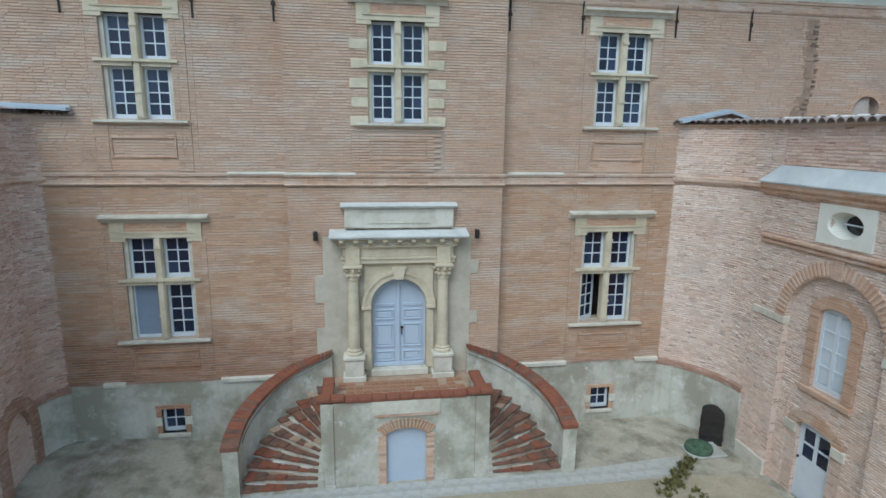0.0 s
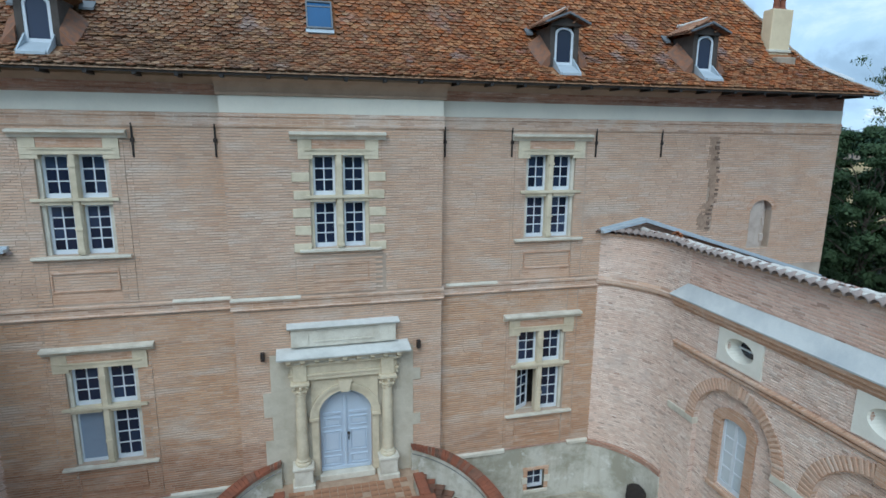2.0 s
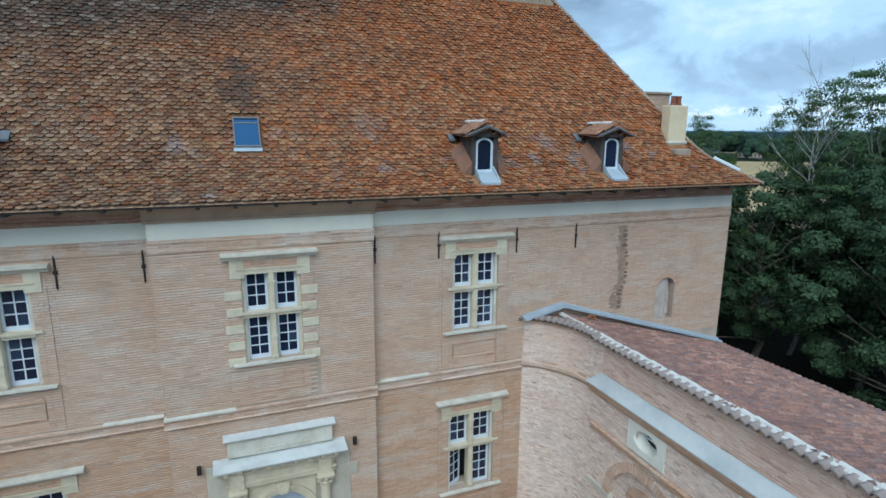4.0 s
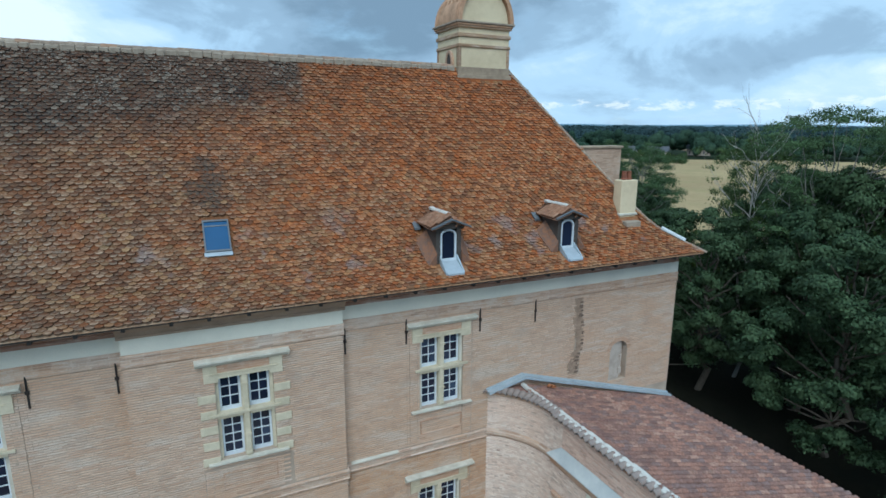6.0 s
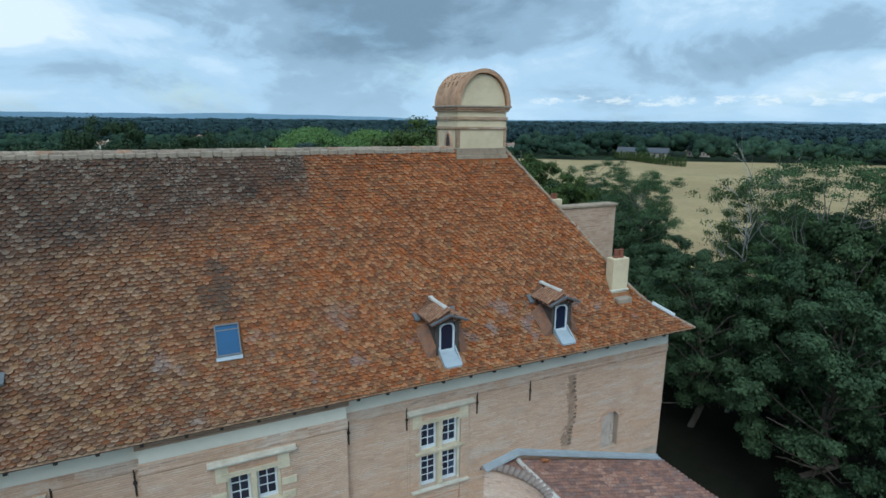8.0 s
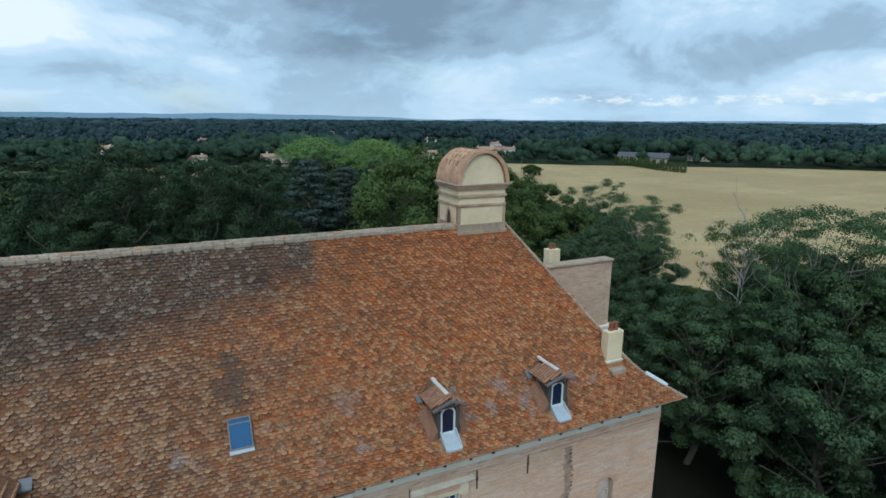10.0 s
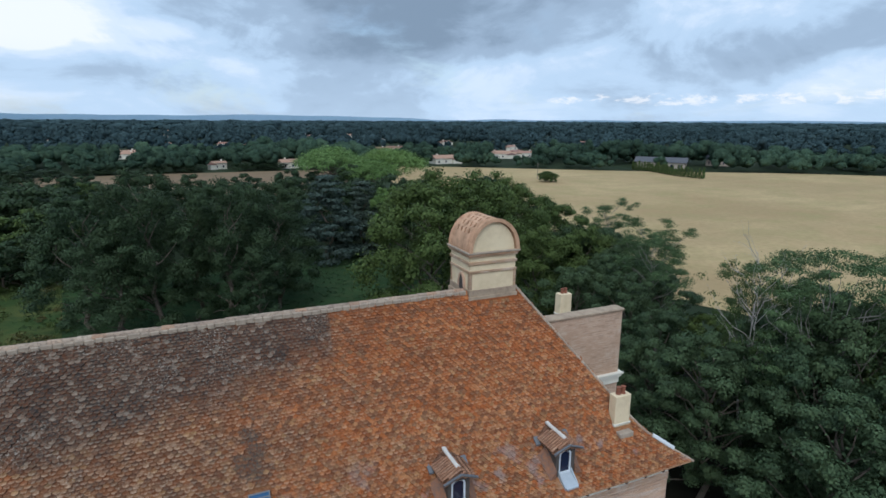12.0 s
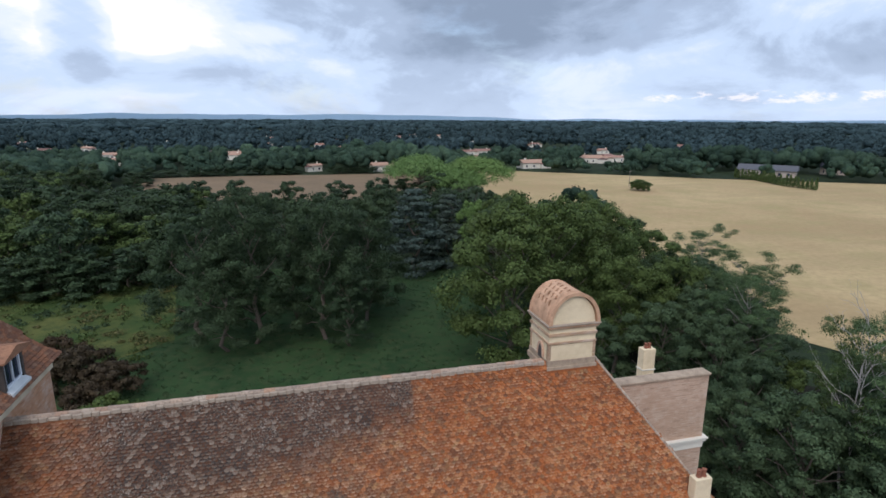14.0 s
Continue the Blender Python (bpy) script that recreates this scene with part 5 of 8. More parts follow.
dm = new("dormer")
dm.parent = pav
tagged(dm, "dormer with a dark window and tiled cap")
dm.location = (-.05, .9, -.42)
bm = B()
for y0, y1 in ((4.25, 4.4), (5.65, 5.8)):
    box(bm, -12.6, -11.42, y0, y1, 21.7, 23.0)
box(bm, -12.6, -11.42, 4.4, 5.65, 22.9, 23.0)
part("cheek", bm, M["wood_and_void"], dm)
bm = B()
for q in ((4.4, 4.5, 21.95, 22.9), (5.55, 5.65, 21.95, 22.9), (4.5, 5.55, 21.85, 21.97), (4.5, 5.55, 22.82, 22.9), (4.99, 5.06, 21.97, 22.82)):
    box(bm, -11.56, -11.46, *q)
part("window_frame", bm, M["sash"], dm)
bm = B()
box(bm, -11.53, -11.52, 4.5, 5.55, 21.97, 22.82)
part("pane", bm, M["glass"], dm)
bm = B()
prism(bm, [(4.0, 22.98), (6.05, 22.98), (6.05, 23.05), (5.03, 23.34), (4.0, 23.05)], "x", -13.2, -11.2)
part("dormer_roof", bm, M["dormer_tile"], dm)
bm = B()
prism(bm, [(-11.5, 21.72), (-11.5, 21.92), (-11.24, 21.76), (-11.24, 21.66)], "y", 4.3, 5.75)
part("apron", bm, M["weathering"], dm, "whitened lead apron below the window")


# ---- doorway ----
M["stone_worn"] = plain_material("worn_stone_render", (0.58, 0.525, 0.425), (0.40, 0.35, 0.265), 0.9, 1.1, 0.8)
def stone_quoin_panel():
    """The dressed-stone field round the doorway, toothed into the brick."""
    rng = random.Random(9)
    z = 2.0
    while z < 5.9:
        h = .36
        xl, xr = -2.05 - rng.choice((0, .0, .22)), 1.95 + rng.choice((0, .0, .22))
        for a, b in ((xl, -.775), (.735, xr)):
            bm = B()
            box(bm, a, b, MID - .035 - rng.uniform(0, .006), MID + .1, z, z + h - .001)
            part("quoin", bm, M["stone_worn"], portal)
        z += h


portal = new("doorway")
portal.parent = house
tagged(portal, "classical stone doorway with columns and bracketed cornice")
stone_quoin_panel()
DX, DR, DS = -.04, .76, 4.04
bm = B()
arch_fill(bm, "y", -.10, .1, DX, .94, DS, .92, 5.26)
box(bm, DX - .96, DX - .77, -.10, .25, 2.2, DS), box(bm, DX + .77, DX + .96, -.10, .25, 2.2, DS)
part("arch_surround", bm, M["stone"], portal)
bm = B()
ring(bm, "y", -.14, .25, DX, DS, DR, .92, DR, .90, 24)
ring(bm, "y", -.175, -.11, DX, DS, .92, 1.0, .90, .98, 24)
part("archivolt", bm, M["stone"], portal)
bm = B()
prism(bm, [(DX - .11, 4.80), (DX + .11, 4.80), (DX + .19, 5.14), (DX - .19, 5.14)], "y", -.24, 0)
part("keystone", bm, M["stone"], portal)
for s in (-1, 1):
    bm = B()
    a, b = sorted((DX + s * .75, DX + s * 1.02))
    box(bm, a, b, -.17, .2, DS - .10, DS - .003, .015)
    part("impost", bm, M["stone"], portal)
    cx = -1.27 if s < 0 else 1.16
    bm = B()
    for w, z0, z1 in ((.31, 2.0, 2.16), (.26, 2.16, 2.62), (.30, 2.62, 2.72)):
        box(bm, cx - w, cx + w, -.18 - w, .05, z0, z1, .02)
    part("pedestal", bm, M["stone_grey"], portal, "worn pale stone pedestal")
    bm = B()
    lathe(bm, [(.215, 0), (.23, .04), (.215, .08), (.18, .1), (.195, .14), (.162, .18), (.158, .6), (.150, 1.5), (.136, 2.08), (.155, 2.1), (.155, 2.14), (.136, 2.16)], cx, -.2, 24, 2.72)
    part("column", bm, M["stone"], portal, smooth=False)
    bm = B()
    lathe(bm, [(.15, 0), (.16, .05), (.20, .09), (.16, .12), (.185, .2), (.235, .27), (.19, .29)], cx, -.2, 16, 4.88)
    for a in range(8):
        t = a * math.pi / 4
        for rr, zz in ((.2, 4.98), (.24, 5.12)):
            box(bm, cx + rr * math.cos(t) - .035, cx + rr * math.cos(t) + .035, -.2 + rr * math.sin(t) - .035, -.2 + rr * math.sin(t) + .035, zz - .05, zz + .03, .012)
    box(bm, cx - .25, cx + .25, -.45, .04, 5.17, 5.24, .01)
    part("capital", bm, M["stone"], portal, "carved leafy capital")
bm = B()
for x0, x1, yf, z0, z1 in ((-1.55, 1.47, -.22, 5.24, 5.36), (-1.58, 1.50, -.25, 5.36, 5.42), (-1.52, 1.44, -.20, 5.42, 5.70), (-1.60, 1.52, -.30, 5.70, 5.76), (-1.66, 1.58, -.36, 5.86, 5.93)):
    box(bm, x0, x1, yf, .05, z0, z1, .01)
for cx in (-1.27, 1.16):
    box(bm, cx - .19, cx + .19, -.30, -.2, 5.243, 5.70, .01)
part("entablature", bm, M["stone"], portal)
bm = B()
box(bm, -1.62, 1.54, -.29, .05, 5.763, 5.858)
part("soffit", bm, M["stone_grey"], portal)
bracket = B()
prism(bracket, [(-.56, 0.10), (-.56, .05), (-.46, 0), (-.28, -.04), (-.28, .10)], "x", -.05, .05)
bracket_me = mesh_of("bracket", bracket, M["stone"])
for i in range(9):
    piece("bracket", bracket_me, portal, pose(-1.55 + i * 3.02 / 8, .08, 5.795) @ Matrix.Diagonal((1.15, 1, 1.5, 1)))
bm = B()
prism(bm, [(.05, 5.95), (-.49, 5.95), (-.50, 5.985), (-.55, 6.0), (-.55, 6.035), (.05, 6.17)], "x", -1.86, 1.80)
part("cornice", bm, M["lead_pale"], portal, "projecting cornice covered in pale lead")
bm = B()
box(bm, -1.46, 1.42, -.16, .05, 6.2, 6.74)
for q in ((-.85, .82, 6.64, 6.67), (-.85, .82, 6.33, 6.36), (-.85, -.82, 6.36, 6.64), (.79, .82, 6.36, 6.64)):
    box(bm, q[0], q[1], -.185, -.15, q[2], q[3])
box(bm, -1.46, -1.0, -.19, -.15, 6.24, 6.74), box(bm, .96, 1.42, -.19, -.15, 6.24, 6.74)
part("attic", bm, M["stone_grey"], portal, "blank stone attic panel")
bm = B()
prism(bm, [(.05, 6.74), (-.26, 6.74), (-.30, 6.79), (.05, 6.88)], "x", -1.56, 1.52)
part("attic_cap", bm, M["lead_pale"], portal)
# painted double door
door = new("door")
door.parent = house
tagged(door, "closed arched double door painted pale grey-blue")
bm = B()
prism(bm, [(DX - DR, 2.2), (DX + DR, 2.2)] + arch_points(DX, DS, DR, DR, 24), "y", .14, .2)
part("leaf", bm, M["paint"], door)
for s in (-1, 1):
    c = DX + s * .385
    for z0, z1 in ((2.34, 2.64), (2.76, 3.44), (3.56, 3.86), (3.95, 4.03)):
        bm = B()
        for q in ((c - .26, c + .26, z0, z0 + .035), (c - .26, c + .26, z1 - .035, z1), (c - .26, c - .225, z0 + .035, z1 - .035), (c + .225, c + .26, z0 + .035, z1 - .035)):
            box(bm, q[0], q[1], .105, .142, q[2], q[3], .006)
        box(bm, c - .19, c + .19, .118, .142, z0 + .07, z1 - .07, .008) if z1 - z0 > .2 else None
        part("panel", bm, M["paint"], door)
    bm = B()
    ring(bm, "y", .11, .142, DX, 4.12, .50, .54, .50, .54, 10, 8 if s > 0 else 96, 84 if s > 0 else 172)
    part("panel", bm, M["paint"], door)
bm = B()
box(bm, DX - .04, DX + .04, .09, .142, 2.2, 4.74, .01)
part("meeting_stile", bm, M["paint"], door)
bm = B()
box(bm, DX - .72, DX + .72, .08, .142, 2.2, 2.31, .01)
part("kick_rail", bm, M["paint"], door)
bm = B()
lathe(bm, [(.035, 0), (.045, .02), (.03, .05)], DX + .09, .08, 10, 3.32)
box(bm, DX + .075, DX + .10, .095, .11, 3.12, 3.36)
part("handle", bm, M["iron"], door, "black iron handle")
bm = B()
box(bm, -.82, .78, -.16, .3, 2.0, 2.19, .015)
part("threshold", bm, M["stone_grey"], door)
# wall lamps beside the doorway
lamp = None
for cx in (-2.22, 2.1):
    bm = B()
    box(bm, -.035, .035, -.12, 0, .05, .09), box(bm, -.055, .055, -.17, -.06, -.12, .12, .01)
    lamp = part("wall_lamp", bm, M["iron"], None)
    lamp.location = (cx, MID, 6.0)
    tagged(lamp, "small rusty box lamp on the brick wall", "lamp", "lamps beside the doorway")

# iron wall anchors
bm = B()
box(bm, -.022, .022, -.05, .02, -.42, .42, .008), box(bm, -.05, .05, -.06, -.02, -.05, .05, .01)
anchor_me = mesh_of("wall_anchor", bm, M["iron"])
for ax, y in ((-7.93, SIDE), (-4.98, SIDE), (-3.08, SIDE), (2.93, SIDE), (4.93, SIDE), (7.62, SIDE), (9.87, SIDE)):
    piece("wall_anchor", anchor_me, house, pose(ax, y, 11.75))

# walled-up scar and blind niche
M["scar_dark"] = plain_material("broken_brick", (0.22, 0.15, 0.115), (0.12, 0.09, 0.07), 0.95, 6, 0.8, 0.5)
M["scar"] = plain_material("old_mortar", (0.40, 0.285, 0.205), (0.25, 0.175, 0.125), 0.95, 5, 0.8, 0.5)
bm = B()
rng = random.Random(3)
z = 8.8
while z < 11.95:
    sway = .07 * math.sin(z * 2.6) - (.10 if z < 9.8 else 0)
    wide = .17 + .05 * math.sin(z * 4.1 + 1)
    c = 11.86 + sway
    # one broken course: mortar bed, the torn brick ends beside it
    box(bm, c - wide + rng.uniform(-.07, .04), c + wide + rng.uniform(-.05, .09), SIDE - .006 - rng.uniform(0, .022), SIDE + .03, z, z + .064)
    z += .066
tagged(part("wall_scar", bm, M["scar"], house, "ragged vertical scar of broken brick and old mortar"), kind="stuff")
bm = B()
z = 9.0
while z < 11.85:
    sway = .07 * math.sin(z * 2.6) - (.10 if z < 9.8 else 0)
    w = rng.uniform(.05, .16)
    box(bm, 12.03 + sway - w + rng.uniform(-.03, .05), 12.04 + sway + rng.uniform(-.02, .08), SIDE - .034, SIDE + .03, z, z + .06)
    z += rng.choice((.066, .132, .132, .2, .26))
tagged(part("scar_bricks", bm, M["scar_dark"], house, "dark broken brick ends"), kind="stuff")
bm = B()
box(bm, 13.50, 14.12, SIDE + .08, SIDE + .2, 8.2, 10.0)
box(bm, 14.12, 14.40, SIDE + .26, SIDE + .34, 8.2, 10.0)
box(bm, 14.06, 14.16, SIDE + .03, SIDE + .2, 9.05, 9.3, .01), box(bm, 14.04, 14.2, SIDE + .04, SIDE + .2, 8.5, 8.75, .01)
arch_fill(bm, "y", SIDE, .6, 13.95, .43, 9.55, .36, 9.952)
M["niche_fill"] = plain_material("niche_fill", (0.53, 0.45, 0.38), (0.36, 0.29, 0.24), 0.9, 2.5, 0.7)
part("niche", bm, M["niche_fill"], house, "blocked arched niche with pale fill")
bm = B()
ring(bm, "y", SIDE - .02, SIDE + .03, 13.95, 9.55, .43, .60, .36, .53, 14)
part("niche_arch", bm, M["brick_orange"], house)


# cellar windows
def cellar_window(c, h, z0, z1):
    w = new("cellar_window")
    w.parent = house
    tagged(w, "small barred cellar window in a brick and stone frame")
    y = SIDE - .03
    sash(w, c - h, c + h, z0, z1, y + .14, 2, 2)
    bm = B()
    box(bm, c - h - .12, c + h + .12, y - .06, y + .2, z0 - .1, z0)
    part("sill", bm, M["stone_grey"], w)
    for s in (-1, 1):
        for k in range(3):
            wd = .2 if k % 2 else .14
            a, b = sorted((c + s * h, c + s * (h + wd)))
            bm = B()
            box(bm, a, b, y - .03 - .015 * (k % 2), y + .1, z0 + k * .24, z0 + k * .24 + .23, .01)
            part("jamb_block", bm, M["stone_grey"] if k % 2 else M["brick_orange"], w)
    bm = B()
    box(bm, c - h - .16, c + h + .16, y - .03, y + .1, z1 + .002, z1 + .12, .01)
    part("lintel", bm, M["brick_orange"], w)


for c in CELLAR:
    cellar_window(*c)

# the bricks of the front, course by course
def on_front(y):
    return lambda u, out, z: (u, y - out, z)


SHELTER = [(8.05, XR, 1.9, 6.7)]
lay_bricks("bricks", house, "thin buff and orange bricks in level courses", M["laid_front"], on_front(SIDE), XL, PL - .004, 2.01, 7.29, [hole("LL")], RAISED[SIDE], seed=2)
lay_bricks("bricks", house, "thin pale buff bricks in level courses", M["laid_front"], on_front(SIDE), XL, PL - .004, 7.66, 12.05, [hole("UL")], RAISED[SIDE], seed=3)
lay_bricks("bricks", house, "thin buff and orange bricks in level courses", M["laid_front"], on_front(SIDE), PR + .004, XR, 2.01, 7.29, [hole("LR")] + SHELTER, RAISED[SIDE], seed=4)
lay_bricks("bricks", house, "thin pale buff bricks in level courses", M["laid_front"], on_front(SIDE), PR + .004, XR, 7.66, 12.05, [hole("UR"), (11.72, 12.0, 8.9, 11.9), (13.50, 14.40, 8.28, 9.6), (13.95, .46, 9.5, 9.55, .38)], RAISED[SIDE], seed=5)
lay_bricks("bricks", house, "thin buff bricks of the middle bay", M["laid_front"], on_front(MID), PL, PR, 2.01, 7.29, [(-2.0, 1.9, 1.9, 6.0)], RAISED[MID], seed=6)
lay_bricks("bricks", house, "thin pale buff bricks of the middle bay", M["laid_front"], on_front(MID), PL, PR, 7.66, 12.05, [hole("UC"), (-1.25, 1.19, 7.68, 8.7)], RAISED[MID], seed=7)
# those between the string course and the middle window, each on its own
one_brick = B()
box(one_brick, -.192, .192, -.016, .01, -.025, .025, .003)
brick_me = mesh_of("brick", one_brick, M["laid_front"])
half_brick = B()
box(half_brick, -.085, .085, -.015, .01, -.025, .025, .003)
half_me = mesh_of("brick", half_brick, M["laid_front"])
front_wall = [o for o in bpy.data.objects if o.name.startswith("wall") and o.parent == house][1]
rng = random.Random(28)
for i in range(14):
    z, x = 7.70 + i * .070, -1.24 + (0 if i % 2 else .2)
    if i % 2 == 0:
        piece("brick", half_me, front_wall, pose(-1.14, MID - .01, z, 0, rng.uniform(-.3, .3)))
    while x + .39 < 1.22:
        piece("brick", brick_me, front_wall, pose(x + .195, MID - .014 - rng.uniform(0, .004), z, 0, rng.uniform(-.3, .3)))
        x += .388

# ---- horseshoe stair ----
M["landing_brick"] = plain_material("worn_paver", (0.40, 0.215, 0.125), (0.24, 0.135, 0.085), 0.85, 2.2, 0.9)
M["mortar_bed"] = plain_material("mortar_bed", (0.46, 0.34, 0.24), (0.30, 0.20, 0.14), 0.9, 3, 0.8)
stair = empty("entrance_stair", "double winding stair in brick and stained render", "stairs")
LAND = 2.0
bm = B()
wall_grid(bm, "y", -2.2, -1.85, -1.78, 1.72, -.2, 2.28, [(-.52, .49, -.2, 1.55)])
part("front_wall", bm, M["render"], stair, "stained grey render")
bm = B()
arch_fill(bm, "y", -2.2, -1.85, -.015, .505, 1.36, .17, 1.552, 12)
part("door_head", bm, M["render"], stair)
for x0, x1 in ((-2.08, -1.783), (1.723, 2.08)):
    bm = B()
    box(bm, x0, x1, -2.235, -1.85, -.2, 2.28)
    box(bm, x0 - .02, x1 + .02, -2.26, -2.2, -.2, .12)
    part("pilaster", bm, M["render"], stair)
for s in (-1, 1):
    a, b = sorted((s * 2.08, s * 1.78))
    bm = B()
    box(bm, a, b, -1.847, -.95, -.2, 2.28)
    part("side_wall", bm, M["render"], stair)
bm = B()
box(bm, -.86, .82, -2.235, -2.19, 1.93, 2.28)
part("panel", bm, M["stone_grey"], stair)
# brick surround and arch of the cellar door
jamb = B()
box(jamb, -.10, .10, -.03, .10, 0, .06, .004)
jamb_me = mesh_of("brick", jamb, M["laid_arch"])
rng = random.Random(6)
for s in (-1, 1):
    for k in range(20):
        piece("brick", jamb_me, stair, pose(-.015 + s * (.60 if k % 2 else .585), -2.195 + rng.uniform(-.004, .004), k * .068) @ Matrix.Diagonal((1.05 if k % 2 else .85, 1, 1, 1)))
bm = B()
box(bm, -.80, .76, -2.23, -2.1, 1.86, 1.93)
part("door_hood", bm, M["brick_orange"], stair)
vs = B()
box(vs, -.028, .028, -2.24, -2.05, 0, .27, .006)
vs_me = mesh_of("brick", vs, M["brick_orange"])
for i in range(17):
    a = -58 + i * 116 / 16
    piece("brick", vs_me, stair, pose(-.015 + .62 * math.sin(radians(a)), 0, 1.53 - .0 + .62 * (math.cos(radians(a)) - 1) * .55, 0, a * .75, 0))
bm = B()
prism(bm, [(-.52, -.1), (.49, -.1)] + arch_points(-.015, 1.36, .505, .17, 12), "y", -2.08, -2.03)
part("cellar_door", bm, M["paint"], stair, "closed plain grey-blue boarded cellar door")
bm = B()
box(bm, -1.775, 1.775, -1.845, -.955, 1.6, LAND), box(bm, -2.08, 2.08, -.95, -.01, 1.6, LAND)
part("landing", bm, M["mortar_bed"], stair, "worn brick landing with pale mortar bed")
tile_b = B()
box(tile_b, -.105, .105, -.105, .105, 0, .02, .004)
paver_me = mesh_of("paver", tile_b, M["landing_brick"])
rng = random.Random(12)
for i in range(15):
    for j in range(6):
        if rng.random() < .86:
            piece("paver", paver_me, stair, pose(-1.6 + i * .225, -1.7 + j * .225, LAND - .004 + rng.uniform(-.004, .006), rng.uniform(-1, 1), rng.uniform(-1, 1), rng.uniform(-2, 2)))
cop = B()
box(cop, -.165, .165, -.15, .15, 0, .10, .018)
coping_me = mesh_of("coping_brick", cop, M["terracotta"])
for i in range(13):
    z = 2.282 + (.05 if abs(i - 6) >= 5 else 0)
    piece("coping_brick", coping_me, stair, pose(-2.0 + i * 4.0 / 12, -2.10 - (.03 if abs(i - 6) >= 5 else 0), z, rng.uniform(-1, 1), 0, rng.uniform(-1.5, 1.5)))
for s in (-1, 1):
    for j in range(3):
        piece("coping_brick", coping_me, stair, pose(s * 1.93, -1.72 + j * .34, 2.282, 0, 0, 90 + rng.uniform(-2, 2)))


def flight(s):
    """One winding flight; s is -1 or 1."""
    cx, cy = s * 1.95, -2.28
    n, r0, r1 = 11, .1, 2.1
    for i in range(n):
        a0, a1 = radians(90 * i / n), radians(90 * (i + 1) / n + 1.5)
        z1 = LAND * (i + 1) / (n + 1)
        bm = B()
        pts = []
        for r in (r0, r1):
            seg = [a0 + (a1 - a0) * k / 3 for k in range(4)]
            seg = seg if r == r1 else seg[::-1]
            pts += [(cx + s * r * math.cos(a), cy + r * math.sin(a)) for a in seg]
        prism(bm, pts, "z", -.2, z1)
        part("step", bm, M["render"], stair)
        # brick nosing and treads
        m = 7
        for k in range(m):
            ra, rb = .25 + (r1 - .3) * k / m, .25 + (r1 - .3) * (k + 1) / m - .012
            bm = B()
            jz = rng.uniform(-.015, .022)
            e = rng.uniform(0, .035)
            q = [(cx + s * r * math.cos(a), cy + r * math.sin(a)) for r, a in ((ra, a0 - .012 - e), (rb, a0 - .012 - e), (rb, a1 - .008), (ra, a1 - .008))]
            prism(bm, q, "z", z1 - .02, z1 + .04 + jz)
            part("step_brick", bm, M[rng.choice(("brick_step", "brick_step", "brick_step", "brick_step", "terracotta", "brick_step", "brick_step", "mortar_bed") if i > 3 else ("brick_step", "brick_step", "terracotta"))], stair)
        # ragged line of old mortar along the back of the tread
        ra = rng.uniform(.3, 1.6)
        while ra < 1.95:
            rb = min(2.05, ra + rng.uniform(.25, .7))
            aw = rng.uniform(.006, .03)
            bm = B()
            q = [(cx + s * rr * math.cos(aa), cy + rr * math.sin(aa)) for rr, aa in ((ra, a1 - .045 - aw * .6), (rb, a1 - .04 - aw), (rb, a1 - .02), (ra, a1 - .02))]
            prism(bm, q, "z", z1 - .02, z1 + .066 + rng.uniform(0, .012))
            part("mortar_patch", bm, M[rng.choice(("mortar", "mortar_bed", "stone_worn"))], stair)
            ra = rb + rng.uniform(.4, 1.4)
    # outer wall with its brick coping
    ri, ro = 2.1, 2.38
    m = 26
    bm = B()
    ring_in, ring_out = [], []
    path = []
    for k in range(m + 1):
        a = radians(92 * k / m)
        top = 1.28 + (2.72 - 1.28) * (k / m) ** .9
        path.append((a, top))
    quads = []
    for r in (ri, ro):
        quads.append([[bm.verts.new((cx + s * r * math.cos(a), cy + r * math.sin(a), z)) for z in (-.2, t)] for a, t in path])
    for k in range(m):
        i0, i1, o0, o1 = quads[0][k], quads[0][k + 1], quads[1][k], quads[1][k + 1]
        bm.faces.new((i0[0], i1[0], i1[1], i0[1])), bm.faces.new((o0[0], o0[1], o1[1], o1[0])), bm.faces.new((i0[1], i1[1], o1[1], o0[1]))
    for k in (0, m):
        bm.faces.new((quads[0][k][0], quads[0][k][1], quads[1][k][1], quads[1][k][0]))
    part("parapet", bm, M["render"], stair, "curved stained parapet wall")
    bm = B()
    a, b = sorted((cx + s * 2.06, cx + s * 2.42))
    box(bm, a, b, cy - .06, cy + .22, -.2, 1.27)
    part("pier", bm, M["render"], stair)
    nb = 34
    for k in range(nb):
        (a, t) = path[int(k * m / nb)]
        a0, a1 = radians(92 * k / nb), radians(92 * (k + 1) / nb) - .004
        f = lambda aa: 1.28 + (2.72 - 1.28) * (aa / radians(92)) ** .9
        a0 = max(a0, 0.0)
        bm = B()
        low, high = [], []
        for r, aa in ((2.03, a0), (2.45, a0), (2.45, a1), (2.03, a1)):
            z = f(max(aa, 0))
            low.append(bm.verts.new((cx + s * r * math.cos(aa), cy + r * math.sin(aa) - (.07 if k == 0 and aa == a0 else 0), z + .003)))
            high.append(bm.verts.new((cx + s * r * math.cos(aa), cy + r * math.sin(aa) - (.07 if k == 0 and aa == a0 else 0), z + .10 + rng.uniform(0, .006))))
        bm.faces.new(low[::-1]), bm.faces.new(high)
        for i in range(4):
            j = (i + 1) % 4
            bm.faces.new((low[i], low[j], high[j], high[i]))
        part("coping_brick", bm, M["terracotta" if rng.random() < .7 else "brick_step"], stair)
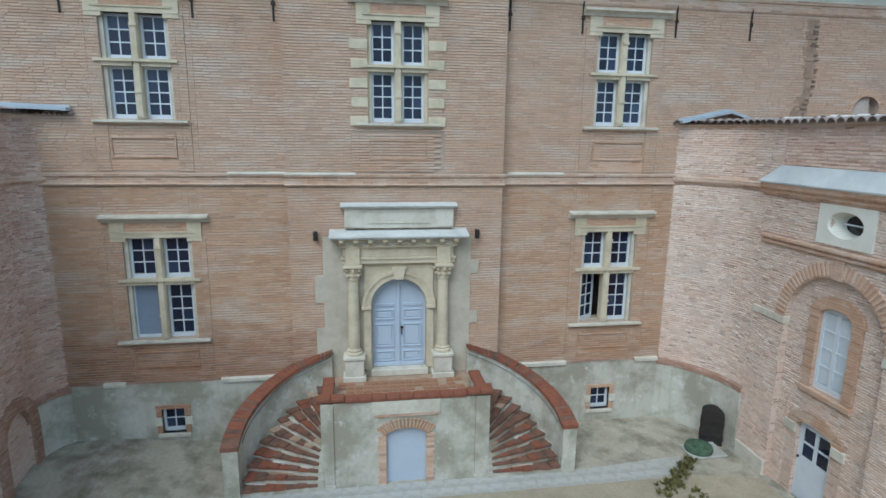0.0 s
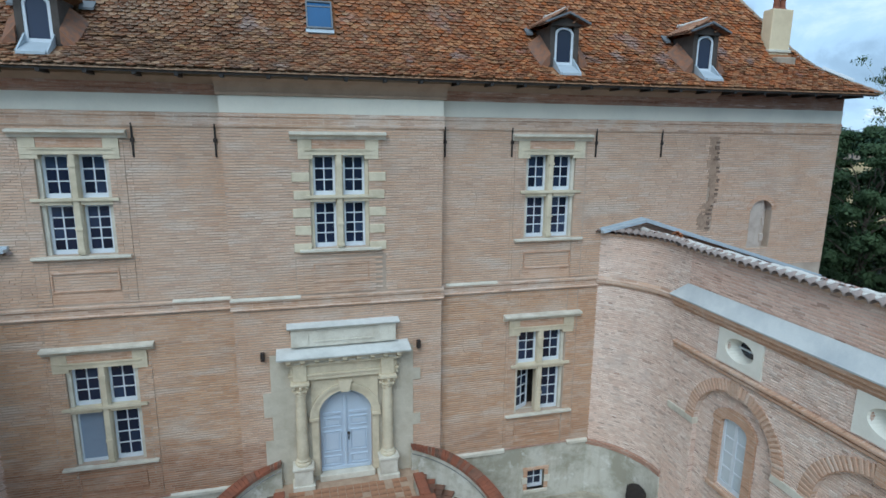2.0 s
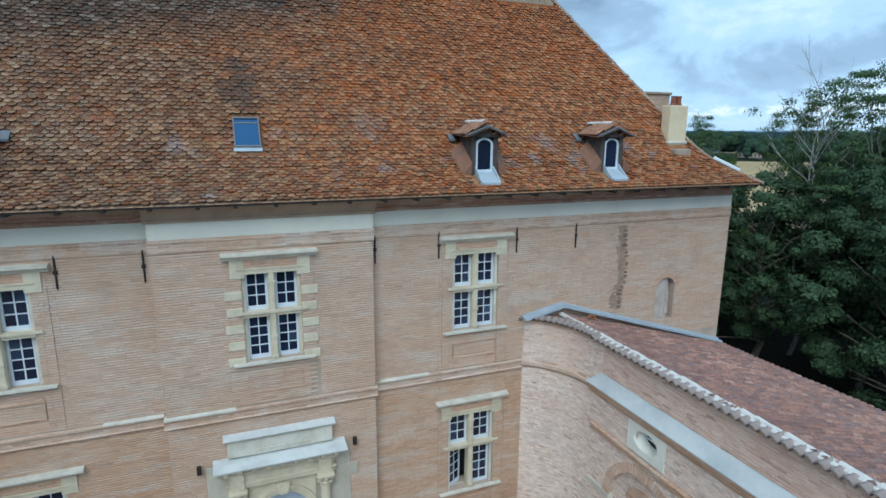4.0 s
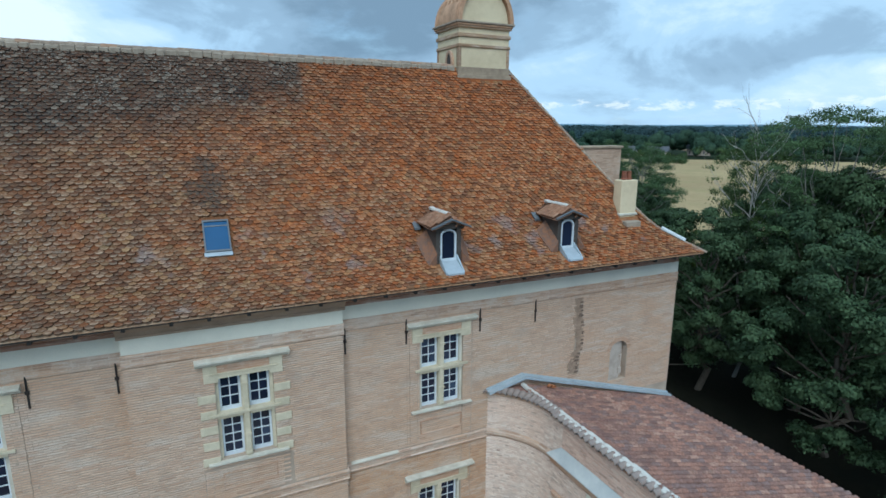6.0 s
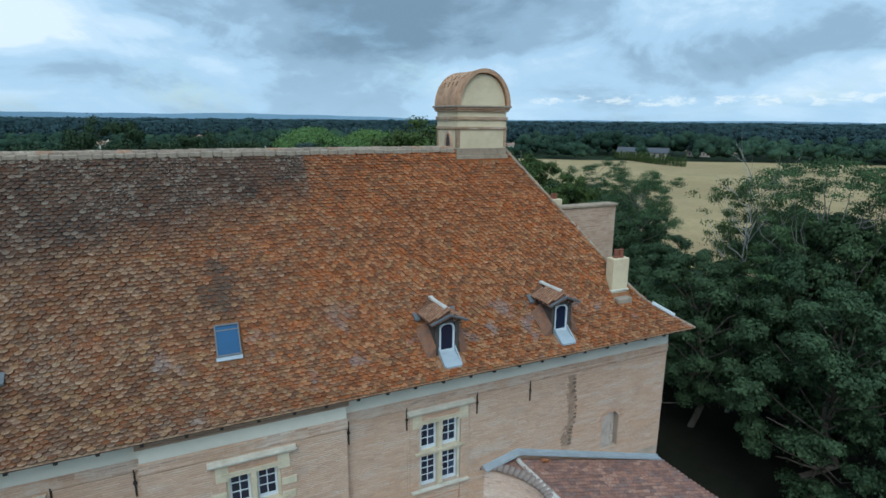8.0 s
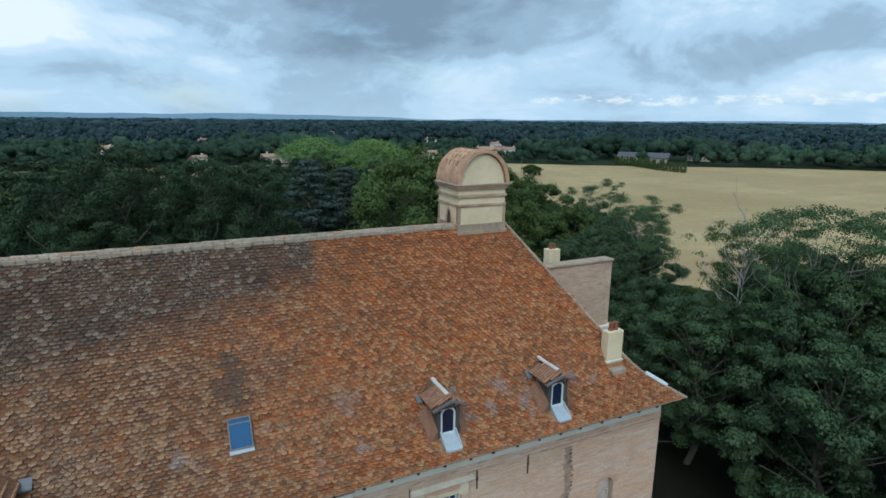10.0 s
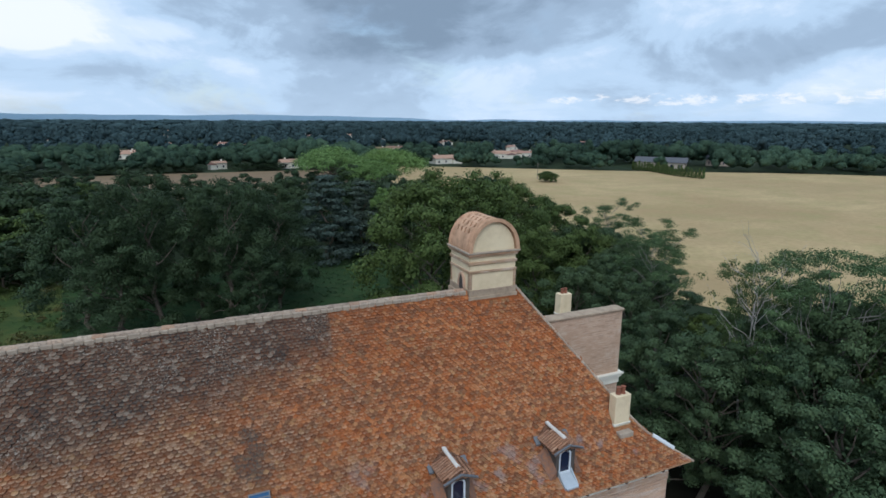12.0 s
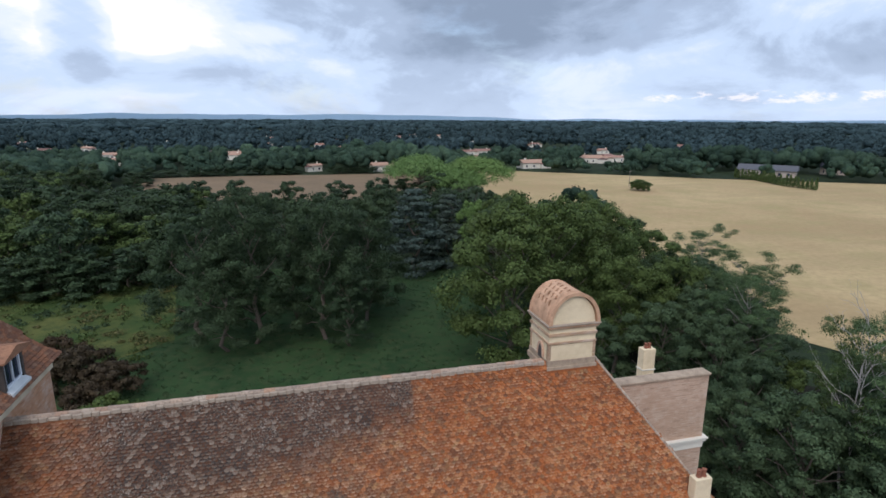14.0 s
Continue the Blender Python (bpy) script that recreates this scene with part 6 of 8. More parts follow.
    # thin handrail on the inner face
    cu = bpy.data.curves.new("handrail", "CURVE")
    cu.dimensions, cu.bevel_depth, cu.bevel_resolution = "3D", .011, 2
    sp = cu.splines.new("POLY")
    pts = [(cx + s * 2.03 * math.cos(a), cy + 2.03 * math.sin(a), t - .12) for a, t in path[2:]]
    sp.points.add(len(pts) - 1)
    for p, q in zip(sp.points, pts):
        p.co = (*q, 1)
    cu.materials.append(M["zinc"])
    hr = new("handrail", cu)
    hr.parent = stair
    tagged(hr, "thin grey iron handrail")


flight(-1), flight(1)


# ---- courtyard wings ----
def canal_tiles(name, parent, x0, x1, za, zb, y0, y1, slope_dir=1):
    """Rows of half-round tiles running down a slope from x0 (height za) to x1 (height zb)."""
    rng = random.Random(21)
    verts, faces = [], []
    n, wid, tl = 6, .21, .36
    length = math.hypot(x1 - x0, zb - za)
    ca, sa = (x1 - x0) / length, (zb - za) / length
    y = y0
    while y < y1:
        s = rng.uniform(-.1, 0)
        while s < length - .1:
            e = min(s + tl + .05, length + .08)
            o = len(verts)
            jz, jy = rng.uniform(-.008, .012), rng.uniform(-.012, .012)
            for d, r, lift in ((s, .085, .02), (e, .105, .035)):
                for i in range(n + 1):
                    a = math.pi * i / n
                    h = r * math.sin(a) * .8 + lift + jz
                    verts.append((x0 + d * ca - h * sa, y + jy + r * math.cos(a), za + d * sa + h * ca))
            for i in range(n):
                faces.append((o + i, o + i + 1, o + n + 2 + i, o + n + 1 + i))
            # open lower end
            for i in range(n + 1):
                a = math.pi * i / n
                r, h = .085, .085 * math.sin(a) * .8 + .035 + jz - .018
                verts.append((x0 + e * ca - h * sa, y + jy + r * math.cos(a), za + e * sa + h * ca))
            for i in range(n):
                faces.append((o + n + 1 + i, o + n + 2 + i, o + 2 * n + 3 + i, o + 2 * n + 2 + i))
            s += tl
        y += wid
    me = bpy.data.meshes.new(name)
    me.from_pydata(verts, [], faces)
    me.materials.append(M["canal"])
    ob = new(name, me)
    ob.parent = parent
    tagged(ob, "rows of faded pink half-round roof tiles", kind="stuff")
    return ob


WX = 9.25
WARCS = {1: (6.61, -1.94, 2.64), -1: (8.325, -.5, .925)}


def arc_path(s, z, k=14, off=0.0):
    """Plan of the rounded corner: from the front wall to the straight wing wall."""
    cx, cy, r = WARCS[s]
    out = []
    a0 = math.acos((7.96 - cx) / r)
    for i in range(k + 1):
        a = a0 * (1 - i / k)
        nx, ny = -math.cos(a), -math.sin(a)
        out.append((s * (cx + r * math.cos(a)), cy + r * math.sin(a), z, s * nx, ny))
    return out


def arc_uv(co, n):
    if abs(n.z) > .75:
        return (co.x, co.y)
    cx, cy, r = WARCS[1 if co.x > 0 else -1]
    return (math.atan2(co.y - cy, abs(co.x) - cx) * r, co.z)


BAYS = (-4.43, -8.13, -11.83, -15.53, -19.23)
ARCH = (1.35, 4.35, 1.29)          # half width, springing and rise of the blind arches


def wing(s):
    label = "courtyard wing of rough pink brick with blind arches"
    wg = empty("courtyard_wing", label, "building", "courtyard wings")
    X = s * WX
    wall_back = s * (WX + .5)
    yend = -21.0
    holes = []
    if s > 0:
        for c in BAYS:
            holes.append((c - 1.35, c + 1.35, -.3, 5.66))
            holes.append((c - .40, c + .40, 6.42, 7.22))
    else:
        holes.append((-1.75, -.72, -.3, 2.05))
    bm = B()
    wall_grid(bm, "x", X, wall_back, yend, WARCS[s][1], -.3, 8.98, holes)
    bed = M["brick_rubble"]
    part("wall", bm, bed, wg, "rough mottled pink brick")
    if s > 0:
        for c in BAYS:
            bm = B()
            arch_fill(bm, "x", X, wall_back, c, *ARCH, 5.662)
            part("spandrel", bm, bed, wg)
    bm = B()
    strip(bm, arc_path(s, 0), [(0, -.3), (0, 9.0), (-.45, 9.0), (-.45, -.3)])
    part("corner_wall", bm, bed, wg, "rounded corner of mottled brick", arc_uv)
    bm = B()
    strip(bm, arc_path(s, 0), [(.05, -.3), (.05, 1.72), (.0, 1.78), (-.05, 1.78), (-.05, -.3)])
    part("plinth", bm, M["render"], wg, "stained white rendered base", arc_uv)
    bm = B()
    strip(bm, arc_path(s, 0), [(.06, 1.78), (.06, 1.92), (0, 1.96), (-.05, 1.96), (-.05, 1.78)])
    part("plinth_course", bm, M["brick_dark"], wg, "", arc_uv)
    bm = B()
    strip(bm, arc_path(s, 0), [(.04, 7.34), (.10, 7.42), (.10, 7.52), (.0, 7.62), (-.05, 7.62), (-.05, 7.34)])
    part("string_course", bm, M["brick"], wg, "", arc_uv)
    if s > 0:
        # recessed bays with their openings
        bm = B()
        hs = []
        for c in BAYS:
            hs += [(c - .46, c + .46, 2.95, 4.92), (c - .36, c + .64, -.3, 2.02)]
        wall_grid(bm, "x", X + .14, X + .48, yend, -2.5, -.3, 5.8, hs)
        part("bay_wall", bm, bed, wg)
        for c in BAYS:
            bm = B()
            ring(bm, "x", X - .02, X + .2, c, 4.35, 1.35, 1.66, 1.29, 1.60, 30)
            box(bm, X - .06, X + .1, c - .14, c + .14, 5.60, 6.05, .015)
            part("arch_band", bm, M["brick_orange"], wg, "arch of orange brick with keystone")
            vb = B()
            box(vb, X - .045, X, -.03, .03, 1.355, 1.65, .004)
            vme = mesh_of("voussoir", vb, M["laid_arch"])
            for i in range(40 if c > -9 else 0):
                a = -88 + i * 176 / 39
                if abs(a) > 5:
                    piece("voussoir", vme, wg, pose(0, c, 4.33, -a, 0, 0))
            for sg in (-1, 1):
                bm = B()
                y0, y1 = sorted((c + sg * 1.33, c + sg * (1.85 if not (c == BAYS[0] and sg > 0) else 2.43)))
                box(bm, X - .05, X + .15, y0, y1, 4.17, 4.36, .012)
                part("impost", bm, M["stone_grey"], wg, "pale stone impost block")
            # upper window
            c1 = c
            w = new("window")
            w.parent = wg
            tagged(w, "tall pale painted window under a shallow brick arch")
            bm = B()
            for y0, y1 in ((c1 - .70, c1 - .44), (c1 + .44, c1 + .70)):
                box(bm, X + .08, X + .2, y0, y1, 2.9, 4.72)
            ring(bm, "x", X + .075, X + .2, c1, 4.70, .44, .74, .22, .50, 14)
            box(bm, X + .04, X + .3, c1 - .74, c1 + .74, 2.76, 2.9, .02)
            part("surround", bm, M["brick_orange"], w)
            bm = B()
            arch_fill(bm, "x", X + .16, X + .3, c1, .44, 4.70, .21, 4.925)
            part("arch_soffit", bm, M["brick_orange"], w)
            bm = B()
            xa, xb = X + .18, X + .24
            for y0, y1, z0, z1 in ((c1 - .44, c1 - .36, 2.95, 4.9), (c1 + .36, c1 + .44, 2.95, 4.9), (c1 - .05, c1 + .05, 2.95, 4.9), (c1 - .36, c1 - .05, 2.95, 3.08), (c1 + .05, c1 + .36, 2.95, 3.08), (c1 - .36, c1 - .05, 4.78, 4.9), (c1 + .05, c1 + .36, 4.78, 4.9)):
                box(bm, xa, xb, y0, y1, z0, z1)
            for k in range(1, 4):
                z = 3.08 + 1.7 * k / 4
                box(bm, xa + .01, xb - .01, c1 - .36, c1 - .05, z - .02, z + .02), box(bm, xa + .01, xb - .01, c1 + .05, c1 + .36, z - .02, z + .02)
            part("window_frame", bm, M["sash"], w)
            for sg in (-1, 1):
                for k in range(4):
                    bm = B()
                    y0, y1 = sorted((c1 + sg * .055, c1 + sg * .355))
                    box(bm, xa + .025, xa + .035, y0, y1, 3.1 + 1.7 * k / 4, 3.06 + 1.7 * (k + 1) / 4)
                    part("pane", bm, M["sky_pane"], w, "pane with pale sky reflection in its colour")
            # door below
            c2 = c + .14
            d = new("door")
            d.parent = wg
            tagged(d, "closed pale grey half-glazed plank door")
            bm = B()
            arch_fill(bm, "x", X + .15, X + .3, c2, .50, 1.86, .16, 2.022)
            ring(bm, "x", X + .10, X + .2, c2, 1.86, .50, .80, .16, .46, 14)
            part("arch", bm, M["brick_orange"], d)
            bm = B()
            box(bm, X + .24, X + .29, c2 - .5, c2 + .5, -.05, 1.0)
            for y0, y1 in ((c2 - .5, c2 - .38), (c2 - .05, c2 + .05), (c2 + .38, c2 + .5)):
                box(bm, X + .24, X + .29, y0, y1, 1.0, 2.0)
            box(bm, X + .242, X + .288, c2 - .38, c2 + .38, 1.0, 1.08), box(bm, X + .242, X + .288, c2 - .38, c2 + .38, 1.42, 1.47), box(bm, X + .242, X + .288, c2 - .38, c2 + .38, 1.82, 2.0)
            part("leaf", bm, M["sash"], d)
            for sg in (-1, 1):
                for z0, z1 in ((1.08, 1.42), (1.47, 1.82)):
                    bm = B()
                    y0, y1 = sorted((c2 + sg * .05, c2 + sg * .38))
                    box(bm, X + .262, X + .27, y0, y1, z0, z1)
                    part("pane", bm, M["glass"], d)
            bm = B()
            lathe(bm, [(.02, 0), (.03, .02), (.02, .05)], X + .21, c2 + .44, 8, 1.0)
            part("handle", bm, M["iron"], d)
            for sg in (-1, 1):
                bm = B()
                y0, y1 = sorted((c2 + sg * .52, c2 + sg * .88))
                box(bm, X + .08, X + .2, y0, y1, 1.62, 1.86, .012)
                part("stone_block", bm, M["stone_grey"], d)
            # oculus in its square plate
            oc = new("oculus")
            oc.parent = wg
            tagged(oc, "oval splayed opening in a square cream stone plate")
            bm = B()
            m = 24
            def ov(rx, rz, xx):
                return [bm.verts.new((xx, c + rx * math.cos(2 * math.pi * i / m), 6.82 + rz * math.sin(2 * math.pi * i / m))) for i in range(m)]
            sq = []
            for i in range(m):
                t = 2 * math.pi * i / m
                k = 1 / max(abs(math.cos(t)), abs(math.sin(t)))
                sq.append(bm.verts.new((X - .05, c + .72 * k * math.cos(t), 6.82 + .47 * k * math.sin(t))))
            sqb = [bm.verts.new((X + .1, v.co.y, v.co.z)) for v in sq]
            a_, b_ = ov(.46, .29, X - .05), ov(.30, .21, X + .28)
            for i in range(m):
                j = (i + 1) % m
                bm.faces.new((sq[i], sq[j], a_[j], a_[i])), bm.faces.new((a_[i], a_[j], b_[j], b_[i])), bm.faces.new((sq[i], sqb[i], sqb[j], sq[j]))
            part("stone_plate", bm, M["pale_stone"], oc)
            bm = B()
            box(bm, X + .29, X + .3, c - .4, c + .4, 6.5, 7.15)
            part("pane", bm, M["glass"], oc)
            bm = B()
            box(bm, X + .2, X + .23, c - .28, c + .28, 6.80, 6.835)
            part("bar", bm, M["sash"], oc)
        bm = B()
        prism(bm, [(X + .1, 6.05), (X - .05, 6.05), (X - .08, 6.08), (X - .08, 6.14), (X - .05, 6.15), (X - .12, 6.20), (X - .12, 6.26), (X + .1, 6.30)], "y", yend, -2.06)
        # cornice, lead weathering
        prism(bm, [(X + .1, 7.24), (X - .05, 7.24), (X - .10, 7.32), (X - .10, 7.38), (X - .17, 7.44), (X - .19, 7.557), (X + .1, 7.557)], "y", yend, -1.9)
        part("cornice", bm, M["brick_orange"], wg, "moulded brick cornice and band")
        bm = B()
        sec = [(X - .21, 7.56, -1.86), (X - .22, 7.60, -1.86), (X - .01, 8.0, -2.34), (X + .1, 8.02, -2.36), (X + .1, 7.56, -1.80)]
        near, far = [bm.verts.new((x, y, z)) for x, z, y in sec], [bm.verts.new((x, yend, z)) for x, z, y in sec]
        bm.faces.new(near), bm.faces.new(far[::-1])
        for i in range(5):
            bm.faces.new((near[i], far[i], far[(i + 1) % 5], near[(i + 1) % 5]))
        part("lead_weathering", bm, M["weathering"], wg, "sloping pale weathering above the cornice")
        # white bases
        for y0, y1 in [(-3.06, -1.95)] + [(c - 2.36, c - 1.35) for c in BAYS]:
            bm = B()
            box(bm, X - .05, X + .1, y0, y1, -.2, .42, .02)
            part("base_stone", bm, M["stone_grey"], wg, "pale stone footing")
    else:
        bm = B()
        ring(bm, "x", X, X + .06, -1.235, 1.45, .515, .84, .55, .92, 18)
        box(bm, X, X + .06, -.72, -.395, -.2, 1.45), box(bm, X, X + .06, -2.075, -1.75, -.2, 1.45)
        arch_fill(bm, "x", X - .2, X - .004, -1.235, .515, 1.45, .55, 2.06)
        part("arch_band", bm, M["brick_dark"], wg, "walled-up arch of orange brick")
        bm = B()
        box(bm, X - .4, X - .08, -1.8, -.6, -.3, 2.1)
        part("arch_infill", bm, M["brick_rubble"], wg)
        bm = B()
        prism(bm, [(X - .1, 7.34), (X + .04, 7.34), (X + .10, 7.42), (X + .10, 7.52), (X, 7.62), (X - .1, 7.62)], "y", yend, -.51)
        part("string_course", bm, M["brick"], wg)
    # bricks of the rounded corner and of the wing wall
    cx, cy, r = WARCS[s]

    def on_arc(u, out, z):
        return (s * (cx + (r - out) * math.cos(u / r)), cy + (r - out) * math.sin(u / r), z)

    def on_wing(u, out, z):
        return (s * (WX - out), u, z)

    def on_bay(u, out, z):
        return (s * (WX + .14 - out), u, z)
    rough = dict(width=.20, row=.062, joint=.018, uneven=.009, gone=.02)
    skin = M["laid_rough"] if s > 0 else M["laid_old"]
    lay_bricks("bricks", wg, "mottled rough bricks with wide pale joints", skin, on_arc, 0, r * math.acos((7.96 - cx) / r), 1.97, 7.33, seed=11, **rough)
    lay_bricks("bricks", wg, "mottled rough bricks with wide pale joints", skin, on_arc, 0, r * math.acos((7.96 - cx) / r), 7.63, 8.92, seed=12, **rough)
    if s > 0:
        plates = [(c - .72, c + .72, 6.35, 7.29) for c in BAYS]
        lay_bricks("bricks", wg, "mottled rough bricks with wide pale joints", skin, on_wing, yend, cy, -.2, 6.03, [(c - 1.35, c + 1.35, -.3, 4.36) for c in BAYS] + [(c, 1.66, 4.35, 4.35, 1.60) for c in BAYS], seed=13, **rough)
        lay_bricks("bricks", wg, "mottled rough bricks with wide pale joints", skin, on_wing, yend, cy, 6.31, 7.23, plates, seed=14, **rough)
        lay_bricks("bricks", wg, "mottled rough bricks with wide pale joints", skin, on_wing, cy - .45, cy, 7.63, 8.92, seed=19, **rough)
        lay_bricks("bricks", wg, "red bricks with wide pale joints", M["laid_red"], on_wing, yend, cy - .45, 8.02, 8.92, seed=15, width=.30, row=.078, joint=.026, uneven=.005)
        lay_bricks("bricks", wg, "mottled bricks of the recessed bays", skin, on_bay, yend, -2.9, -.2, 5.64, [(c - .72, c + .72, 2.76, 4.72) for c in BAYS] + [(c, .76, 4.70, 4.70, .50) for c in BAYS] + [(c - .68, c + .96, -.3, 1.86) for c in BAYS] + [(c + .14, .82, 1.84, 1.86, .47) for c in BAYS], seed=16, **rough)
    else:
        lay_bricks("bricks", wg, "dark mottled rough bricks", skin, on_wing, -6, cy, -.2, 7.33, [(-2.08, -.39, -.3, 1.45), (-1.235, .85, -.3, 1.45, .92)], seed=17, **rough)
        lay_bricks("bricks", wg, "dark mottled rough bricks", skin, on_wing, -6, cy, 7.63, 8.92, seed=18, **rough)
    # roof: low slope away from the court
    zr, ze, xe = 9.12, 7.0, 16.8
    bm = B()
    r = [(s * WX, yend, zr - .12), (s * xe, yend, ze - .1), (s * xe, SIDE - .02, ze - .1), (s * 9.4, SIDE - .02, zr - .1), (s * 9.3, WARCS[s][1], zr - .12)]
    vv = [bm.verts.new(p) for p in r]
    bm.faces.new(vv)
    arc = [bm.verts.new((x, y, 9.03)) for x, y, _, _, _ in arc_path(s, 0, 10, 0)]
    bm.faces.new([vv[3], *arc, vv[4]])
    part("roof", bm, M["canal"], wg, "low-pitched roof of pink half-round tiles")
    if s > 0:
        canal_tiles("canal_tiles", wg, 9.32, 16.85, zr - .08, ze - .06, yend, .2)
    bead = half_pipe("mortar_bead", .42, .10, M["mortar"], .9)
    y = .1
    while y > yend:
        piece("mortar_bead", bead, wg, pose(s * (WX + .10), y, zr - .06 + random.uniform(-.015, .015), 0, 1.5, -90 + random.uniform(-3, 3)))
        y -= .36
    # little tiles hanging over the wall head along the court
    me = half_pipe("eave_tile", .38, .128, M["eave_grey"], .9)
    plugs = B()
    # two oversailing courses under the edge tiles
    bm = B()
    strip(bm, arc_path(s, 0), [(-.05, 8.90), (.035, 8.90), (.035, 8.95), (.06, 8.955), (.06, 9.01), (-.05, 9.01)])
    if s > 0:
        prism(bm, [(X + .1, 8.90), (X - .035, 8.90), (X - .035, 8.95), (X - .06, 8.955), (X - .06, 9.01), (X + .1, 9.01)], "y", yend, WARCS[s][1] - .001)
    part("eave_course", bm, M["brick"], wg, "plain oversailing brick courses", arc_uv)
    for i, (x, yy, _, nx, ny) in enumerate(arc_path(s, 0, 13)):
        ang = math.degrees(math.atan2(ny, nx))
        piece("eave_tile", me, wg, pose(x - nx * .2, yy - ny * .2, 9.05, 0, 8, ang))
    y = -2.1
    while y > yend:
        piece("eave_tile", me, wg, pose(s * (WX + .16), y, 9.02, 0, 6, 180 if s > 0 else 0))
        a_, b_ = sorted((s * (WX - .05), s * (WX + .16)))
        if y > -13:
            box(plugs, a_, b_, y - .20, y - .05, 8.99, 9.115 + random.uniform(-.015, .02), .03)
        y -= .25
    tagged(part("mortar_fillet", plugs, M["mortar"], wg, "white mortar between the edge tiles"), kind="stuff")
    # lead flashing against the main front
    bm = B()
    for a, b, za, zb in ((7.92, 9.40, 9.06 if s > 0 else 9.12, 9.36 if s > 0 else 9.17), (9.40, 16.8, 9.36 if s > 0 else 9.17, 7.10)):
        q = [(s * a, za), (s * b, zb), (s * b, zb + .10), (s * a, za + .10)]
        prism(bm, q, "y", SIDE - .10, SIDE - .004)
        q = [(s * a, za - .03), (s * b, zb - .03), (s * b, zb + .05), (s * a, za + .05)]
        prism(bm, q, "y", SIDE - .30, SIDE - .103)
    part("flashing", bm, M["lead_grey"], wg, "pale lead flashing against the brick front")


# reflected sky is put into the pane colour as pale grey
M["sky_pane"] = plain_material("sky_reflection_pane", (0.62, 0.67, 0.70), (0.50, 0.55, 0.58), 0.25, 2, 0.5, 0.02)
wing(1), wing(-1)

# broken orange tile left lying by the lead flashing
M["new_tile"] = plain_material("orange_clay", (0.52, 0.22, 0.10), (0.38, 0.15, 0.07), 0.9, 8, 0.6)
lost = empty("broken_tile", "broken orange clay tile lying on the low roof", "tile", at=(10.30, -.26, 8.95))
lost.rotation_euler = (radians(12), radians(16), radians(70))
for name, ln, at, turn in (("tile_half", .24, (-.10, 0, 0), 0), ("tile_fragment", .12, (.06, -.16, -.01), 40)):
    piece(name, half_pipe(name, ln, .11, M["new_tile"], .92), lost, pose(*at, 0, 0, turn))


# ---- grounds ----
def sheet(name, pts, z, material, label, category, kind="structure"):
    bm = B()
    bm.faces.new([bm.verts.new((x, y, z)) for x, y in pts])
    ob = part(name, bm, material)
    return tagged(ob, label, category, kind=kind)


def ground_material(name, a, b, c, s1, s2, rough=0.95, streak=None):
    m = Mat(name, rough)
    m.b.inputs["Specular IOR Level"].default_value = 0.12
    ob = m.coords("Object")
    n1, n2, n3 = m.noise(ob, s1, 5, 0.6), m.noise(ob, s2, 6, 0.65), m.noise(ob, s2 * 9, 4, 0.7)
    col = m.mix(m.ramp(n1, [(0.38, grey(0)), (0.62, grey(1))]), a, b)
    col = m.mix(m.ramp(n2, [(0.45, grey(0)), (0.68, grey(0.8))]), col, c)
    if streak:
        st = m.noise(m.coords("Object", streak), 1.0, 4, 0.6)
        col = m.mix(m.ramp(st, [(0.45, grey(0)), (0.65, grey(0.5))]), col, tuple(v * .72 for v in a))
    col = m.mix(m.ramp(n3, [(0.35, grey(0.35)), (0.6, grey(0))]), col, tuple(v * .5 for v in a))
    return m.done(col, n3, 0.4, 0.05)


# shade of the canopy is put into this ground colour
M["shaded_floor"] = ground_material("canopy_shade_floor", (0.012, 0.012, 0.008), (0.016, 0.017, 0.010), (0.020, 0.018, 0.012), 0.2, 0.9)
M["earth"] = ground_material("wood_floor", (0.016, 0.028, 0.013), (0.026, 0.042, 0.018), (0.036, 0.048, 0.022), 0.02, 0.12)
M["lawn"] = ground_material("lawn", (0.021, 0.050, 0.018), (0.036, 0.075, 0.026), (0.056, 0.070, 0.030), 0.13, 0.8)
M["meadow"] = ground_material("rough_meadow", (0.040, 0.072, 0.020), (0.105, 0.112, 0.034), (0.030, 0.056, 0.018), 0.11, 0.5)
M["field"] = ground_material("stubble_field", (0.49, 0.365, 0.19), (0.375, 0.265, 0.135), (0.33, 0.28, 0.125), 0.014, 0.07, streak=(0.010, 0.11, 1))
M["court"] = ground_material("worn_concrete", (0.52, 0.475, 0.38), (0.42, 0.38, 0.295), (0.12, 0.112, 0.08), 0.7, 1.25)
M["sand"] = ground_material("sandy_gravel", (0.46, 0.40, 0.29), (0.40, 0.34, 0.25), (0.33, 0.28, 0.20), 0.4, 1.8)
M["path"] = ground_material("pale_paving", (0.55, 0.54, 0.50), (0.48, 0.47, 0.43), (0.38, 0.36, 0.31), 0.8, 2.5)

bm = B()
n = 48
c0 = bm.verts.new((0, 0, -.2))
rim = [bm.verts.new((4800 * math.cos(2 * math.pi * i / n), 4800 * math.sin(2 * math.pi * i / n), -.2)) for i in range(n)]
for i in range(n):
    bm.faces.new((c0, rim[i], rim[(i + 1) % n]))
tagged(part("ground", bm, M["earth"]), "dark wooded grassland reaching to the horizon", "ground", kind="structure")

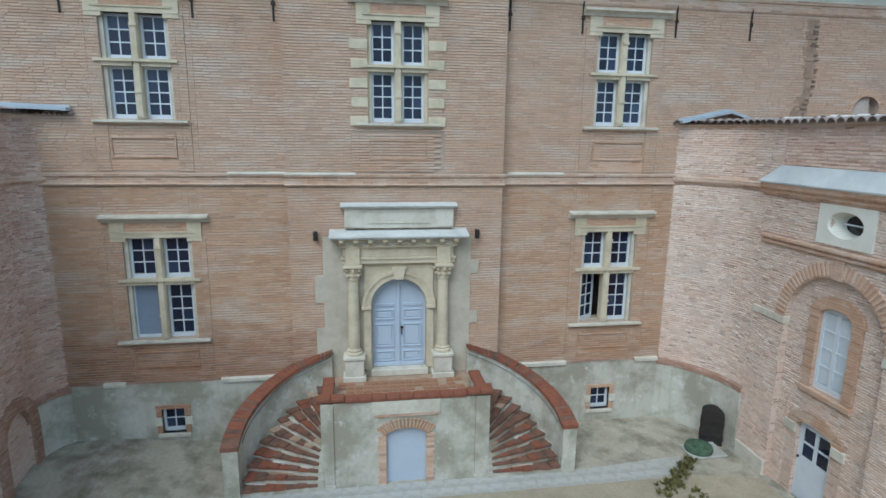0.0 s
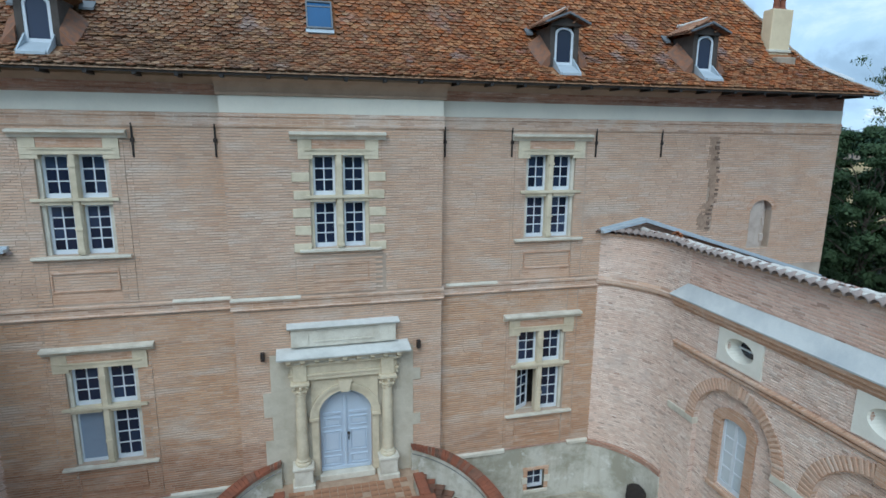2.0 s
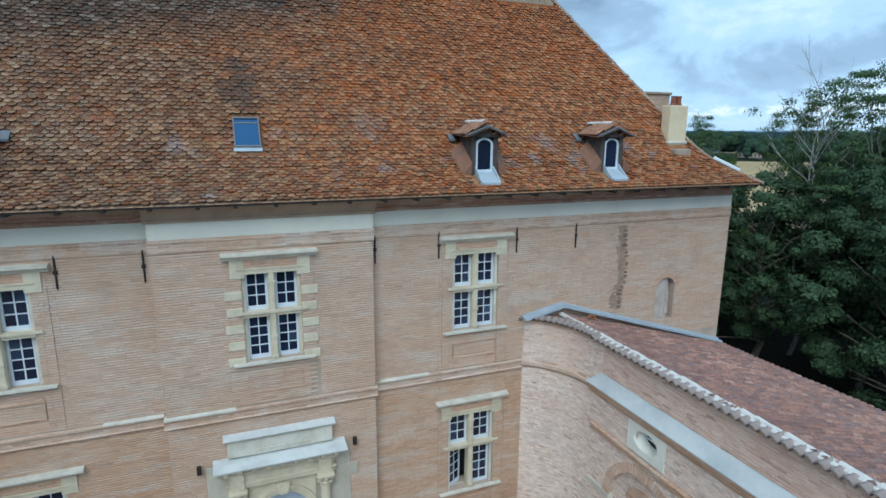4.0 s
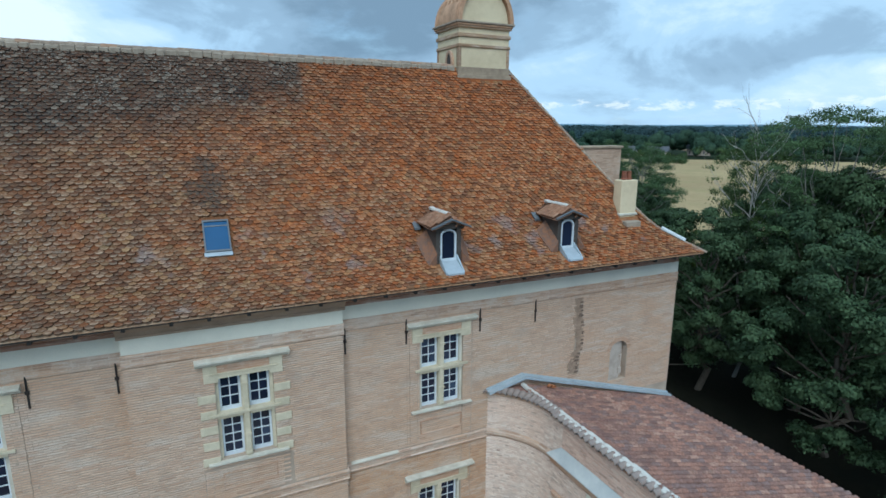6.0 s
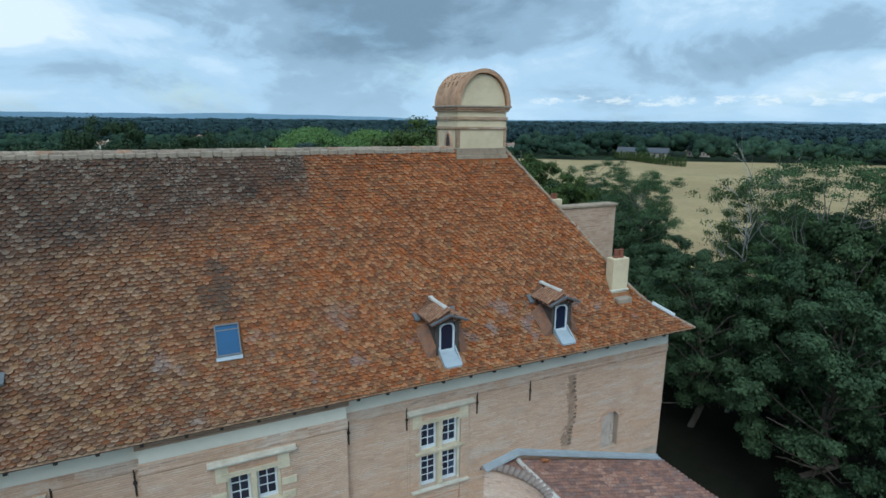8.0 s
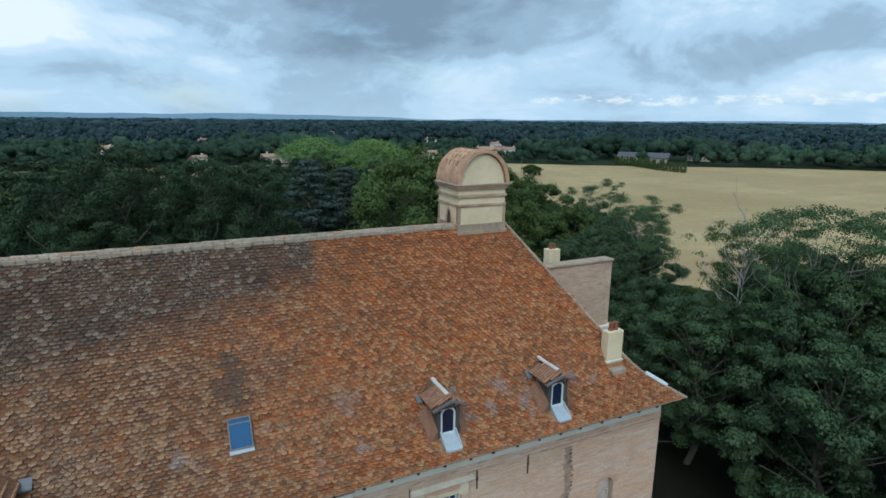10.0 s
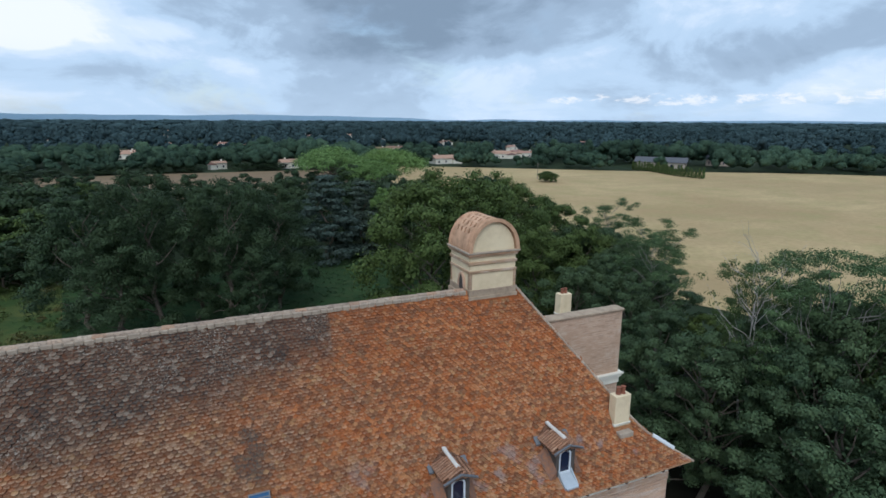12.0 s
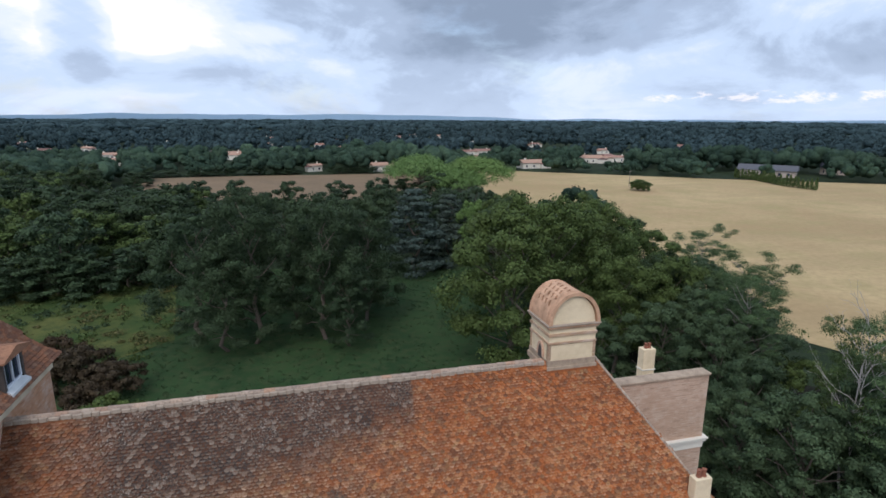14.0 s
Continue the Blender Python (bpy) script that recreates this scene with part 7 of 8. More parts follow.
# courtyard: slightly higher on one side, with a pale paved strip before the stair
bm = B()
nx, ny = 24, 16
grid = [[bm.verts.new((-9.4 + 18.8 * i / nx, -21 + 21.6 * j / ny, .38 * max(0, min(1, (-4.2 - (-9.4 + 18.8 * i / nx)) / 3.2)) * max(0, min(1, (-21 + 21.6 * j / ny + 3) / 2.5)))) for j in range(ny + 1)] for i in range(nx + 1)]
for i in range(nx):
    for j in range(ny):
        bm.faces.new((grid[i][j], grid[i + 1][j], grid[i + 1][j + 1], grid[i][j + 1]))
tagged(part("court_floor", bm, M["court"]), "stained worn concrete courtyard floor", "pavement", kind="structure")
sheet("court_path", [(-6.5, -2.85), (7.2, -2.75), (7.6, -1.95), (4.5, -2.22), (-4.6, -2.30)], .012, M["path"], "pale strip of paving before the stair", "pavement")
sheet("court_gravel", [(-9.2, -20.8), (9.1, -20.8), (9.1, -3.2), (7.4, -2.8), (-6.7, -2.9), (-9.2, -3.6)], .006, M["sand"], "sandy gravel of the courtyard", "pavement")
slab = B()
box(slab, -.2, .2, -.16, .16, -.02, .012, .006)
slab_me = mesh_of("paving_slab", slab, M["path"])
pth = bpy.data.objects["court_path"]
rng = random.Random(31)
for i in range(30):
    for j in range(2):
        piece("paving_slab", slab_me, pth, pose(-5.8 + i * .42 + (.2 if j else 0), -2.72 + j * .33 + .004 * i * .3, .012 + rng.uniform(0, .004), 0, 0, rng.uniform(-1.5, 1.5)))

sheet("lawn", [(-36, 34), (32, 30), (34, 60), (38, 98), (8, 104), (-20, 101), (-30, 70)], -.15, M["lawn"], "mown green lawn shaded by tall trees", "lawn")
sheet("meadow", [(-62, 58), (-30, 56), (-19, 66), (-25, 101), (-52, 98)], -.12, M["meadow"], "rough yellow-green meadow", "meadow")
FIELD = [(92, 300), (126, 303), (217, 236), (300, 186), (470, 40), (330, -90), (150, -40), (74, 30), (60, 62), (88, 140), (76, 200)]
STRIP = [(-74, 300), (-20, 304), (62, 300), (70, 262), (52, 200), (-10, 196), (-48, 206), (-66, 240)]
sheet("field", FIELD, -.08, M["field"], "wide dry stubble field", "field")
# dark sheet stands for the shade under the trees beside the house
sheet("wood_floor", [(16.9, -40), (75, -40), (66, 20), (44, 50), (32, 30), (16.9, 14)], -.17, M["shaded_floor"], "ground under the trees, coloured dark for their shade", "ground")
M["stubble_brown"] = ground_material("brown_stubble", (0.235, 0.165, 0.10), (0.20, 0.14, 0.085), (0.17, 0.13, 0.08), 0.012, 0.06, streak=(0.010, 0.11, 1))
sheet("field", STRIP, -.06, M["stubble_brown"], "strip of dry stubble beyond the trees", "field")
sheet("field", [(338, 262), (420, 232), (442, 302), (362, 322)], -.05, M["stubble_brown"], "pale dry field by the farm", "field")

# ---- courtyard things ----
M["bin_wood"] = plain_material("blackened_wood", (0.045, 0.038, 0.034), (0.025, 0.022, 0.02), 0.85, 5, 0.7)
bt = empty("wooden_bin", "tall dark weathered wooden bin against the rounded wall", "bin", at=(8.92, -1.32, 0))
bm = B()
prism(bm, [(-.30, 0), (.30, 0), (.30, .86)] + arch_points(0, .86, .30, .17, 10), "y", -.22, .22)
part("body", bm, M["bin_wood"], bt)
bm = B()
for z in (.2, .6):
    box(bm, -.315, .315, -.235, .235, z, z + .05)
part("band", bm, M["iron"], bt)
bt.rotation_euler = (0, 0, radians(-35))
wl = empty("well_cover", "low green-weathered round lid on a square slab", "well cover", at=(8.25, -1.85, 0))
bm = B()
box(bm, -.42, .62, -.36, .36, 0, .08, .02)
part("slab", bm, M["path"], wl)
bm = B()
lathe(bm, [(.36, 0), (.38, .05), (.36, .14), (.30, .17), (.30, .13), (.16, .12), (.14, .17), (.02, .19)], -.05, 0, 24, .08)
M["moss"] = plain_material("mossy_metal", (0.10, 0.17, 0.11), (0.06, 0.08, 0.05), 0.8, 6, 0.8)
part("lid", bm, M["moss"], wl)


# weeds growing through the paving
def weed_patch(spots, label):
    rng = random.Random(8)
    verts, faces = [], []
    for x, y, r, n in spots:
        for _ in range(n):
            a, q = rng.uniform(0, 6.283), r * math.sqrt(rng.random())
            p = Vector((x + q * math.cos(a), y + q * math.sin(a), .01))
            for _ in range(5):
                b = rng.uniform(0, 6.283)
                d = Vector((math.cos(b), math.sin(b), rng.uniform(.3, 1.4))) * rng.uniform(.05, .13)
                t = Vector((-math.sin(b), math.cos(b), 0)) * rng.uniform(.012, .03)
                o = len(verts)
                verts += [p, p + d * .5 - t, p + d, p + d * .5 + t]
                faces.append((o, o + 1, o + 2, o + 3))
    me = bpy.data.meshes.new("weeds")
    me.from_pydata([tuple(v) for v in verts], [], faces)
    me.materials.append(M["weed"])
    tagged(new("weeds", me), label, "weeds", kind="stuff")


M["weed"] = leaf_material("weed_leaf", (0.06, 0.075, 0.025), (0.11, 0.115, 0.04), (0.19, 0.17, 0.07), 3.0)
weed_patch([(7.7, -2.25, .14, 16), (7.4, -2.5, .2, 30), (7.1, -2.8, .22, 34), (6.75, -3.1, .25, 26), (6.3, -3.35, .3, 20), (7.0, -3.6, .3, 18), (-2.9, -1.2, .1, 6)], "sparse yellow-green weeds in the paving")

# ---- trees ----
M["bark_dead"] = plain_material("silvery_dead_wood", (0.46, 0.43, 0.39), (0.28, 0.26, 0.23), 0.9, 3, 0.7, 0.5)
M["bark_pale"] = plain_material("bleached_bark", (0.22, 0.205, 0.18), (0.12, 0.11, 0.095), 0.9, 3, 0.7, 0.5)


def leaf_cloud(rng, clumps, per, size, flat=1.0):
    """Many small leaf sprays on and inside clumps: (x, y, z, r)."""
    verts, faces = [], []
    for x, y, z, r in clumps:
        for k in range(per):
            d = Vector((rng.gauss(0, 1), rng.gauss(0, 1), rng.gauss(0, .8) + .25)).normalized()
            deep = k % 6 == 0
            p = Vector((x, y, z)) + Vector((d.x, d.y, d.z * flat)) * r * (rng.uniform(.3, .8) if deep else min(1.6, abs(rng.gauss(.95, .20))))
            nrm = (d + Vector((rng.uniform(-.5, .5), rng.uniform(-.5, .5), rng.uniform(-.2, .7)))).normalized()
            t = nrm.orthogonal().normalized()
            t.rotate(Matrix.Rotation(rng.uniform(0, 6.28), 3, nrm))
            b = nrm.cross(t)
            s = size * rng.uniform(.6, 1.35) * (1.5 if deep else 1)
            o = len(verts)
            verts += [p - t * s * .8, p + t * s * .5 - b * s * .85, p + t * s * .6 + b * s * .8 - nrm * s * .2]
            faces.append((o, o + 1, o + 2))
    return verts, faces


def trunk_mesh(rng, h, r, limbs, bark="bark"):
    """Tapered trunk, with limbs as (start, end, radius, end radius)."""
    bm = B()

    def limb(a, b, ra, rb, n=7, seg=4):
        a, b = Vector(a), Vector(b)
        d = (b - a).normalized()
        u = d.orthogonal().normalized()
        v = d.cross(u)
        prev = None
        for k in range(seg + 1):
            f = k / seg
            c = a.lerp(b, f) + Vector((rng.uniform(-1, 1), rng.uniform(-1, 1), rng.uniform(-.5, .5))) * (.085 * (b - a).length * (0 < k < seg))
            rr = ra + (rb - ra) * f
            rg = [bm.verts.new(c + (u * math.cos(6.283 * i / n) + v * math.sin(6.283 * i / n)) * rr) for i in range(n)]
            if prev:
                for i in range(n):
                    bm.faces.new((prev[i], prev[(i + 1) % n], rg[(i + 1) % n], rg[i]))
            prev = rg
    limb((0, 0, -.3), (0, 0, h), r * 1.25, r * .08, 9, 7)
    for a, b, ra, rb in limbs:
        limb(a, b, ra, rb, 5, 3)
    return mesh_of("trunk", bm, M[bark])


def forked(rng, h, w, low, mains, spread=.45):
    """Limbs that fork twice on the way out, and the ends of their twigs."""
    limbs, ends = [], []
    for i in range(mains):
        f = (i + rng.random()) / mains
        az = i * 2.4 + rng.uniform(-.4, .4)
        a = Vector((0, 0, h * (low + (.84 - low) * f)))
        reach = w * .5 * rng.uniform(.38, .62) * (1 - spread * f)
        b = a + Vector((reach * math.cos(az), reach * math.sin(az), h * rng.uniform(.06, .15)))
        r0 = .0034 * h * (1.1 - .5 * f)
        limbs.append((a, b, r0, r0 * .55))
        for j in range(3):
            a2 = a.lerp(b, rng.uniform(.45, 1))
            az2 = az + rng.uniform(-.9, .9)
            q = reach * rng.uniform(.3, .55)
            b2 = a2 + Vector((q * math.cos(az2), q * math.sin(az2), h * rng.uniform(.01, .10)))
            limbs.append((a2, b2, r0 * .5, r0 * .22))
            ends.append(b2)
            for _ in range(2):
                az3 = az2 + rng.uniform(-1.1, 1.1)
                q3 = q * rng.uniform(.4, .7)
                a3 = a2.lerp(b2, rng.uniform(.4, 1))
                b3 = a3 + Vector((q3 * math.cos(az3), q3 * math.sin(az3), h * rng.uniform(0, .06)))
                limbs.append((a3, b3, r0 * .22, r0 * .07))
                ends.append(b3)
    return limbs, ends


def make_tree(seed, kind, leaf, h, w, label):
    rng = random.Random(seed)
    clumps, limbs = [], []
    bark = "bark"
    if kind in ("broad", "near", "far"):
        boughs, n, per, size = {"broad": (26, 5, 250, .0105 * w), "near": (26, 5, 230, .0086 * w), "far": (20, 4, 130, .0185 * w)}[kind]
        low = .13 if leaf == "leaf_b" else .17
        # each bough is a rounded head of leaves on the outside of the crown, with hollows between
        pads = 56 if leaf == "leaf_e" else boughs
        for i in range(pads):
            f = (i + rng.uniform(.2, .8)) / pads
            shape = math.sin(math.pi * min(1, .22 + .72 * f)) ** .6
            a = i * 2.399 + rng.uniform(-.3, .3)
            rad = w * .40 * shape * rng.uniform(.72, 1.1) * (.45 if i % 5 == 4 else 1)
            cx, cy, cz, cr = rad * math.cos(a), rad * math.sin(a), h * (low + (.92 - low) * f + rng.uniform(-.03, .03)), w * (rng.uniform(.050, .095) if leaf == "leaf_e" else rng.uniform(.085, .150))
            for k in range(n):
                d = Vector((rng.gauss(0, 1) + .5 * math.cos(a), rng.gauss(0, 1) + .5 * math.sin(a), rng.gauss(.25, .6))).normalized() * cr * rng.uniform(.45, .95)
                clumps.append((cx + d.x, cy + d.y, cz + d.z * (.7 if leaf == "leaf_e" else .8), cr * rng.uniform(.45, .75)))
        for k in range(5):
            clumps.append((rng.uniform(-.05, .05) * w, rng.uniform(-.05, .05) * w, h * (low + .1 + .13 * k), w * rng.uniform(.15, .22)))
        flat = .66 if leaf == "leaf_e" else .72
        for c in clumps[::(16 if kind == "far" else 9)]:
            a, b = Vector((0, 0, max(h * .15, c[2] - h * .22))), Vector(c[:3])
            limbs.append((a, a.lerp(b, .75), .0055 * h, .002 * h))
    elif kind == "pine":
        for i in range(64):
            a, rad = i * 2.399, w * .5 * math.sqrt((i + rng.random()) / 64)
            z = h * (.92 - .26 * (rad / (w * .5)) ** 2) + rng.uniform(-.9, .5)
            clumps.append((rad * math.cos(a), rad * math.sin(a), z, rng.uniform(.085, .13) * w))
        per, size, flat = 260, .0100 * w, .55
        for c in clumps[::3]:
            a, b = Vector((0, 0, h * rng.uniform(.42, .62))), Vector(c[:3])
            limbs.append((a, b, .008 * h, .003 * h))
    elif kind == "cedar":
        for k in range(15):
            z = h * (.08 + .90 * k / 14)
            rad = w * .5 * (1 - (k / 14.5)) ** .75 + .3
            for _ in range(max(3, int(10 * rad / (w * .5)))):
                a, q = rng.uniform(0, 6.283), rad * rng.uniform(.35, 1)
                clumps.append((q * math.cos(a), q * math.sin(a), z - q * .08, rng.uniform(.10, .14) * w))
        per, size, flat = 130, .017 * w, .30
        for c in clumps[::8]:
            limbs.append(((0, 0, c[2]), c[:3], .006 * h, .002 * h))
    elif kind == "bare":
        limbs, ends = forked(rng, h, w, .34, 26, -.1)
        limbs = [(a, b, ra * .8, rb * .8) for a, b, ra, rb in limbs]
        clumps = [(*e, rng.uniform(.05, .085) * w) for i, e in enumerate(ends) if e.z < .86 * h and i % 2 == 0]
        per, size, flat = 60, .0075 * w, .35
        bark = "bark_dead"
    elif kind == "umbrella":
        for i in range(46):
            a, rad = i * 2.399, w * .5 * math.sqrt((i + rng.random()) / 46)
            clumps.append((rad * math.cos(a), rad * math.sin(a), h * (.965 - .10 * (rad / (w * .5)) ** 2 + rng.uniform(-.02, .012)), rng.uniform(.06, .10) * w))
        for i in range(110):
            a, rad = i * 2.1, w * rng.uniform(.15, .50)
            clumps.append((rad * math.cos(a), rad * math.sin(a), h * rng.uniform(.48, .88), rng.uniform(.05, .09) * w))
        per, size, flat = 200, .0060 * w, .36
        for c in clumps[::4]:
            a, b = Vector((0, 0, max(h * .36, c[2] - h * rng.uniform(.16, .34)))), Vector(c[:3])
            k = a.lerp(b, .5) + Vector((b.x * .22, b.y * .22, -.02 * h))
            limbs += [(a, k, .0026 * h, .0018 * h), (k, b, .0018 * h, .0006 * h)]
        bark = "bark_pale"
    else:  # open, layered tree with bare limbs showing between its pads of leaves
        limbs, ends = forked(rng, h, w, .36, 19, .1)
        clumps = [(*e, rng.uniform(.05, .095) * w) for i, e in enumerate(ends) if i % 5]
        per, size, flat = 215, .0054 * w, .36
        bark = "bark_pale"
    tree = empty("tree", label, "tree")
    tm = trunk_mesh(rng, h * {"pine": .75, "bare": .80, "umbrella": .66, "broad": .8, "near": .8, "far": .8}.get(kind, .88), (.009 if kind in ("open", "bare", "umbrella") else .016) * h, limbs, bark)
    t = new("trunk", tm)
    t.parent = tree
    v, f = leaf_cloud(rng, clumps, per, size, flat)
    me = bpy.data.meshes.new("crown")
    me.from_pydata([tuple(p) for p in v], [], f)
    me.materials.append(M[leaf])
    c = new("crown", me)
    c.parent = tree
    return tree


# wood beyond the meadow, lower towards the far strip to fit the camera's view
rng = random.Random(41)
WOOD_EDGE = [(-25, 100), (-33, 94), (-52, 93), (-106, 82), (-140, 150), (-104, 216), (-44, 214), (-22, 150)]


def inside(x, y, poly):
    hit = False
    for (ax, ay), (bx, by) in zip(poly, poly[1:] + poly[:1]):
        if (ay > y) != (by > y) and x < (bx - ax) * (y - ay) / (by - ay) + ax:
            hit = not hit
    return hit


FAR_TREES = []
for i in range(12):
    for j in range(13):
        x, y = -138 + i * 11 + rng.uniform(-4, 4), 82 + j * 11 + rng.uniform(-4, 4)
        if inside(x, y, WOOD_EDGE):
            top = 31.5 * (1 - (y + 16) / 272) if x > -66 else 19
            FAR_TREES.append((x, y, min(15.5, top) * rng.uniform(.78, 1.08), rng.uniform(14, 19)))
FAR_A, FAR_B = FAR_TREES[::3], FAR_TREES[1::3] + FAR_TREES[2::3]

rng = random.Random(77)


def plant(seed, shape, leaf, h, w, label, places):
    """One tree of a kind, built once and then copied to its places: (x, y, height, width)."""
    first = make_tree(seed, shape, leaf, h, w, label)
    tagged(first, group={"pine": "umbrella pines", "cedar": "cedars", "far": "trees of the wood beyond the meadow" if h > 10 else "shrubs"}.get(shape, "trees round the house"))
    last = None
    for x, y, hh, ww in places:
        m = pose(x, y, -.2, 0, 0, rng.uniform(0, 360)) @ Matrix.Diagonal((ww / w, ww / w, hh / h, 1))
        if last is None:
            last = m
        else:
            copy_thing(first, m)
    first.matrix_basis = last


plant(1, "near", "leaf_b", 20, 15, "tall dark leafy tree standing by the lawn", [(-7.8, 62, 22.7, 14), (-15, 66, 19.6, 14), (2, 61, 21, 13), (-3, 67, 20, 14), (8.5, 67, 18.5, 12), (-11, 60, 15, 12), (5, 58, 11, 9)])
plant(2, "broad", "leaf_a", 20, 16, "full green oak with a rounded crown", [(24, 45, 22.2, 17), (33, 53, 21.6, 15), (41, 59, 20.2, 14), (30, 64, 20, 14), (42, 2, 15, 13), (51, 9, 14, 13), (55, -4, 14, 14), (36, 41, 16, 11), (49, 67, 18, 13), (52, 73, 16.5, 13), (46.5, 51, 17.4, 12), (44, 42, 15.2, 11), (40, 92, 17, 12)])
plant(3, "near", "leaf_e", 14, 12, "lush layered green tree beside the house", [(31, 10, 13.6, 11), (34.5, 19, 12.2, 9), (31, 1, 13.6, 12), (38, 4, 16.8, 12), (44, 11, 16, 12), (31, 15.5, 11, 9), (34.5, 5, 14.4, 10), (41, 8, 16.4, 9), (35, 31, 13.5, 11), (41, 32, 14, 11), (36, 24, 14, 10), (28, 33, 11, 9), (29, -8, 11, 11), (39, -5, 13, 12), (36.5, 9, 15.6, 9), (46, 36, 14, 11), (45, 29, 12.8, 10), (49, 44, 14.4, 11)])
plant(4, "cedar", "leaf_d", 17, 15, "blue-grey cedar with level boughs", [(22, 95, 17, 16), (31, 100, 15, 13)])
plant(5, "pine", "leaf_c", 17, 24, "umbrella pine with a bright flat crown", [(40.5, 172, 19.2, 22), (60, 170, 18.4, 25), (51, 160, 15.5, 17)])
plant(6, "open", "leaf_f", 16, 11, "airy layered tree with bare limbs showing", [(41, 26.5, 16.5, 8.5), (50, 35, 16, 11), (55, 50.5, 16, 10), (46, 33, 15, 8), (38.6, 13.2, 17.6, 7)])
plant(7, "far", "leaf_a", 7, 8, "low spreading shrub at the wood's edge", [(-20, 40, 5, 6), (-14, 38, 4, 5), (-34, 52, 5, 8), (-43, 57, 6, 9), (-52, 63, 6, 9), (-38, 46, 6, 9), (28, 22, 6, 7), (41, 18, 8, 9), (146.5, 201, 5.2, 9), (148.4, 200, 4.6, 8), (147.6, 203, 5, 8), (10, 36, 3, 4), (3, 37, 3, 4), (-3, 38, 3.4, 4.5), (-9, 41, 2.4, 4), (46, 26, 8, 9), (26, 12, 4, 5)])
plant(8, "broad", "leaf_b", 14, 10, "slim dark tree at the wood's edge", [(45, 46, 14, 9), (51, 52, 13, 9), (58, 72, 14, 11), (44, 76, 17, 12), (38, 84, 17, 12), (9, 72, 19, 13), (3, 82, 19, 14), (-11, 84, 18, 15)])
plant(14, "umbrella", "leaf_f", 20, 10.5, "tall airy tree with a domed flat crown", [(36.6, 6.3, 20.1, 10), (44, 2.5, 20, 12)])
plant(9, "bare", "leaf_a", 20, 11, "half-dead pale tree with bare twisted limbs", [(35.2, 10.3, 20.6, 7.5)])
plant(10, "far", "leaf_a", 14, 13, "leafy green tree at the far edge of the meadow", FAR_A)
M["leaf_plum"] = leaf_material("leaf_plum", (0.030, 0.022, 0.014), (0.055, 0.040, 0.024), (0.082, 0.064, 0.034))
plant(13, "far", "leaf_plum", 5, 8, "dark purplish-brown shrub by the corner of the house", [(-27, 53, 5, 8), (-22.5, 50, 4, 7), (-31, 57, 5, 7), (-24, 45, 4, 6)])
plant(12, "broad", "leaf_c", 14, 12, "yellow-green leafy tree below the pines", [(36, 97, 14.5, 10)])
PARK_EDGE = [(50, 90, 14, 12), (62, 92, 11, 11), (46, 106, 13, 12), (34, 112, 14, 12), (16, 112, 15, 12), (0, 108, 14, 12), (-14, 106, 15, 13), (42, 112, 15, 13), (8, 125, 13, 13), (24, 130, 13, 13), (40, 135, 12, 13), (-8, 124, 13, 13), (26, 112, 15, 12), (-24, 94, 14, 12), (-30, 165, 12.5, 12), (-18, 150, 14, 13), (-4, 158, 12.5, 13)]
MEADOW_EDGE = [(-26, 99, 9, 12), (-31, 94.5, 8, 12), (-37, 93, 7.5, 13), (-43, 93, 8, 13), (-49, 93, 7.5, 13), (-55, 92, 8, 13), (-62, 91, 8, 13), (-69, 89, 8, 13)]
FIELD_EDGE = [(12, 165, 11.5, 13), (24, 158, 13, 13), (34, 172, 11, 13), (44, 160, 14, 14), (52, 205, 8, 14), (-70, 262, 7, 15), (-72, 284, 8, 15), (66, 240, 8, 15), (72, 268, 8, 15), (-66, 308, 4, 16), (-50, 309, 4.5, 16), (-36, 310, 4, 16), (-20, 311, 5, 16), (-4, 311, 3.6, 16), (24, 310, 4.4, 16), (40, 309, 4, 16), (58, 104, 12, 12)]
plant(11, "far", "leaf_b", 14, 13, "dark leafy tree in the wood beyond the meadow", FAR_B + PARK_EDGE + FIELD_EDGE + MEADOW_EDGE)


# rank grass and brambles over the meadow
M["bramble"] = leaf_material("leaf_bramble", (0.045, 0.055, 0.02), (0.085, 0.09, 0.03), (0.13, 0.115, 0.045), 0.2)
rng = random.Random(63)
MEADOW = [(-62, 58), (-30, 50), (-17, 66), (-25, 101), (-52, 98)]
tufts = {"leaf_a": [], "bramble": [], "leaf_b": []}
while sum(len(v) for v in tufts.values()) < 420:
    x, y = rng.uniform(-62, -12), rng.uniform(48, 102)
    if inside(x, y, MEADOW):
        k = noise.noise((x * .11, y * .11, 1.0))
        r = rng.uniform(.4, 1.3)
        tufts["bramble" if k > .12 else "leaf_b" if k < -.22 else "leaf_a"].append((x, y, .1 * r, r))
for leaf, name in (("leaf_a", "green_weeds"), ("bramble", "yellow_weeds"), ("leaf_b", "dark_weeds")):
    v, f = leaf_cloud(rng, tufts[leaf], 44, .16, .5)
    me = bpy.data.meshes.new(name)
    me.from_pydata([tuple(p) for p in v], [], f)
    me.materials.append(M[leaf])
    tagged(new(name, me), "rank weeds and brambles over the rough meadow", "weeds", kind="stuff")


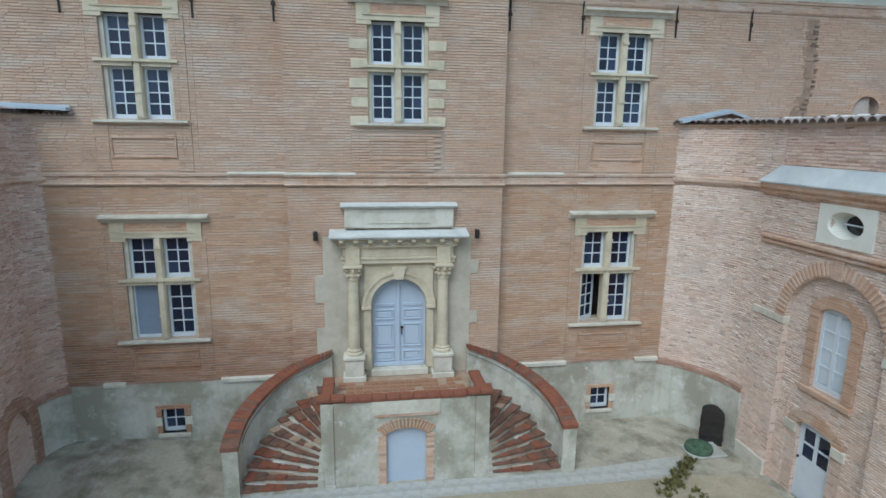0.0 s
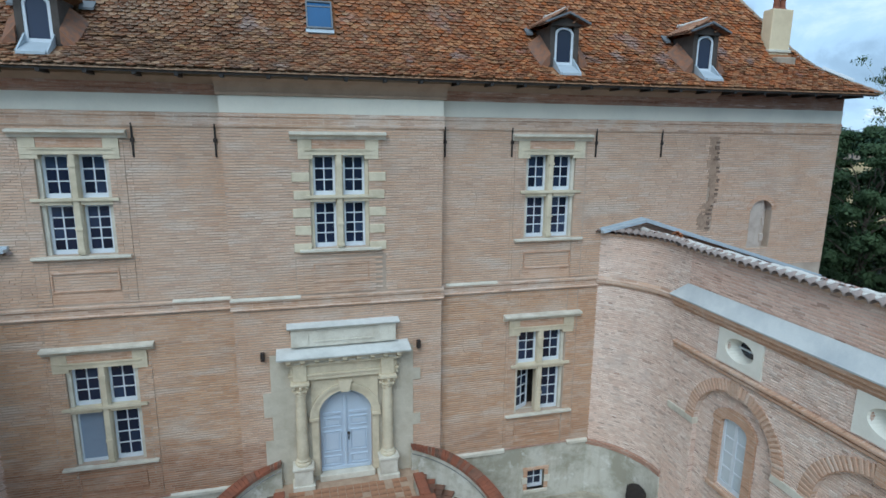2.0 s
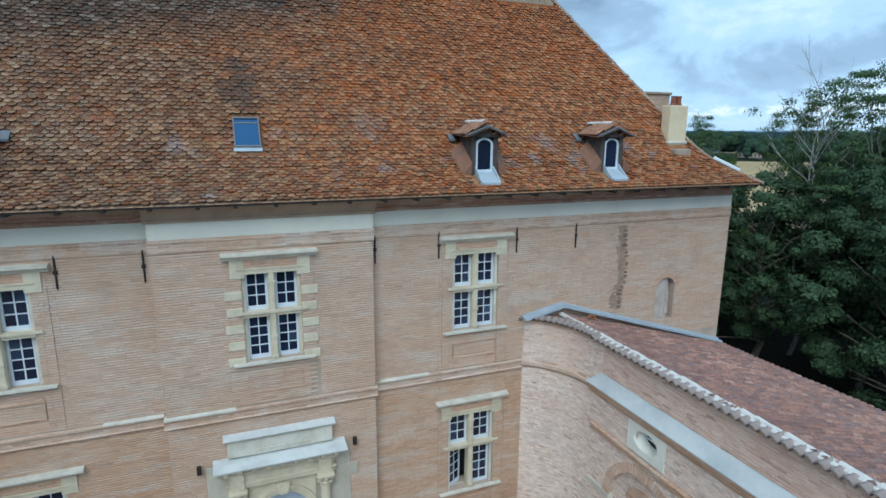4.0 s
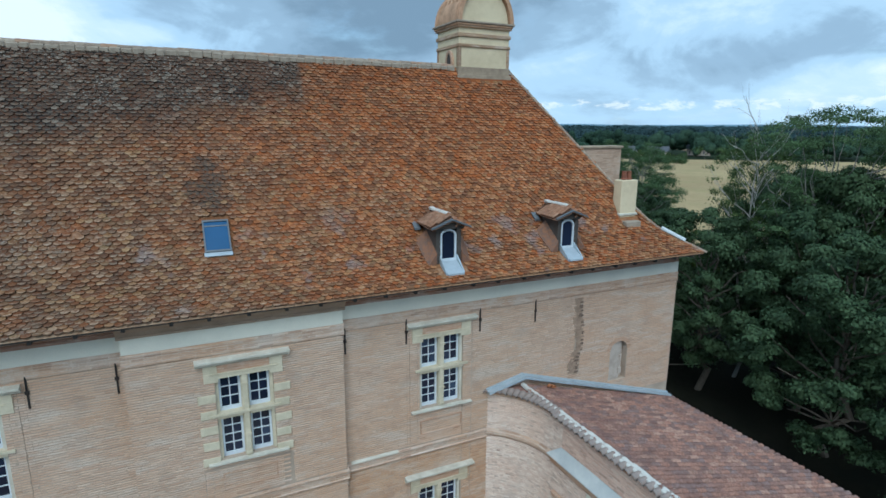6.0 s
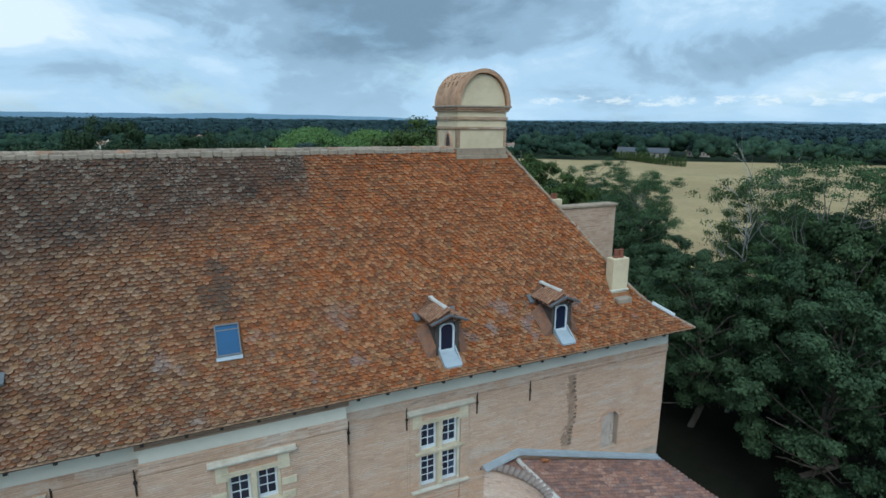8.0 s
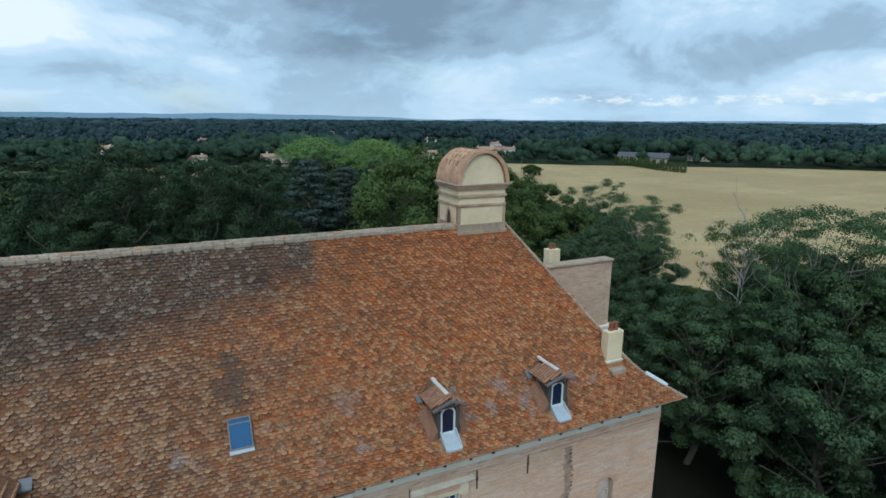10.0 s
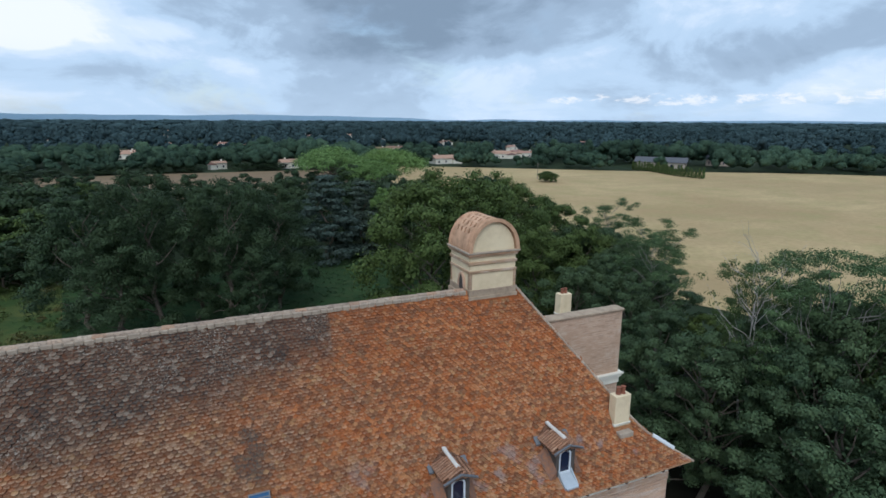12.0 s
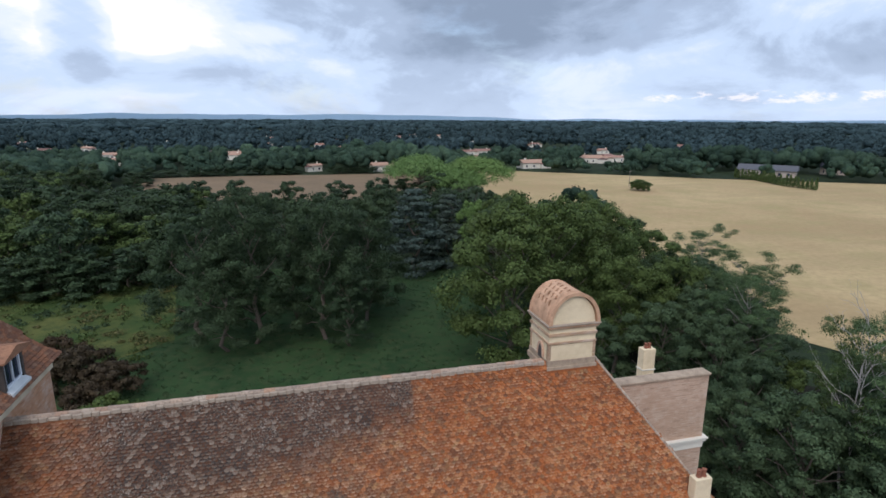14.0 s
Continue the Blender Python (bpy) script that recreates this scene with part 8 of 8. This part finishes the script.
# coarse grass that gives the mown lawn its nap
M["grass"] = leaf_material("grass_blade", (0.016, 0.042, 0.017), (0.030, 0.070, 0.028), (0.064, 0.092, 0.038), 0.12)
spots = []
rng = random.Random(71)
while len(spots) < 2600:
    x, y = rng.uniform(-36, 34), rng.uniform(34, 103)
    if inside(x, y, [(-36, 34), (32, 30), (34, 60), (38, 98), (8, 104), (-20, 101), (-30, 70)]):
        spots.append((x, y, -.12, rng.uniform(.25, .6)))
v, f = leaf_cloud(rng, spots, 13, .085, .16)
me = bpy.data.meshes.new("grass")
me.from_pydata([tuple(p) for p in v], [], f)
me.materials.append(M["grass"])
tagged(new("grass", me), "short uneven grass of the mown lawn", "grass", kind="stuff")


# ---- far woods ----
HOUSES = [(11, 326, 9, 20, 1), (50, 320, 15, 10, 1), (159, 452, 16, -15, 0), (147, 321, 18, 5, 1), (208, 354, 19, -24, 1), (232, 355, 12, -34, 0), (27, 589, 14, 0, 0), (60, 503, 13, 12, 1), (92, 556, 14, -8, 0), (116, 531, 12, 20, 1), (132, 374, 14, -18, 0), (241, 456, 14, -20, 1), (-115, 390, 14, 30, 1), (-160, 350, 12, 0, 0), (-60, 470, 13, 10, 0), (40, 520, 15, 0, 1), (-200, 520, 14, 20, 0), (240, 560, 16, 0, 1), (90, 400, 12, 40, 0), (110, 340, 12, 0, 0), (-20, 610, 15, 0, 1), (-260, 640, 16, 0, 0), (150, 800, 22, 0, 0), (-100, 820, 18, 0, 0)]
rng = random.Random(19)
while len(HOUSES) < 66:
    a, r = radians(rng.uniform(-38, 40)), 430 + 900 * rng.random() ** 1.6
    HOUSES.append((r * math.sin(a), r * math.cos(a), rng.uniform(11, 18), rng.uniform(-40, 40), rng.randint(0, 1)))
GLADE = [[(-140, 80), (70, 100), (84, 210), (60, 300), (-66, 296), (-104, 216)], [(-78, 40), (-12, 40), (-8, 66), (-24, 106), (-78, 106)], [(-25, 30), (28, 20), (30, 100), (-12, 104)], [(208, 246), (262, 208), (290, 236), (242, 270)], [(290, 224), (304, 216), (322, 240), (304, 256)], [(340, 262), (420, 232), (440, 300), (360, 320)]]


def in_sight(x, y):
    """Whether a tree here would hide one of the houses from the camera."""
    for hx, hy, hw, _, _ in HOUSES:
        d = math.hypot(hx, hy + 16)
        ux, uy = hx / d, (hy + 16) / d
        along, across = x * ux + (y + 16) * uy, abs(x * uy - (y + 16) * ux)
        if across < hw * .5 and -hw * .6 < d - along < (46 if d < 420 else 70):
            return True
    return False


def lump_ball(level):
    bm = B()
    bmesh.ops.create_icosphere(bm, subdivisions=level + 1 if level else 1, radius=1.0)
    v = np.array([p.co[:] for p in bm.verts])
    f = np.array([[p.index for p in q.verts] for q in bm.faces])
    bm.free()
    return v, f


def soup(name, verts, faces, material, label):
    k = faces.shape[1]
    me = bpy.data.meshes.new(name)
    me.vertices.add(len(verts))
    me.vertices.foreach_set("co", verts.astype(np.float32).ravel())
    me.loops.add(faces.size)
    me.loops.foreach_set("vertex_index", faces.astype(np.int32).ravel())
    me.polygons.add(len(faces))
    me.polygons.foreach_set("loop_start", np.arange(0, faces.size, k, dtype=np.int32))
    me.update(calc_edges=True)
    me.validate()
    me.materials.append(material)
    return tagged(new(name, me), label, "woodland", kind="stuff")


def wood(name, r0, r1, step, lumps, level, hmin, hmax, seed, label, leaf, tufts=0, tuft_size=(.25, .6)):
    """Trees as clusters of ragged lumps, with loose leaf tufts over the nearer ones."""
    rng = np.random.default_rng(seed)
    pts = []
    th, span = radians(-62), radians(150)
    for _ in range(int((r1 * r1 - r0 * r0) * span / 2 / (step * step))):
        r, a = math.sqrt(rng.uniform(r0 * r0, r1 * r1)), th + span * rng.random()
        x, y = r * math.sin(a), r * math.cos(a) - 10
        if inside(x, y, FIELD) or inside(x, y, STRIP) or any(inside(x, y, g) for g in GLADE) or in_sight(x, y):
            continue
        if noise.noise((x * .006, y * .006, 3.0)) > .52 and r > 300:
            continue
        pts.append((x, y))
    pts = np.array(pts)
    k = len(pts)
    stand = np.array([.8 + .5 * noise.noise((x * .01, y * .01, 9.0)) for x, y in pts])
    h = rng.uniform(hmin, hmax, k) * (.8 + .4 * rng.random(k)) * stand
    w = h * rng.uniform(.30, .55, k) * max(1, step / 14)
    bv, bf = lump_ball(level)
    n = len(bv)
    # lumps of each tree
    d = rng.normal(size=(k, lumps, 3))
    d /= np.linalg.norm(d, axis=-1, keepdims=True)
    base = np.stack([pts[:, 0], pts[:, 1], h * .58], 1)[:, None]
    spread = np.stack([w, w, h * .34], 1)[:, None] * (.62 if lumps > 1 else 0)
    ctr = base + d * spread * rng.uniform(.3, 1, (k, lumps, 1))
    size = np.stack([w, w, h * .40], 1)[:, None] * (rng.uniform(.42, .62, (k, lumps, 1)) if lumps > 1 else 1.0)
    rough = 1 + rng.uniform(-.24, .20, (k, lumps, n, 1))
    v = (ctr[:, :, None] + bv[None, None] * size[:, :, None] * rough).reshape(-1, 3)
    f = (bf[None] + (np.arange(k * lumps) * n)[:, None, None]).reshape(-1, 3)
    soup(name, v, f, M[leaf], label)
    if tufts:
        d = rng.normal(size=(k, lumps, tufts, 3))
        d[..., 2] = np.abs(d[..., 2]) * .9
        d /= np.linalg.norm(d, axis=-1, keepdims=True)
        p = (ctr[:, :, None] + d * size[:, :, None] * rng.uniform(.85, 1.32, (k, lumps, tufts, 1))).reshape(-1, 3)
        m = len(p)
        nrm = d.reshape(-1, 3) + rng.uniform(-.6, .6, (m, 3))
        t = np.cross(nrm, rng.normal(size=(m, 3)))
        t /= np.linalg.norm(t, axis=-1, keepdims=True)
        b = np.cross(nrm, t)
        b /= np.linalg.norm(b, axis=-1, keepdims=True)
        s = rng.uniform(*tuft_size, (m, 1))
        q = np.stack([p - t * s, p - b * s * .6, p + t * s, p + b * s * .6], 1).reshape(-1, 3)
        soup(name + "_leaves", q, np.arange(m * 4).reshape(-1, 4), M[leaf], label)


def clump_material(name, dark, mid, light, big):
    m = Mat(name, 0.9)
    m.b.inputs["Specular IOR Level"].default_value = 0.1
    gm = m.n("NewGeometry")
    pos = gm.outputs["Position"]
    a, b, c = m.noise(pos, 0.9, 5, 0.7), m.noise(pos, 0.16, 3, 0.6), m.noise(pos, big, 4, 0.6)
    col = m.ramp(a, [(0.35, dark), (0.52, mid), (0.70, light)])
    r = m.math("MULTIPLY", gm.outputs["Random Per Island"], 0.55)
    col = m.mix(r, col, tuple(v * .45 for v in mid))
    col = m.mix(m.ramp(b, [(0.42, grey(0)), (0.62, grey(0.5))]), col, light)
    col = m.mix(m.ramp(c, [(0.40, grey(0)), (0.62, grey(0.6))]), col, tuple(v * .5 for v in dark))
    return m.done(col, a, 1.0, 0.8)


# distance haze is put into these colours, bluer for the farther woods
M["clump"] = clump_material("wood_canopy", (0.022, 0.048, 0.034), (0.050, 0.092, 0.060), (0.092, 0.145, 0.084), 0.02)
M["clump_hazed"] = clump_material("hazed_canopy", (0.028, 0.055, 0.058), (0.048, 0.084, 0.094), (0.076, 0.118, 0.116), 0.006)
wood("near_wood", 150, 430, 7.6, 4, 1, 9, 16, 5, "mixed dark green woodland beyond the park", "clump", 26, (.35, .8))
wood("middle_wood", 430, 1200, 12.5, 2, 0, 10, 17, 6, "dark green woodland and hedges", "clump_hazed", 16, (.8, 1.7))
wood("far_wood", 1200, 4300, 46, 1, 0, 12, 20, 7, "far dark woodland on the plain", "clump_hazed", 14, (2.2, 4.5))


# houses among the trees
def far_house(x, y, w, rot, tone):
    hs = empty("house", "small rendered country house with low tiled roof" if tone else "white rendered country house with pale low roof", "house", "houses beyond the park", (x, y, -.2))
    hs.rotation_euler = (0, 0, radians(rot))
    w *= .85
    d, h = w * .6, 3.5
    bm = B()
    box(bm, -w / 2, w / 2, -d / 2, d / 2, 0, h)
    part("wall", bm, M["band"], hs)
    bm = B()
    prism(bm, [(-d / 2 - .5, h), (d / 2 + .5, h), (0, h + d * .22)], "x", -w / 2 - .4, w / 2 + .4)
    part("roof", bm, M["farroof"] if tone else M["canal"], hs)
    # lower wing at one end, and a chimney
    e = 1 if (x + y) % 2 < 1 else -1
    u0, u1 = sorted((e * w * .30, e * w * .72))
    bm = B()
    box(bm, u0, u1, -d * .72, d * .30, 0, h * .80)
    part("wing_wall", bm, M["band"], hs)
    bm = B()
    prism(bm, [(u0 - .3, h * .8), (u1 + .3, h * .8), ((u0 + u1) / 2, h * .8 + w * .09)], "y", -d * .72 - .4, d * .30)
    part("wing_roof", bm, M["canal"] if tone else M["farroof"], hs)
    bm = B()
    box(bm, -e * w * .25 - .4, -e * w * .25 + .4, .3, 1.0, h, h + d * .22 + .9)
    part("chimney", bm, M["band"], hs)
    for k in range(max(2, int(w / 4))):
        bm = B()
        u = -w / 2 + w * (k + .5) / max(2, int(w / 4))
        box(bm, u - .5, u + .5, -d / 2 - .03, -d / 2 + .03, .9, 2.2)
        part("window", bm, M["glass"], hs)


M["farroof"] = plain_material("faded_roof", (0.42, 0.27, 0.19), (0.32, 0.2, 0.15), 0.9, 0.5, 0.5)
M["slateroof"] = plain_material("grey_roof", (0.11, 0.113, 0.125), (0.08, 0.083, 0.09), 0.8, 0.3, 0.5)
for q in HOUSES:
    far_house(*q)
# long grey-roofed farm buildings by the field with a row of clipped conifers
fm = empty("farmhouse", "long low farmhouse with a grey roof", "house", "farm buildings by the field", (258.5, 244.5, -.2))
fm.rotation_euler = (0, 0, radians(-51.5))
bm = B()
box(bm, -14, 14, -5, 5, 0, 3.6)
part("wall", bm, M["niche_fill"], fm)
bm = B()
prism(bm, [(-6, 3.6), (6, 3.6), (0, 6.4)], "x", -15, 15)
part("roof", bm, M["slateroof"], fm)
for k in range(6):
    bm = B()
    box(bm, -11 + k * 4.2, -9.6 + k * 4.2, -5.04, -4.9, .8, 2.4)
    part("window", bm, M["glass"], fm)
copy_thing(fm, pose(306, 244, -.2, 0, 0, -50) @ Matrix.Diagonal((.5, .8, 1.1, 1)))
con = None
rng = random.Random(5)
for i in range(26):
    f = i / 25
    x, y = 232 - 7 * f + 1.6 * math.sin(7 * f), 239 - 55 * f
    m = pose(x, y, -.2, 0, 0, rng.uniform(0, 360)) @ Matrix.Diagonal((.95, .95, rng.uniform(.75, 1.1), 1))
    if con is None:
        con = empty("conifer", "slim clipped conifer in a row along the field", "tree", "row of conifers")
        v, f_ = leaf_cloud(rng, [(rng.uniform(-.3, .3), rng.uniform(-.3, .3), .6 + .42 * k, 1.0 * (1 - k / 13) + .2) for k in range(12)], 60, .24)
        me = bpy.data.meshes.new("crown")
        me.from_pydata([tuple(p) for p in v], [], f_)
        me.materials.append(M["leaf_a"])
        cr = new("crown", me)
        cr.parent = con
        bm = B()
        lathe(bm, [(.15, 0), (.1, 4.5)], 0, 0, 6)
        part("trunk", bm, M["bark"], con)
        con.matrix_basis = m
    else:
        copy_thing(con, m)

# utility pole in the field
bm = B()
lathe(bm, [(.14, 0), (.10, 8)], 0, 0, 8)
box(bm, -.7, .7, -.05, .05, 7.3, 7.42)
pole = part("utility_pole", bm, M["bark_pale"])
pole.location = (150, 214, -.2)
tagged(pole, "plain wooden utility pole in the stubble field", "pole")

# hills on the horizon, the blue of haze put into their colour
M["hills"] = plain_material("haze_blue", (0.33, 0.48, 0.62), (0.27, 0.41, 0.55), 1.0, 0.002, 0.5, 0.0, 0.0, 0.01)
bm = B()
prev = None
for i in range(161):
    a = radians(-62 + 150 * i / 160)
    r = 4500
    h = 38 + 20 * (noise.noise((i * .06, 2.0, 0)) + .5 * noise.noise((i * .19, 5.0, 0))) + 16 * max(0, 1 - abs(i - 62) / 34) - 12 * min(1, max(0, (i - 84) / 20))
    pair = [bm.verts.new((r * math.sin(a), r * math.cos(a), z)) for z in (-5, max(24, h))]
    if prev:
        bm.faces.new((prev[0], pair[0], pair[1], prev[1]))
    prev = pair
tagged(part("backdrop_hills", bm, M["hills"]), "low hills on the horizon in painted blue haze", "hills", kind="structure")
